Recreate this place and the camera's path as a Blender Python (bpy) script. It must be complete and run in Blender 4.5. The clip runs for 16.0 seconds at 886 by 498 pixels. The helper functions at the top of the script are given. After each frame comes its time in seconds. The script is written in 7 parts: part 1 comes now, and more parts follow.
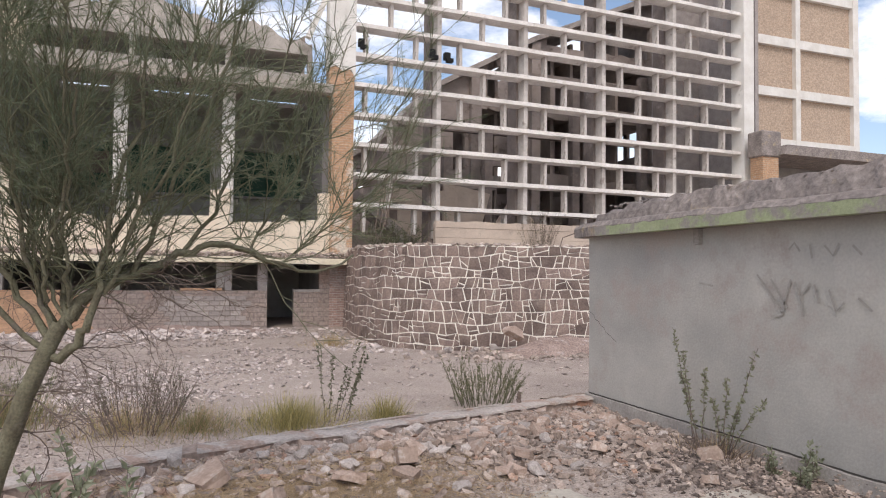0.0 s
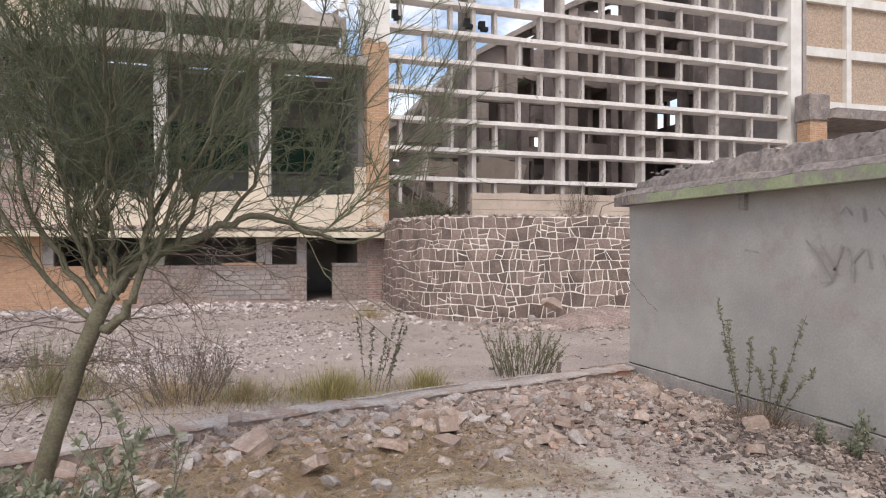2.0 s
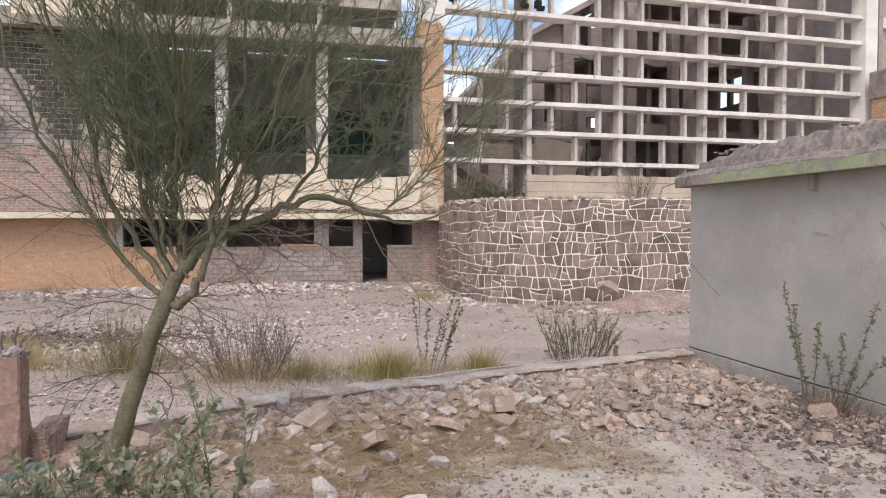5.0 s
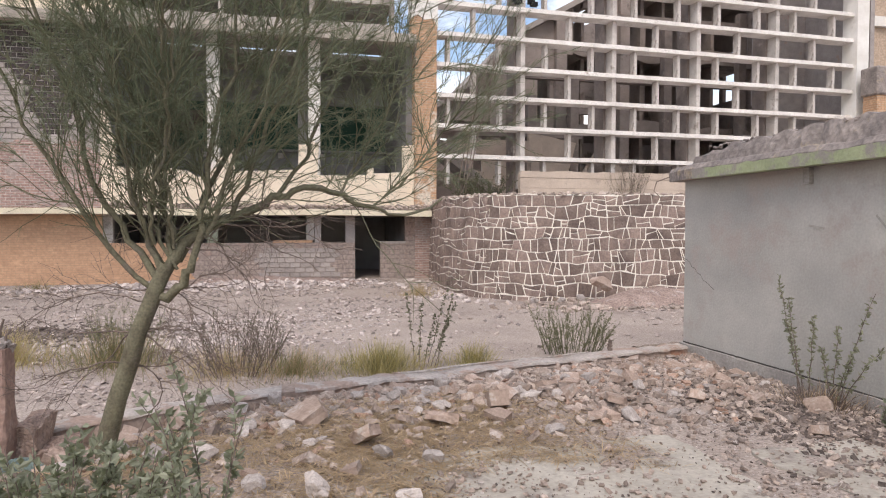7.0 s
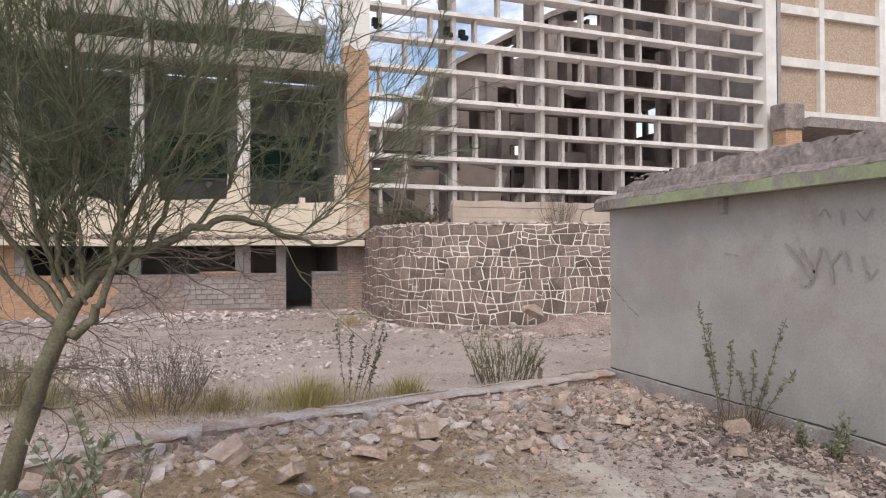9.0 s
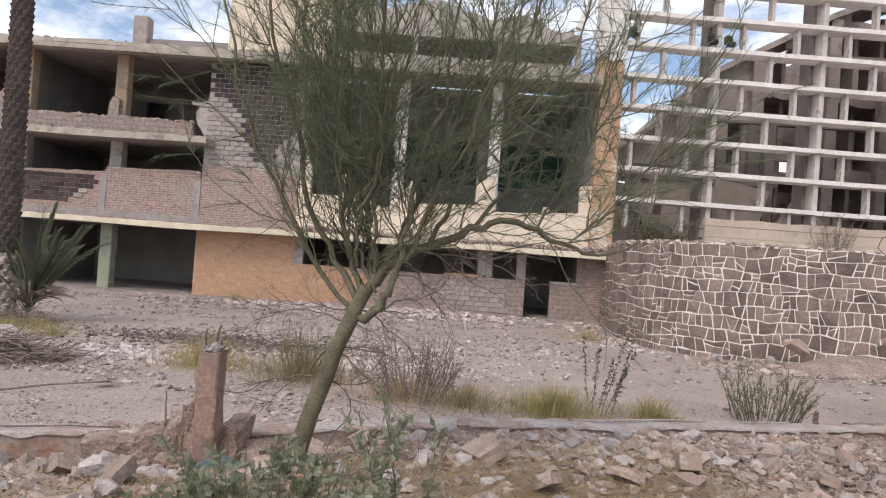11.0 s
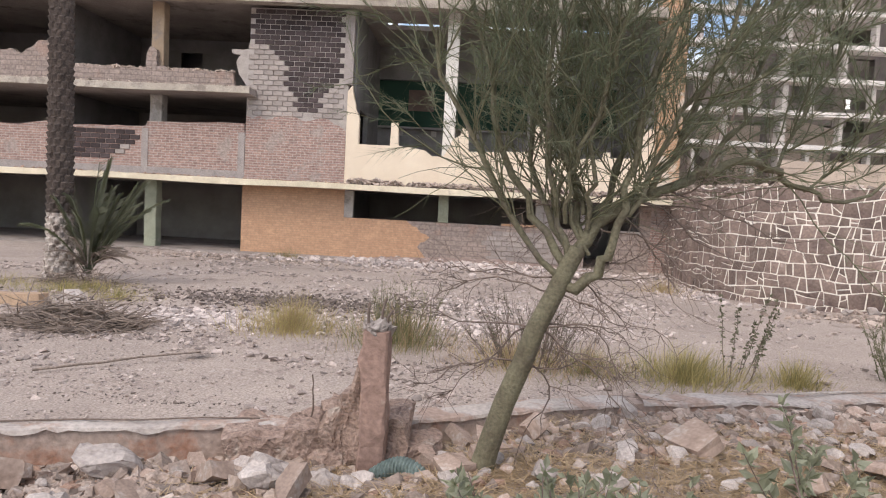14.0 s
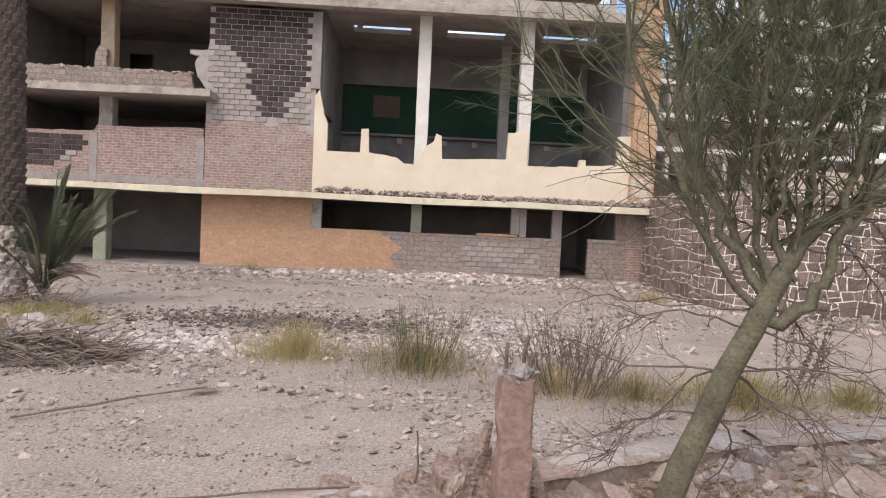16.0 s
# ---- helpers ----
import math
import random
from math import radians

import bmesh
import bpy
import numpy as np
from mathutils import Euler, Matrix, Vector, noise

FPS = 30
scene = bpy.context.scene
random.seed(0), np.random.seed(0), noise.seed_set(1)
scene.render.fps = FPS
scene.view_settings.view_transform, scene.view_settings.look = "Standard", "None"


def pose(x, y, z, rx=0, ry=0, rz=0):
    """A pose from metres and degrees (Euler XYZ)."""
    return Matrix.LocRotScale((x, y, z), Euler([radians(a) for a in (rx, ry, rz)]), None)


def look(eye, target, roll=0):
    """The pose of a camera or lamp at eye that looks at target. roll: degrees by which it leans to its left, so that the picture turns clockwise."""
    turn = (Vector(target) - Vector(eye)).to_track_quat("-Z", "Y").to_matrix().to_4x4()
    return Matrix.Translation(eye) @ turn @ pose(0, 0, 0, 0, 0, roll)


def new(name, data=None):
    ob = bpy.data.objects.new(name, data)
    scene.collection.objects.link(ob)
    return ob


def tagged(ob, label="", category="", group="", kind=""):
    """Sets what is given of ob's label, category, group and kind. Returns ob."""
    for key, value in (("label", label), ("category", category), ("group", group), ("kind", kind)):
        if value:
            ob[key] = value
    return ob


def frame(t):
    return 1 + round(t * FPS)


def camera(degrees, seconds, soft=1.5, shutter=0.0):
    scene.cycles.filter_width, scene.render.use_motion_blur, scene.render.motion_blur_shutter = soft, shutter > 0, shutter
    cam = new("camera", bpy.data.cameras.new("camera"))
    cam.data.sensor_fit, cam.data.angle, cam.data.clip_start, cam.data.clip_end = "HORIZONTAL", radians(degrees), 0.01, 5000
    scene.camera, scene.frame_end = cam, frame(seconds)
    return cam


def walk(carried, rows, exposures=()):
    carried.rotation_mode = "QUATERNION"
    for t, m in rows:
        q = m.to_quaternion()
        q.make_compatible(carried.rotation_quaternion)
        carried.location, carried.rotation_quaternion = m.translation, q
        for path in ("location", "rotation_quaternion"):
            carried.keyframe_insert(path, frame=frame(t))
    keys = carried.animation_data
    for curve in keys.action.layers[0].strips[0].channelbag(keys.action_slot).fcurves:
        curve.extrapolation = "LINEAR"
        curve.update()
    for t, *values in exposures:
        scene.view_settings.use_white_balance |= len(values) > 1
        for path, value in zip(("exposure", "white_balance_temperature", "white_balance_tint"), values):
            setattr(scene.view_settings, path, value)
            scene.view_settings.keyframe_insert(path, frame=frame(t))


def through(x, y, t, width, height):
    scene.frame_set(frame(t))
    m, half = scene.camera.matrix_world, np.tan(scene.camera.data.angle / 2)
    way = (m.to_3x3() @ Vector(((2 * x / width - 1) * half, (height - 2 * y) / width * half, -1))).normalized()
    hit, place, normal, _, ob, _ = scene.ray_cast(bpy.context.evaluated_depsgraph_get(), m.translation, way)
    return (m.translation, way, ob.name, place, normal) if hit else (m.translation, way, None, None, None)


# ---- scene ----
cam = camera(66.4, 16.0, soft=1.1)
PATH = [
    (0, (-0.138, -0.132, 2.003), (0.551, 1.744, 2.074), 0.6),
    (0.5, (-0.161, -0.157, 1.988), (0.478, 1.738, 2.03), 0.5),
    (1, (-0.15, -0.125, 1.982), (0.471, 1.776, 1.989), 0.2),
    (1.5, (-0.161, -0.127, 1.982), (0.434, 1.783, 1.966), 0.2),
    (2, (-0.135, -0.093, 1.974), (0.452, 1.819, 1.965), -0.1),
    (2.5, (-0.173, -0.111, 1.985), (0.445, 1.791, 1.973), 0.8),
    (3, (-0.161, -0.108, 1.988), (0.402, 1.811, 1.993), -0.1),
    (3.5, (-0.162, -0.128, 1.983), (0.36, 1.802, 1.944), 0.3),
    (4, (-0.165, -0.144, 1.977), (0.312, 1.798, 1.954), -0.4),
    (4.2, (-0.176, -0.156, 1.984), (0.261, 1.795, 1.957), -0.3),
    (6.3, (-0.126, 0.004, 1.9), (0.361, 1.942, 1.808), 1.8),
    (6.5, (-0.121, -0.021, 1.898), (0.408, 1.907, 1.831), 1.6),
    (7, (-0.164, -0.04, 1.916), (0.291, 1.906, 1.849), 0.1),
    (7.5, (-0.143, 0.01, 1.901), (0.239, 1.973, 1.868), 0.2),
    (8, (-0.1, -0.073, 1.91), (0.437, 1.853, 1.856), -0.4),
    (8.2, (-0.097, -0.069, 1.927), (0.554, 1.822, 1.878), -0.1),
    (10.3, (-0.132, 0.039, 1.906), (0.271, 1.995, 2.002), 1.8),
    (10.5, (-0.184, 0.039, 1.892), (0.004, 2.029, 1.954), 1.9),
    (11, (-0.351, 0.095, 1.891), (-0.38, 2.095, 1.92), 4.2),
    (11.5, (-0.504, 0.124, 1.865), (-0.693, 2.114, 1.814), 5.6),
    (12, (-0.636, 0.286, 1.854), (-0.856, 2.272, 1.757), 4.2),
    (12.5, (-0.79, 0.439, 1.873), (-0.965, 2.431, 1.852), 3.6),
    (13, (-1.019, 0.594, 1.861), (-1.02, 2.593, 1.814), 1.1),
    (13.5, (-1.254, 0.785, 1.838), (-1.245, 2.783, 1.753), 2.4),
    (14, (-1.465, 0.999, 1.845), (-1.551, 2.994, 1.724), 3.0),
    (14.5, (-1.758, 1.157, 1.858), (-1.88, 3.153, 1.814), 2.4),
    (15, (-2.006, 1.326, 1.84), (-2.172, 3.317, 1.767), 2.5),
    (15.5, (-2.219, 1.574, 1.825), (-2.39, 3.565, 1.727), 2.9),
    (16, (-2.48, 1.787, 1.832), (-2.398, 3.783, 1.743), 2.7),
]
walk(cam, [(t, look(eye, target, roll)) for t, eye, target, roll in PATH],
     exposures=[(0.0, 0.24, 6850, 14), (7.0, 0.42, 6950, 14.5), (10.4, 0.12, 6850, 14), (11.0, 0.24, 6850, 14), (12.5, 0.50, 6950, 14.5), (16.0, 0.36, 7000, 14.5)])
from functools import cache

# ---- world, sun, exposure ----
SUN_ELEV, SUN_AZ = radians(48), radians(205)
world = bpy.data.worlds.new("world")
scene.world = world
world.use_nodes = True
wt = world.node_tree
wt.nodes.clear()
w_out = wt.nodes.new("ShaderNodeOutputWorld")
w_bg = wt.nodes.new("ShaderNodeBackground")
w_sky = wt.nodes.new("ShaderNodeTexSky")
w_sky.sky_type, w_sky.sun_disc = "NISHITA", False
w_sky.sun_elevation, w_sky.sun_rotation = SUN_ELEV, SUN_AZ
w_co = wt.nodes.new("ShaderNodeTexCoord")
w_map = wt.nodes.new("ShaderNodeMapping")
w_map.inputs["Scale"].default_value = (1.0, 1.0, 2.2)
w_map.inputs["Location"].default_value = (1.15, 0.6, 0.3)
w_noise = wt.nodes.new("ShaderNodeTexNoise")
w_noise.inputs["Scale"].default_value, w_noise.inputs["Detail"].default_value = 2.6, 9.0
w_noise.inputs["Roughness"].default_value = 0.62
w_ramp = wt.nodes.new("ShaderNodeValToRGB")
w_ramp.color_ramp.elements[0].position, w_ramp.color_ramp.elements[1].position = 0.45, 0.66
w_mix = wt.nodes.new("ShaderNodeMix")
w_mix.data_type = "RGBA"
w_mix.inputs["B"].default_value = (10.6, 10.6, 10.8, 1)
wt.links.new(w_co.outputs["Generated"], w_map.inputs["Vector"])
wt.links.new(w_map.outputs["Vector"], w_noise.inputs["Vector"])
wt.links.new(w_noise.outputs["Fac"], w_ramp.inputs["Fac"])
wt.links.new(w_ramp.outputs["Color"], w_mix.inputs["Factor"])
wt.links.new(w_sky.outputs["Color"], w_mix.inputs["A"])
wt.links.new(w_mix.outputs["Result"], w_bg.inputs["Color"])
wt.links.new(w_bg.outputs["Background"], w_out.inputs["Surface"])
w_bg.inputs["Strength"].default_value = 0.15
sun_data = bpy.data.lights.new("sun", "SUN")
sun_data.energy, sun_data.angle, sun_data.color = 1.15, radians(25), (1.0, 0.94, 0.86)
sun = new("sun", sun_data)
sun_dir = Vector((math.sin(SUN_AZ) * math.cos(SUN_ELEV), math.cos(SUN_AZ) * math.cos(SUN_ELEV), math.sin(SUN_ELEV)))
sun.rotation_euler = sun_dir.to_track_quat("Z", "Y").to_euler()


# ---- materials ----
def hexa(c):
    return (c[0], c[1], c[2], 1)


def surface(name, base, dark, scale=3.0, rough=0.9, fine=40.0, grain=0.25, bump=0.3, stain=None, stain_scale=0.6, stain_amount=0.55,
            random=0.0, metal=0.0):
    """Two-scale procedural surface: base mixed with dark by broad noise, fine grain, bump, and an optional stain colour."""
    m = bpy.data.materials.new(name)
    m.use_nodes = True
    nt = m.node_tree
    bs = nt.nodes["Principled BSDF"]
    bs.inputs["Roughness"].default_value, bs.inputs["Metallic"].default_value = rough, metal
    bs.inputs["Specular IOR Level"].default_value = 0.25
    co = nt.nodes.new("ShaderNodeTexCoord")
    src = co.outputs["Object"]
    n1 = nt.nodes.new("ShaderNodeTexNoise")
    n1.inputs["Scale"].default_value, n1.inputs["Detail"].default_value, n1.inputs["Roughness"].default_value = scale, 8, 0.62
    nt.links.new(src, n1.inputs["Vector"])
    r1 = nt.nodes.new("ShaderNodeValToRGB")
    r1.color_ramp.elements[0].position, r1.color_ramp.elements[1].position = 0.34, 0.66
    r1.color_ramp.elements[0].color, r1.color_ramp.elements[1].color = hexa(dark), hexa(base)
    nt.links.new(n1.outputs["Fac"], r1.inputs["Fac"])
    col = r1.outputs["Color"]
    if stain:
        n3 = nt.nodes.new("ShaderNodeTexNoise")
        n3.inputs["Scale"].default_value, n3.inputs["Detail"].default_value, n3.inputs["Roughness"].default_value = stain_scale, 10, 0.7
        nt.links.new(src, n3.inputs["Vector"])
        r3 = nt.nodes.new("ShaderNodeValToRGB")
        r3.color_ramp.elements[0].position, r3.color_ramp.elements[1].position = stain_amount, stain_amount + 0.09
        nt.links.new(n3.outputs["Fac"], r3.inputs["Fac"])
        mx = nt.nodes.new("ShaderNodeMix")
        mx.data_type = "RGBA"
        mx.inputs["B"].default_value = hexa(stain)
        nt.links.new(r3.outputs["Color"], mx.inputs["Factor"])
        nt.links.new(col, mx.inputs["A"])
        col = mx.outputs["Result"]
    n2 = nt.nodes.new("ShaderNodeTexNoise")
    n2.inputs["Scale"].default_value, n2.inputs["Detail"].default_value = fine, 5
    nt.links.new(src, n2.inputs["Vector"])
    mr = nt.nodes.new("ShaderNodeMapRange")
    mr.inputs["From Min"].default_value, mr.inputs["From Max"].default_value = 0.25, 0.75
    mr.inputs["To Min"].default_value, mr.inputs["To Max"].default_value = 1 - grain, 1 + grain
    nt.links.new(n2.outputs["Fac"], mr.inputs["Value"])
    val = mr.outputs["Result"]
    if random:
        oi = nt.nodes.new("ShaderNodeObjectInfo")
        ge = nt.nodes.new("ShaderNodeNewGeometry")
        ad = nt.nodes.new("ShaderNodeMath")
        ad.operation = "ADD"
        nt.links.new(oi.outputs["Random"], ad.inputs[0])
        nt.links.new(ge.outputs["Random Per Island"], ad.inputs[1])
        fr = nt.nodes.new("ShaderNodeMath")
        fr.operation = "FRACT"
        nt.links.new(ad.outputs[0], fr.inputs[0])
        m2 = nt.nodes.new("ShaderNodeMapRange")
        m2.inputs["To Min"].default_value, m2.inputs["To Max"].default_value = 1 - random, 1 + random
        nt.links.new(fr.outputs[0], m2.inputs["Value"])
        mu = nt.nodes.new("ShaderNodeMath")
        mu.operation = "MULTIPLY"
        nt.links.new(val, mu.inputs[0])
        nt.links.new(m2.outputs["Result"], mu.inputs[1])
        val = mu.outputs[0]
    sc = nt.nodes.new("ShaderNodeVectorMath")
    sc.operation = "SCALE"
    nt.links.new(col, sc.inputs[0])
    nt.links.new(val, sc.inputs["Scale"])
    nt.links.new(sc.outputs["Vector"], bs.inputs["Base Color"])
    bp = nt.nodes.new("ShaderNodeBump")
    bp.inputs["Strength"].default_value, bp.inputs["Distance"].default_value = bump, 0.02
    nt.links.new(n2.outputs["Fac"], bp.inputs["Height"])
    nt.links.new(bp.outputs["Normal"], bs.inputs["Normal"])
    return m


def bricked(name, c1, c2, mortar, width=0.24, height=0.075, gap=0.012, stain=None, stain_amount=0.55, axes="xz", bump=0.6, vary=0.3):
    """Courses of small bricks or blocks on a wall that runs along x (or y), with plaster remains as stain."""
    m = bpy.data.materials.new(name)
    m.use_nodes = True
    nt = m.node_tree
    bs = nt.nodes["Principled BSDF"]
    bs.inputs["Roughness"].default_value = 0.92
    bs.inputs["Specular IOR Level"].default_value = 0.2
    co = nt.nodes.new("ShaderNodeTexCoord")
    sp = nt.nodes.new("ShaderNodeSeparateXYZ")
    cb = nt.nodes.new("ShaderNodeCombineXYZ")
    nt.links.new(co.outputs["Object"], sp.inputs[0])
    nt.links.new(sp.outputs["X" if axes == "xz" else "Y"], cb.inputs["X"])
    nt.links.new(sp.outputs["Z"], cb.inputs["Y"])
    wob = nt.nodes.new("ShaderNodeTexNoise")
    wob.inputs["Scale"].default_value = 2.5
    nt.links.new(co.outputs["Object"], wob.inputs["Vector"])
    ws = nt.nodes.new("ShaderNodeVectorMath")
    ws.operation = "MULTIPLY_ADD"
    ws.inputs[1].default_value = (0.05, 0.05, 0.0)
    nt.links.new(wob.outputs["Color"], ws.inputs[0])
    nt.links.new(cb.outputs[0], ws.inputs[2])
    br = nt.nodes.new("ShaderNodeTexBrick")
    br.inputs["Color1"].default_value, br.inputs["Color2"].default_value, br.inputs["Mortar"].default_value = hexa(c1), hexa(c2), hexa(mortar)
    br.inputs["Scale"].default_value, br.inputs["Mortar Size"].default_value = 1.0, gap
    br.inputs["Mortar Smooth"].default_value = 0.35
    br.inputs["Brick Width"].default_value, br.inputs["Row Height"].default_value = width, height
    nt.links.new(ws.outputs[0], br.inputs["Vector"])
    col = br.outputs["Color"]
    n1 = nt.nodes.new("ShaderNodeTexNoise")
    n1.inputs["Scale"].default_value, n1.inputs["Detail"].default_value, n1.inputs["Roughness"].default_value = 1.1, 10, 0.68
    nt.links.new(co.outputs["Object"], n1.inputs["Vector"])
    if stain:
        r = nt.nodes.new("ShaderNodeValToRGB")
        r.color_ramp.elements[0].position, r.color_ramp.elements[1].position = stain_amount, stain_amount + 0.07
        nt.links.new(n1.outputs["Fac"], r.inputs["Fac"])
        mx = nt.nodes.new("ShaderNodeMix")
        mx.data_type = "RGBA"
        mx.inputs["B"].default_value = hexa(stain)
        nt.links.new(r.outputs["Color"], mx.inputs["Factor"])
        nt.links.new(col, mx.inputs["A"])
        col = mx.outputs["Result"]
    n2 = nt.nodes.new("ShaderNodeTexNoise")
    n2.inputs["Scale"].default_value, n2.inputs["Detail"].default_value = 14, 6
    nt.links.new(co.outputs["Object"], n2.inputs["Vector"])
    mr = nt.nodes.new("ShaderNodeMapRange")
    mr.inputs["From Min"].default_value, mr.inputs["From Max"].default_value = 0.25, 0.75
    mr.inputs["To Min"].default_value, mr.inputs["To Max"].default_value = 1 - vary, 1 + vary
    nt.links.new(n2.outputs["Fac"], mr.inputs["Value"])
    sc = nt.nodes.new("ShaderNodeVectorMath")
    sc.operation = "SCALE"
    nt.links.new(col, sc.inputs[0])
    nt.links.new(mr.outputs["Result"], sc.inputs["Scale"])
    nt.links.new(sc.outputs["Vector"], bs.inputs["Base Color"])
    hm = nt.nodes.new("ShaderNodeMath")
    hm.operation = "SUBTRACT"
    nt.links.new(n2.outputs["Fac"], hm.inputs[0])
    nt.links.new(br.outputs["Fac"], hm.inputs[1])
    bp = nt.nodes.new("ShaderNodeBump")
    bp.inputs["Strength"].default_value, bp.inputs["Distance"].default_value = bump, 0.02
    nt.links.new(hm.outputs[0], bp.inputs["Height"])
    nt.links.new(bp.outputs["Normal"], bs.inputs["Normal"])
    return m


M_CONC = surface("weathered_concrete", (0.46, 0.43, 0.40), (0.30, 0.28, 0.26), 2.2, stain=(0.24, 0.22, 0.20), stain_scale=1.4)
M_CONC_DARK = surface("dirty_concrete", (0.40, 0.355, 0.325), (0.28, 0.245, 0.225), 1.3, stain=(0.19, 0.165, 0.15), stain_scale=0.7)
# Greyer copy of the screen concrete; the posts' shaded sides are in its colour.
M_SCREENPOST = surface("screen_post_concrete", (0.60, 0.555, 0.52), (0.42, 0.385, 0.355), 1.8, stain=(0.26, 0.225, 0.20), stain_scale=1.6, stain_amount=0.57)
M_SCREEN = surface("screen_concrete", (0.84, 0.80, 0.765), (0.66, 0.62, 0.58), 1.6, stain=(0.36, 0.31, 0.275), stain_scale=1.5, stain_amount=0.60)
M_WHITE = surface("old_white_paint", (0.82, 0.80, 0.76), (0.68, 0.65, 0.60), 1.5, grain=0.06, bump=0.15, stain=(0.45, 0.41, 0.36), stain_scale=0.9, stain_amount=0.64)
M_CREAM = surface("cream_plaster", (0.80, 0.70, 0.56), (0.72, 0.61, 0.48), 1.2, grain=0.08, bump=0.25, stain=(0.56, 0.49, 0.42), stain_scale=1.0, stain_amount=0.66)
M_CREAM_EDGE = surface("cream_slab_edge", (0.50, 0.45, 0.385), (0.34, 0.30, 0.26), 2.5, grain=0.2, bump=0.6, stain=(0.28, 0.245, 0.215), stain_scale=2.0, stain_amount=0.54)
M_CREAM_LINE = surface("cream_painted_edge", (0.74, 0.67, 0.52), (0.60, 0.53, 0.40), 2.5, grain=0.1, stain=(0.42, 0.37, 0.31), stain_scale=2.0, stain_amount=0.62)
M_ORANGE = bricked("orange_painted_brick", (0.55, 0.345, 0.225), (0.49, 0.30, 0.195), (0.45, 0.30, 0.20), 0.24, 0.075, 0.010, stain=(0.57, 0.36, 0.235), stain_amount=0.56, bump=0.4, vary=0.16)
M_ORANGE_COL = bricked("orange_brick_pilaster", (0.54, 0.335, 0.20), (0.47, 0.28, 0.17), (0.50, 0.39, 0.30), 0.26, 0.09, 0.012, stain=(0.66, 0.58, 0.48), stain_amount=0.54)
M_REDBRICK = bricked("pinkish_red_brick", (0.41, 0.275, 0.235), (0.31, 0.205, 0.18), (0.43, 0.375, 0.34), 0.27, 0.085, 0.014, stain=(0.385, 0.32, 0.29), stain_amount=0.555)
M_GREYBLOCK = bricked("grey_block", (0.37, 0.30, 0.265), (0.30, 0.25, 0.225), (0.27, 0.22, 0.20), 0.36, 0.16, 0.02, stain=(0.33, 0.245, 0.21), stain_amount=0.55)
M_GREYCEM = surface("grey_cement", (0.40, 0.36, 0.34), (0.30, 0.27, 0.26), 3.0, stain=(0.38, 0.27, 0.23), stain_scale=1.5, stain_amount=0.60)
M_MORTAR = surface("pale_mortar", (0.47, 0.43, 0.405), (0.36, 0.325, 0.30), 5.0, grain=0.15)
M_DARKBLOCK = surface("dark_block", (0.085, 0.066, 0.066), (0.052, 0.042, 0.044), 4.0, random=0.35, stain=(0.15, 0.11, 0.10), stain_scale=3.0, stain_amount=0.66)
M_CEMBLOCK = surface("cement_smeared_block", (0.40, 0.355, 0.33), (0.30, 0.265, 0.25), 4.0, random=0.14, stain=(0.36, 0.26, 0.22), stain_scale=1.2, stain_amount=0.60)
M_STONE = surface("brown_stone", (0.285, 0.215, 0.183), (0.17, 0.126, 0.112), 2.2, random=0.32, grain=0.3, fine=22, bump=0.6, stain=(0.34, 0.27, 0.235), stain_scale=1.7, stain_amount=0.56)
M_JOINT = surface("white_joint", (0.88, 0.84, 0.765), (0.80, 0.75, 0.67), 3.0, grain=0.1, stain=(0.58, 0.51, 0.44), stain_scale=0.9, stain_amount=0.66)
M_HUT = surface("grey_render", (0.49, 0.47, 0.435), (0.345, 0.335, 0.315), 0.8, grain=0.08, bump=0.2, stain=(0.40, 0.355, 0.325), stain_scale=1.0, stain_amount=0.53)
M_PLINTH = surface("grey_plinth", (0.40, 0.375, 0.345), (0.31, 0.285, 0.265), 3.0, grain=0.2)
M_GREEN_EDGE = surface("green_painted_edge", (0.40, 0.44, 0.27), (0.30, 0.34, 0.21), 2.0, grain=0.12, stain=(0.31, 0.285, 0.26), stain_scale=2.6, stain_amount=0.46)
M_ROOFCONC = surface("broken_roof_concrete", (0.34, 0.295, 0.27), (0.20, 0.175, 0.165), 2.6, fine=18, bump=1.0, grain=0.35, stain=(0.42, 0.34, 0.235), stain_scale=2.2, stain_amount=0.58)
M_COLGREEN = surface("pale_green_column", (0.33, 0.35, 0.27), (0.23, 0.25, 0.19), 2.0, stain=(0.45, 0.42, 0.36), stain_scale=1.4, stain_amount=0.6)
M_COLTAN = surface("tan_column", (0.48, 0.37, 0.27), (0.38, 0.29, 0.21), 2.0, stain=(0.33, 0.28, 0.24), stain_scale=1.6)
M_GREENWALL = surface("green_painted_wall", (0.030, 0.072, 0.052), (0.022, 0.055, 0.040), 0.8, grain=0.1)
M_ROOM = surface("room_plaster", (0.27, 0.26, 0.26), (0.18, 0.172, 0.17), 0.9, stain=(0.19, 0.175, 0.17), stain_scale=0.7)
# Plain mottled grey for the rear walls of rooms.
M_ROOM_DARK = surface("back_room_plaster", (0.36, 0.34, 0.325), (0.24, 0.225, 0.215), 0.9)
M_BEIGEBRICK = bricked("beige_brick", (0.50, 0.38, 0.29), (0.46, 0.345, 0.26), (0.47, 0.38, 0.30), 0.24, 0.08, 0.012, stain=(0.52, 0.41, 0.32), stain_amount=0.60, bump=0.3)
M_HALL = surface("brown_grey_hall_concrete", (0.39, 0.33, 0.30), (0.25, 0.21, 0.19), 0.8, stain=(0.19, 0.155, 0.135), stain_scale=1.2, stain_amount=0.55)
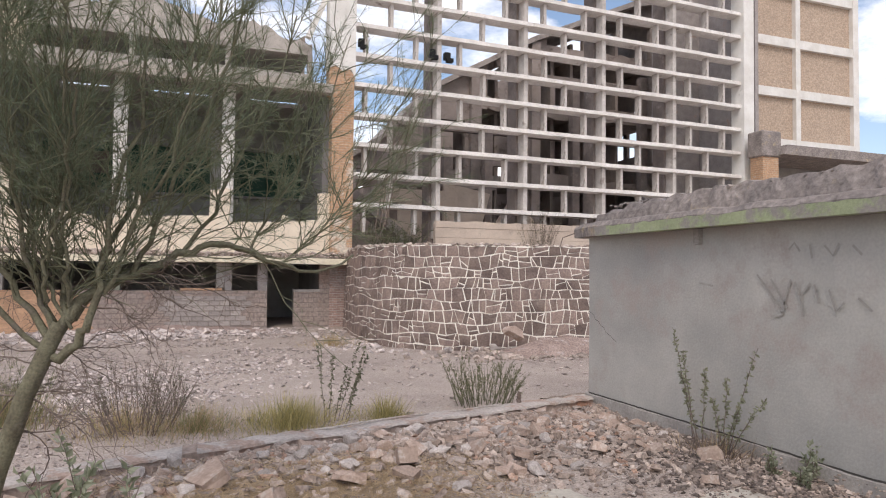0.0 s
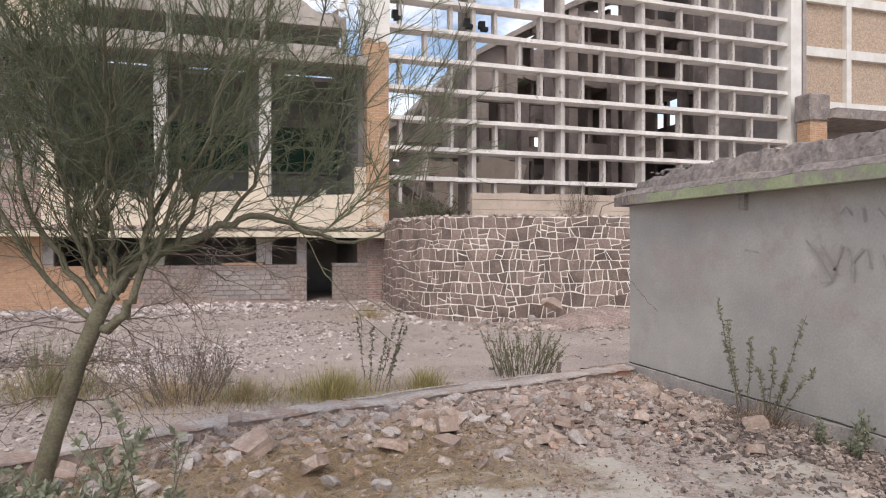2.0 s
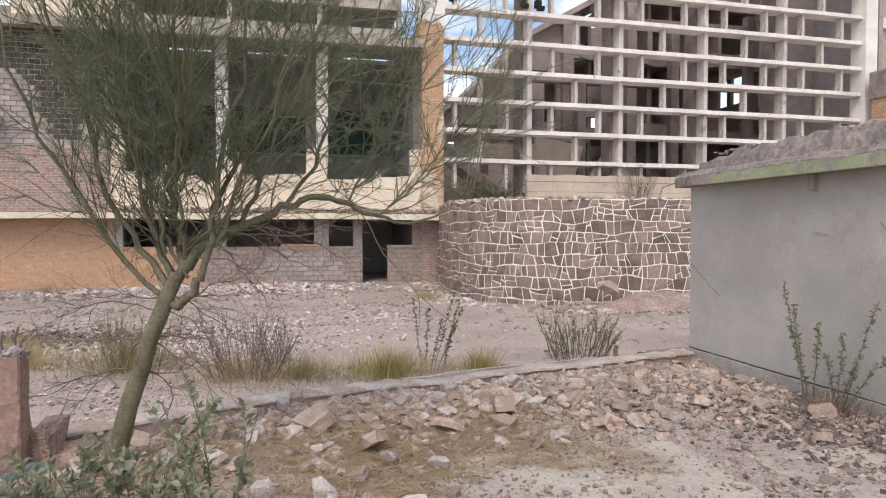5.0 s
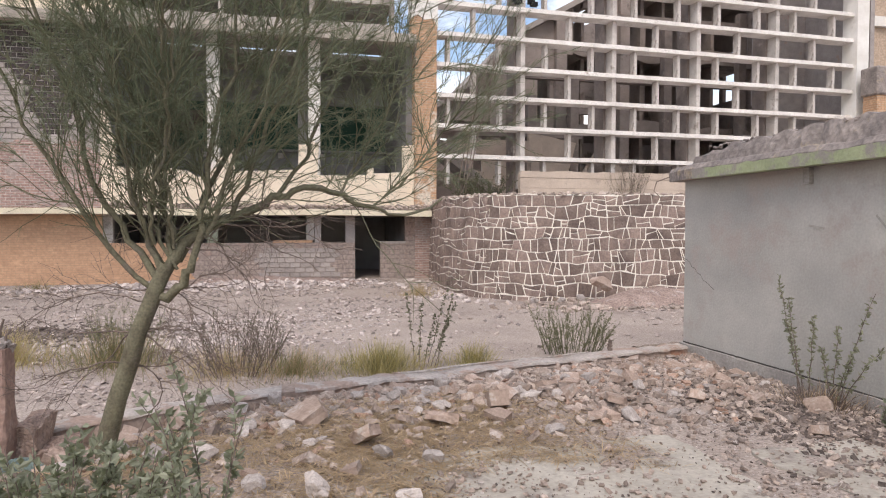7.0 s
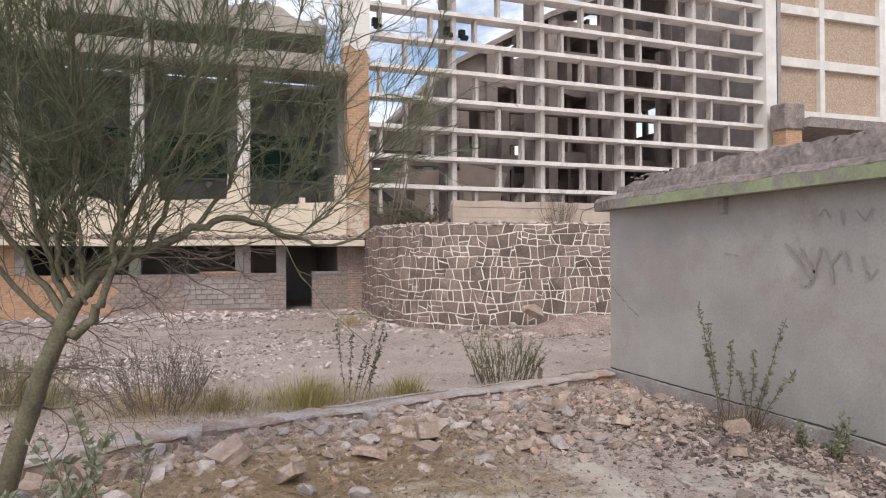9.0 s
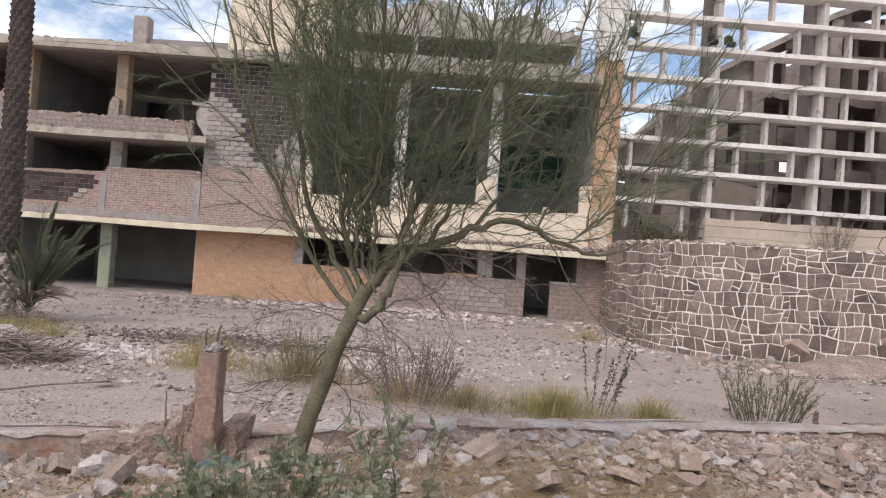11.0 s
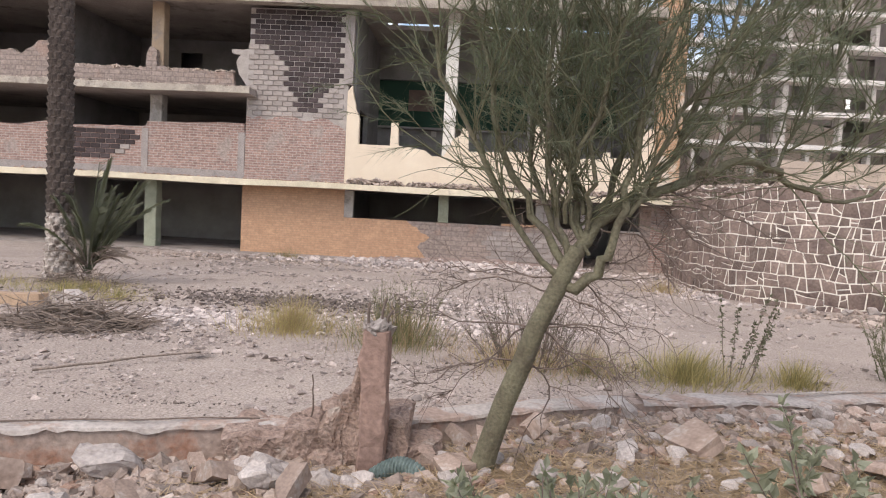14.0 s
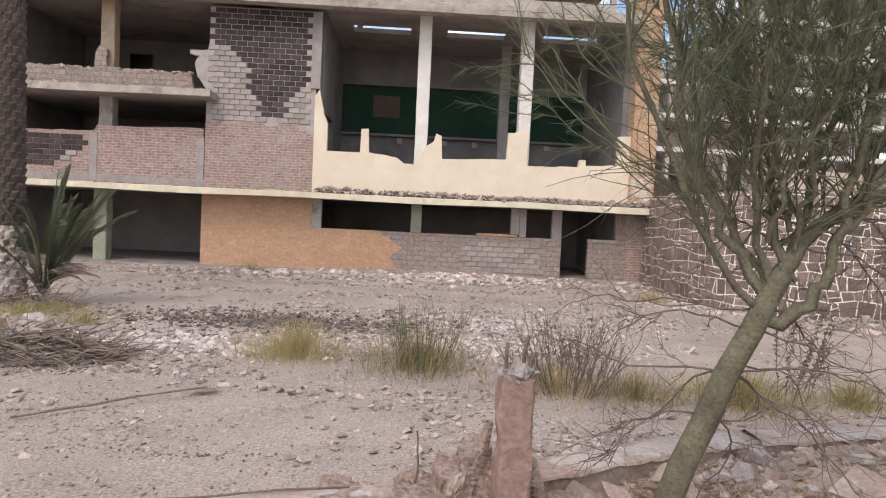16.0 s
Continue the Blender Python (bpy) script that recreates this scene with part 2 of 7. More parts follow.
M_PIER = surface("dark_pier_concrete", (0.30, 0.25, 0.225), (0.17, 0.14, 0.127), 1.2, stain=(0.36, 0.31, 0.28), stain_scale=1.4, stain_amount=0.58)
M_BEIGE = surface("beige_concrete_wall", (0.56, 0.465, 0.385), (0.44, 0.36, 0.30), 1.5, grain=0.14, stain=(0.33, 0.27, 0.23), stain_scale=1.6, stain_amount=0.60)
M_BLACK = surface("black_metal", (0.02, 0.02, 0.02), (0.012, 0.012, 0.012), 6.0, rough=0.6, metal=0.4)


# ---- building helpers ----
def box(bm, x0, x1, y0, y1, z0, z1):
    v = [bm.verts.new(p) for p in ((x0, y0, z0), (x1, y0, z0), (x1, y1, z0), (x0, y1, z0), (x0, y0, z1), (x1, y0, z1), (x1, y1, z1), (x0, y1, z1))]
    for f in ((3, 2, 1, 0), (4, 5, 6, 7), (0, 1, 5, 4), (1, 2, 6, 5), (2, 3, 7, 6), (3, 0, 4, 7)):
        bm.faces.new([v[i] for i in f])


def prism(bm, pts, y0, y1):
    """A wall slice whose outline in x and z is pts, counter-clockwise seen from the front, between y0 and y1."""
    a = [bm.verts.new((x, y0, z)) for x, z in pts]
    b = [bm.verts.new((x, y1, z)) for x, z in pts]
    n = len(pts)
    bm.faces.new(a)
    bm.faces.new(b[::-1])
    for i in range(n):
        bm.faces.new((a[(i + 1) % n], a[i], b[i], b[(i + 1) % n]))


def ragged(pts, step=0.12, amount=0.05, seed=0):
    """Break a line of (x, z) points into short uneven steps."""
    rng = random.Random(seed)
    out = [pts[0]]
    for (xa, za), (xb, zb) in zip(pts, pts[1:]):
        n = max(1, int(math.hypot(xb - xa, zb - za) / step))
        for i in range(1, n + 1):
            k = i / n
            j = 0 if i == n else amount
            out.append((xa + (xb - xa) * k + rng.uniform(-j, j) * 0.5, za + (zb - za) * k + rng.uniform(-j, j)))
    return out


def part(name, bm, material, parent=None, label="", smooth=False):
    me = bpy.data.meshes.new(name)
    bmesh.ops.recalc_face_normals(bm, faces=bm.faces)
    bm.to_mesh(me)
    bm.free()
    me.materials.append(material)
    if smooth:
        me.polygons.foreach_set("use_smooth", [True] * len(me.polygons))
    ob = new(name, me)
    if parent:
        ob.parent = parent
    if label:
        ob["label"] = label
    return ob


def empty(name, x, y, z, label, category, group="", kind=""):
    ob = new(name)
    ob.location = (x, y, z)
    ob.empty_display_size = 0.1
    return tagged(ob, label, category, group, kind)


def wall(name, bm, material, label):
    return tagged(part(name, bm, material), label, "wall", kind="structure")


def local(ob, parent):
    """Put a part built in world places under a thing that does not stand at the origin."""
    ob.parent = parent
    ob.matrix_parent_inverse = Matrix.Translation(-parent.location)
    return ob


def boxes(name, material, parent, *spans, label=""):
    bm = bmesh.new()
    for s in spans:
        box(bm, *s)
    ob = part(name, bm, material, label=label)
    if parent:
        local(ob, parent)
    return ob


FY = 23.4          # front plane of the ruin
BACK = 29.0        # back wall of its rooms
LEFT, RIGHT = -34.0, 4.3


# ---- ground ----
WALL_AT = [(-40.0, -3.5), (-4.85, 4.76), (-2.0, 5.50), (-0.4, 6.30), (1.04, 6.68), (3.2, 7.22), (5.1, 7.70), (40.0, 18.0)]


def wall_line(x):
    """y of the low garden wall at x."""
    for (xa, ya), (xb, yb) in zip(WALL_AT, WALL_AT[1:]):
        if x <= xb:
            return ya + (yb - ya) * (x - xa) / (xb - xa)
    return WALL_AT[-1][1]


def ground_height(x, y):
    d = y - wall_line(x)
    side = min(1.0, max(0.0, (x + 2.0) / 1.5))
    near = 0.40 - (0.20 - 0.145 * side) * math.exp(-(d / 1.1) ** 2)
    k = min(1.0, max(0.0, (d + 0.16) / 0.32))
    k = k * k * (3 - 2 * k)
    far = 0.035 * noise.noise((x * 0.35, y * 0.35, 0)) + 0.02 * noise.noise((x * 1.3, y * 1.3, 3))
    if y > 19.5 and x < 6:
        far += 0.12 * min(1.0, (y - 19.5) / 2.5) * (0.6 + 0.8 * noise.noise((x * 0.8, y * 0.8, 7)) if x > -6 else 0.2)
    near -= 0.10 * min(1.0, max(0.0, (x - 3.7) / 0.9)) * min(1.0, max(0.0, (7.6 - y) / 0.8))
    rough = 0.03 * noise.noise((x * 1.7, y * 1.7, 1)) + 0.012 * noise.noise((x * 6, y * 6, 2))
    return (near + rough) * (1 - k) + far * k


def spaced(lo, hi, near_lo, near_hi, fine, coarse_n):
    a = [near_lo - (near_lo - lo) * ((coarse_n - i) / coarse_n) ** 2.4 for i in range(coarse_n)]
    n = int((near_hi - near_lo) / fine)
    b = [near_lo + (near_hi - near_lo) * i / n for i in range(n + 1)]
    c = [near_hi + (hi - near_hi) * ((i + 1) / coarse_n) ** 2.4 for i in range(coarse_n)]
    return a + b + c


def build_ground(material):
    xs = spaced(-900, 900, -12, 12, 0.13, 26)
    ys = spaced(-600, 1200, -2, 24, 0.13, 26)
    verts = [(x, y, ground_height(x, y)) for y in ys for x in xs]
    w = len(xs)
    faces = [(j * w + i, j * w + i + 1, (j + 1) * w + i + 1, (j + 1) * w + i) for j in range(len(ys) - 1) for i in range(w - 1)]
    me = bpy.data.meshes.new("ground")
    me.from_pydata(verts, [], faces)
    me.materials.append(material)
    me.polygons.foreach_set("use_smooth", [True] * len(faces))
    return tagged(new("ground", me), "dusty bare pinkish-grey earth yard strewn with crumbled plaster", "ground", kind="structure")


def flecked(m, layers):
    """Strews small flecks (scale, share, colour) over a surface's colour."""
    nt = m.node_tree
    bs = nt.nodes["Principled BSDF"]
    col = bs.inputs["Base Color"].links[0].from_socket
    co = nt.nodes.new("ShaderNodeTexCoord")
    for scale, share, c in layers:
        vo = nt.nodes.new("ShaderNodeTexVoronoi")
        vo.inputs["Scale"].default_value = scale
        nt.links.new(co.outputs["Object"], vo.inputs["Vector"])
        sp = nt.nodes.new("ShaderNodeSeparateColor")
        nt.links.new(vo.outputs["Color"], sp.inputs["Color"])
        near = nt.nodes.new("ShaderNodeMath")
        near.operation = "LESS_THAN"
        near.inputs[1].default_value = 0.36
        nt.links.new(vo.outputs["Distance"], near.inputs[0])
        few = nt.nodes.new("ShaderNodeMath")
        few.operation = "LESS_THAN"
        few.inputs[1].default_value = share
        nt.links.new(sp.outputs["Red"], few.inputs[0])
        both = nt.nodes.new("ShaderNodeMath")
        both.operation = "MULTIPLY"
        nt.links.new(near.outputs[0], both.inputs[0])
        nt.links.new(few.outputs[0], both.inputs[1])
        mx = nt.nodes.new("ShaderNodeMix")
        mx.data_type = "RGBA"
        mx.inputs["B"].default_value = hexa(c)
        nt.links.new(both.outputs[0], mx.inputs["Factor"])
        nt.links.new(col, mx.inputs["A"])
        col = mx.outputs["Result"]
    nt.links.new(col, bs.inputs["Base Color"])
    return m


M_GROUND = surface("dusty_earth", (0.455, 0.385, 0.338), (0.345, 0.288, 0.252), 0.5, fine=46, grain=0.42, bump=0.8, stain=(0.26, 0.21, 0.185), stain_scale=0.9, stain_amount=0.57)
flecked(M_GROUND, ((9.0, 0.05, (0.47, 0.41, 0.37)), (26.0, 0.11, (0.49, 0.425, 0.385)), (34.0, 0.09, (0.27, 0.225, 0.20)), (70.0, 0.14, (0.29, 0.24, 0.212))))
build_ground(M_GROUND)


# ---- ruin: slabs, rooms ----
def slab(name, x0, x1, y0, y1, z0, z1, label, edge_mat, holes=()):
    """A floor slab with a painted front edge; holes are (x0, x1, y0, y1)."""
    bm = bmesh.new()
    if not holes:
        box(bm, x0, x1, y0 + 0.06, y1, z0, z1)
    else:
        ya, yb = min(h[2] for h in holes), max(h[3] for h in holes)
        box(bm, x0, x1, y0 + 0.06, ya, z0, z1)
        box(bm, x0, x1, yb, y1, z0, z1)
        xs = [x0]
        for h in holes:
            xs += [h[0], h[1]]
        xs.append(x1)
        for a, b in zip(xs[::2], xs[1::2]):
            box(bm, a, b, ya, yb, z0, z1)
    ob = tagged(part(name, bm, M_CONC_DARK), label, "slab", kind="structure")
    bm = bmesh.new()
    n = int((x1 - x0) / 0.35)
    cuts = [x0 + (x1 - x0) * i / n for i in range(n + 1)]
    rng = random.Random(int(z0 * 100))
    jag = [rng.uniform(-0.022, 0.012) for _ in cuts]
    sag = [0.02 * math.sin(i * 0.31 + z0) for i in range(n + 1)]
    front = [[bm.verts.new((x, y0 + dy, z)) for x, z, dy in zip(cuts, [zz + s + (j if top else 0) for s, j in zip(sag, jag)], [abs(j) * (1.5 if top else 0.4) for j in jag])]
             for top, zz in ((0, z0 - 0.004), (1, z1))]
    back = [[bm.verts.new((x, y0 + 0.06, z)) for x in cuts] for z in (z0 - 0.004, z1)]
    for i in range(n):
        bm.faces.new((front[0][i], front[0][i + 1], front[1][i + 1], front[1][i]))
        bm.faces.new((front[1][i], front[1][i + 1], back[1][i + 1], back[1][i]))
        bm.faces.new((back[0][i], back[0][i + 1], front[0][i + 1], front[0][i]))
    part("slab_edge", bm, edge_mat, ob, "chipped painted concrete edge")
    return ob


slab("slab_first_floor", LEFT, 4.74, 22.6, BACK, 2.27, 2.45, "grey concrete first floor slab with cream edge", M_CREAM_LINE)
slab("slab_second_floor", LEFT, -8.86, 22.6, BACK, 5.17, 5.38, "grey concrete balcony slab with chipped pale edge", M_CREAM_EDGE)
slab("slab_roof", LEFT, RIGHT - 0.1, 22.6, BACK + 0.2, 8.24, 8.4, "weathered concrete roof slab with broken edge", M_CREAM_EDGE,
     holes=((-4.95, -2.95, 25.15, 26.0), (-1.7, 0.35, 25.15, 26.0), (1.6, 3.6, 25.15, 26.0)))

bm = bmesh.new()
box(bm, LEFT, RIGHT - 0.1, 22.604, 23.0, 8.08, 8.236)
tagged(part("roof_beam", bm, M_CREAM_EDGE), "weathered pale concrete beam under the roof edge", "beam", kind="structure")
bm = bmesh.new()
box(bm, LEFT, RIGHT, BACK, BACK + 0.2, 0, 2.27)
wall("wall_back_ground", bm, M_ROOM_DARK, "grey plaster back wall of the ground floor")
bm = bmesh.new()
box(bm, LEFT, -5.8, BACK, BACK + 0.2, 2.45, 5.17)
wall("wall_back_first", bm, M_ROOM_DARK, "dark plaster back wall of first floor rooms")
bm = bmesh.new()
for a, b in ((LEFT, -20.2), (-19.3, -13.95), (-13.05, -5.8)):
    box(bm, a, b, BACK, BACK + 0.2, 5.38, 8.24)
for a, b in ((-20.2, -19.3), (-13.95, -13.05)):
    box(bm, a, b, BACK, BACK + 0.2, 7.7, 8.24)
box(bm, LEFT, -5.8, BACK + 1.6, BACK + 1.7, 5.0, 8.5)
box(bm, LEFT, -5.8, BACK + 0.2, BACK + 1.6, 8.1, 8.2)
box(bm, LEFT, -5.8, BACK + 0.2, BACK + 1.6, 5.2, 5.37)
wall("wall_back_second", bm, M_ROOM, "grey plaster back wall with dark doorways")
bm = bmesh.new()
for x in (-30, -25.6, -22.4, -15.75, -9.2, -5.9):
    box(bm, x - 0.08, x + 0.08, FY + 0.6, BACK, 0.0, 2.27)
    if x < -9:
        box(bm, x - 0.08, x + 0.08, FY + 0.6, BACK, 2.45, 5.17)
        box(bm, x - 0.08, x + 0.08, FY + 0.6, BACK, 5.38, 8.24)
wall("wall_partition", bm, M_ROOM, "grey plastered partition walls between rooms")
bm = bmesh.new()
box(bm, LEFT, RIGHT, FY - 0.75, BACK, -0.3, 0.05)
tagged(part("floor", bm, M_CONC_DARK), "dirty concrete ground floor of the ruin", "floor", kind="structure")
bm = bmesh.new()
box(bm, LEFT - 0.2, LEFT, FY, BACK + 0.2, 0, 8.1)
wall("wall_left_end", bm, M_GREYCEM, "grey cement end wall of the ruin")
bm = bmesh.new()
box(bm, RIGHT - 0.25, RIGHT - 0.02, FY + 0.35, BACK + 0.2, 0.05, 2.27)
box(bm, RIGHT - 0.25, RIGHT - 0.02, FY + 0.35, BACK + 0.2, 2.45, 8.24)
wall("wall_right_end", bm, M_ROOM, "grey plaster end wall beside the pilaster")

# classroom shell
bm = bmesh.new()
box(bm, -5.8, RIGHT - 0.25, BACK, BACK + 0.2, 5.05, 6.95)
wall("wall_classroom_green", bm, M_GREENWALL, "dark green painted classroom back wall")
bm = bmesh.new()
box(bm, -5.8, RIGHT - 0.25, BACK - 0.003, BACK + 0.2, 2.45, 5.05)
wall("wall_classroom_grey", bm, M_ROOM, "grey lower back wall of the classroom")
bm = bmesh.new()
box(bm, -5.8, RIGHT - 0.25, BACK - 0.25, BACK + 0.2, 6.95, 8.24)
tagged(part("beam_classroom", bm, M_ROOM), "deep grey roof beam of the classroom", "beam", kind="structure")
bm = bmesh.new()
box(bm, -5.6, RIGHT - 0.25, BACK - 0.32, BACK - 0.006, 4.98, 5.07)
tagged(part("ledge_classroom", bm, M_ROOM), "narrow grey ledge along the classroom wall", "ledge", kind="structure")
bm = bmesh.new()
box(bm, -5.8, -5.62, FY + 0.35, 24.6, 2.45, 8.24)
box(bm, -5.8, -5.62, 24.6, 26.4, 2.45, 3.5)
box(bm, -5.8, -5.62, 24.6, 26.4, 5.1, 8.24)
box(bm, -5.8, -5.62, 26.4, BACK, 2.45, 8.24)
wall("wall_classroom_side", bm, M_ROOM, "grey classroom side wall with an empty window")


def column(x, y, z0, z1, w, material, label):
    bm = bmesh.new()
    box(bm, x - w / 2, x + w / 2, y, y + w, z0, z1)
    bmesh.ops.subdivide_edges(bm, edges=[e for e in bm.edges if abs(e.verts[0].co.z - e.verts[1].co.z) > 0.5], cuts=9)
    for v in bm.verts:
        n3 = noise.noise_vector(v.co * 2.3)
        v.co += Vector((n3.x, n3.y, 0)) * 0.02
    bmesh.ops.bevel(bm, geom=[e for e in bm.edges if abs(e.verts[0].co.z - e.verts[1].co.z) > 0.1 and abs(e.verts[0].co.x - e.verts[1].co.x) < 0.1], offset=0.02, segments=1, affect="EDGES")
    return tagged(part("column", bm, material), label, "column", "columns of the ruin")


for x in (-32.2, -28.9, -25.6, -22.35, -19.05, -15.75, -12.38):
    column(x, FY, 0.05, 2.27, 0.42, M_COLGREEN, "pale green painted square concrete column")
    column(x, FY + 0.22, 2.45, 5.17, 0.42, M_CONC, "bare grey square concrete column")
    column(x, FY + 0.22, 5.38, 8.24, 0.42, M_COLTAN, "tan painted square concrete column")
for x in (-2.45, 0.85):
    column(x, FY + 0.22, 2.45, 8.24, 0.40, M_WHITE, "tall whitewashed concrete column in classroom opening")
column(0.55, 26.8, 2.45, 8.24, 0.38, M_ROOM_DARK, "dull concrete column inside the classroom")

# ground floor front
bm = bmesh.new()
prism(bm, [(-9.25, 0.05), (-5.8, 0.05), (-5.8, 2.27), (-9.25, 2.27)], FY, FY + 0.2)
box(bm, -9.25, -9.03, FY + 0.2, FY + 3.0, 0.05, 2.27)
wall("wall_orange", bm, M_ORANGE, "orange painted plaster wall on the ground floor")
bm = bmesh.new()
prism(bm, [(-5.8, 0.05)] + ragged([(-2.9, 0.05), (-3.3, 0.5), (-2.9, 0.85), (-3.5, 1.2), (-3.7, 1.36)], 0.16, 0.06, 3) + [(-5.8, 1.36)], FY - 0.006, FY + 0.2)
wall("wall_orange_sill", bm, M_ORANGE, "orange painted brick wall under strip windows")
bm = bmesh.new()
box(bm, -5.8, 2.2, FY, FY + 0.19, 0.05, 1.35)
box(bm, 3.08, 4.0, FY, FY + 0.2, 0.05, 1.31)
box(bm, 3.95, 4.3, FY + 0.002, FY + 0.2, 0.05, 2.27)
wall("wall_grey_sill", bm, M_GREYBLOCK, "worn grey and pink block wall under windows")
boxes("brick_ledge", M_ORANGE, None, (-0.55, 0.75, FY - 0.03, FY + 0.12, 1.355, 1.43))
tagged(bpy.data.objects["brick_ledge"], "strip of orange bricks left on the sill", "ledge", kind="structure")


def window_post(x0, x1, z0, z1, material, label):
    bm = bmesh.new()
    box(bm, x0, x1, FY + 0.01, FY + 0.24, z0, z1)
    bmesh.ops.bevel(bm, geom=list(bm.edges), offset=0.012, segments=1, affect="EDGES")
    return tagged(part("window_post", bm, material), label, "post", "posts between strip windows")


window_post(-5.8, -5.5, 1.355, 2.268, M_CONC, "grey concrete post with a dark hole")
window_post(-2.66, -2.32, 1.355, 2.268, M_COLGREEN, "pale green post between strip windows")
window_post(0.55, 0.82, 1.44, 2.268, M_CONC, "grey concrete post between strip windows")
window_post(0.83, 1.05, 1.355, 2.268, M_GREYCEM, "grey cement post between strip windows")
window_post(1.88, 2.2, 0.0, 2.268, M_GREYCEM, "grey cement door jamb post")
boxes("brick_sill", M_CONC, None, (3.06, 3.98, FY - 0.02, FY + 0.2, 1.312, 1.39))
tagged(bpy.data.objects["brick_sill"], "small pale concrete window sill", "sill", kind="structure")

# first floor parapet and dark block patch
PAR1 = [(-22.0, 4.0), (-18.9, 4.0), (-18.6, 4.18), (-18.3, 3.98), (-17.0, 3.93), (-16.0, 4.1), (-15.9, 4.2), (-15.6, 4.2), (-15.5, 3.98), (-12.6, 4.08), (-12.55, 4.24), (-12.1, 4.24), (-9.25, 4.3)]
bm = bmesh.new()
prism(bm, [(LEFT, 2.45), (-9.25, 2.45)] + ragged([p for p in PAR1[::-1]], 0.3, 0.02, 5) + [(LEFT, 4.0)], FY, FY + 0.18)
wall("wall_parapet_first", bm, M_REDBRICK, "crumbling pinkish brick parapet on the first floor")
bm = bmesh.new()
for x in (-18.95, -15.78, -12.62, -9.33):
    box(bm, x - 0.11, x + 0.11, FY - 0.02, FY + 0.1, 2.45, 4.0)
box(bm, -22, -9.2, FY - 0.014, FY + 0.1, 2.45, 2.72)
tagged(part("trim_cement", bm, M_GREYCEM), "grey cement bands framing the brick panels", "trim", kind="structure")
PAR2 = [(LEFT, 6.4), (-19.2, 6.4), (-17.2, 6.42), (-16.9, 6.3), (-16.6, 6.5), (-16.35, 6.75), (-15.75, 6.78), (-15.5, 6.05), (-14.0, 6.0), (-12.65, 6.02), (-12.62, 6.5), (-12.5, 6.72), (-12.3, 6.6), (-12.28, 6.05), (-9.7, 5.95)]
bm = bmesh.new()
prism(bm, [(LEFT, 5.38), (-9.6, 5.38)] + ragged(PAR2[::-1], 0.13, 0.04, 9), FY, FY + 0.2)
wall("wall_parapet_second", bm, M_GREYBLOCK, "broken pinkish-grey parapet on the second floor")

# wall of dark blocks with cement remains
bm = bmesh.new()
prism(bm, [(-9.2, 2.45), (-5.82, 2.45), (-5.82, 8.1)] + [(-9.15, 8.1)] + ragged([(-9.15, 7.0), (-9.2, 6.75), (-9.75, 6.72), (-9.75, 6.6), (-9.45, 6.55), (-9.6, 6.3), (-9.5, 5.9), (-9.2, 5.5)], 0.14, 0.03, 4), FY + 0.005, FY + 0.2)
block_wall = wall("wall_block", bm, M_MORTAR, "wall of dark glazed blocks, half smeared with cement")
bm = bmesh.new()
prism(bm, [(-9.2, 2.46), (-5.84, 2.46)] + ragged([(-5.84, 4.2), (-6.5, 4.6), (-7.2, 4.45), (-7.9, 4.75), (-8.3, 4.5), (-9.2, 4.55)], 0.2, 0.06, 12), FY - 0.022, FY + 0.02)
wall("wall_red_courses", bm, M_REDBRICK, "worn red brick courses under the dark blocks")

# classroom parapet
CREAM = [(-5.83, 2.45), (4.25, 2.45), (4.3, 4.75), (3.86, 4.72)] + ragged([(3.87, 3.79), (2.85, 3.74), (2.84, 3.92), (2.66, 3.92), (2.62, 3.68), (0.93, 3.64)], 0.25, 0.02, 1) + [
    (0.98, 4.70), (0.75, 4.78), (0.5, 4.66), (0.32, 4.66), (0.29, 3.81)] + ragged([(0.29, 3.81), (-1.76, 3.73)], 0.6, 0.01, 2) + [(-1.80, 4.45), (-1.98, 4.52), (-2.05, 4.25), (-2.3, 4.1)] + ragged([
    (-2.36, 3.92), (-2.6, 3.5), (-2.95, 3.52), (-3.2, 3.7), (-4.08, 3.82)], 0.16, 0.03, 6) + [(-4.12, 4.56), (-4.34, 4.54), (-4.36, 3.8), (-5.41, 3.8)] + ragged([
    (-5.41, 4.65), (-5.55, 5.0), (-5.6, 5.25), (-5.68, 5.7), (-5.83, 5.5)], 0.12, 0.05, 8)
bm = bmesh.new()
prism(bm, CREAM, FY - 0.03, FY + 0.2)
wall("wall_classroom_parapet", bm, M_CREAM, "broken cream plaster parapet of the classroom")
bm = bmesh.new()
box(bm, -5.98, -5.68, FY - 0.045, FY + 0.1, 5.72, 8.1)
tagged(part("trim_jamb", bm, M_GREYCEM), "grey cement jamb beside the classroom opening", "trim", kind="structure")

# pilaster, upper white part
bm = bmesh.new()
prism(bm, [(4.26, 2.46), (5.02, 2.46)] + ragged([(5.02, 8.9), (4.85, 9.15), (4.5, 9.1), (4.3, 9.25), (4.14, 9.1)], 0.2, 0.06, 2) + [(4.14, 8.3), (4.26, 8.1)], FY - 0.25, FY + 0.4)
tagged(part("pilaster", bm, M_ORANGE_COL), "exposed orange brick pilaster with peeling white plaster", "pilaster", kind="structure")
bm = bmesh.new()
box(bm, 4.3, 4.9, FY - 0.02, FY + 0.35, 0.05, 2.265)
tagged(part("pilaster_base", bm, M_REDBRICK), "red-brown brick pilaster base beside the stone wall", "pilaster", kind="structure")
bm = bmesh.new()
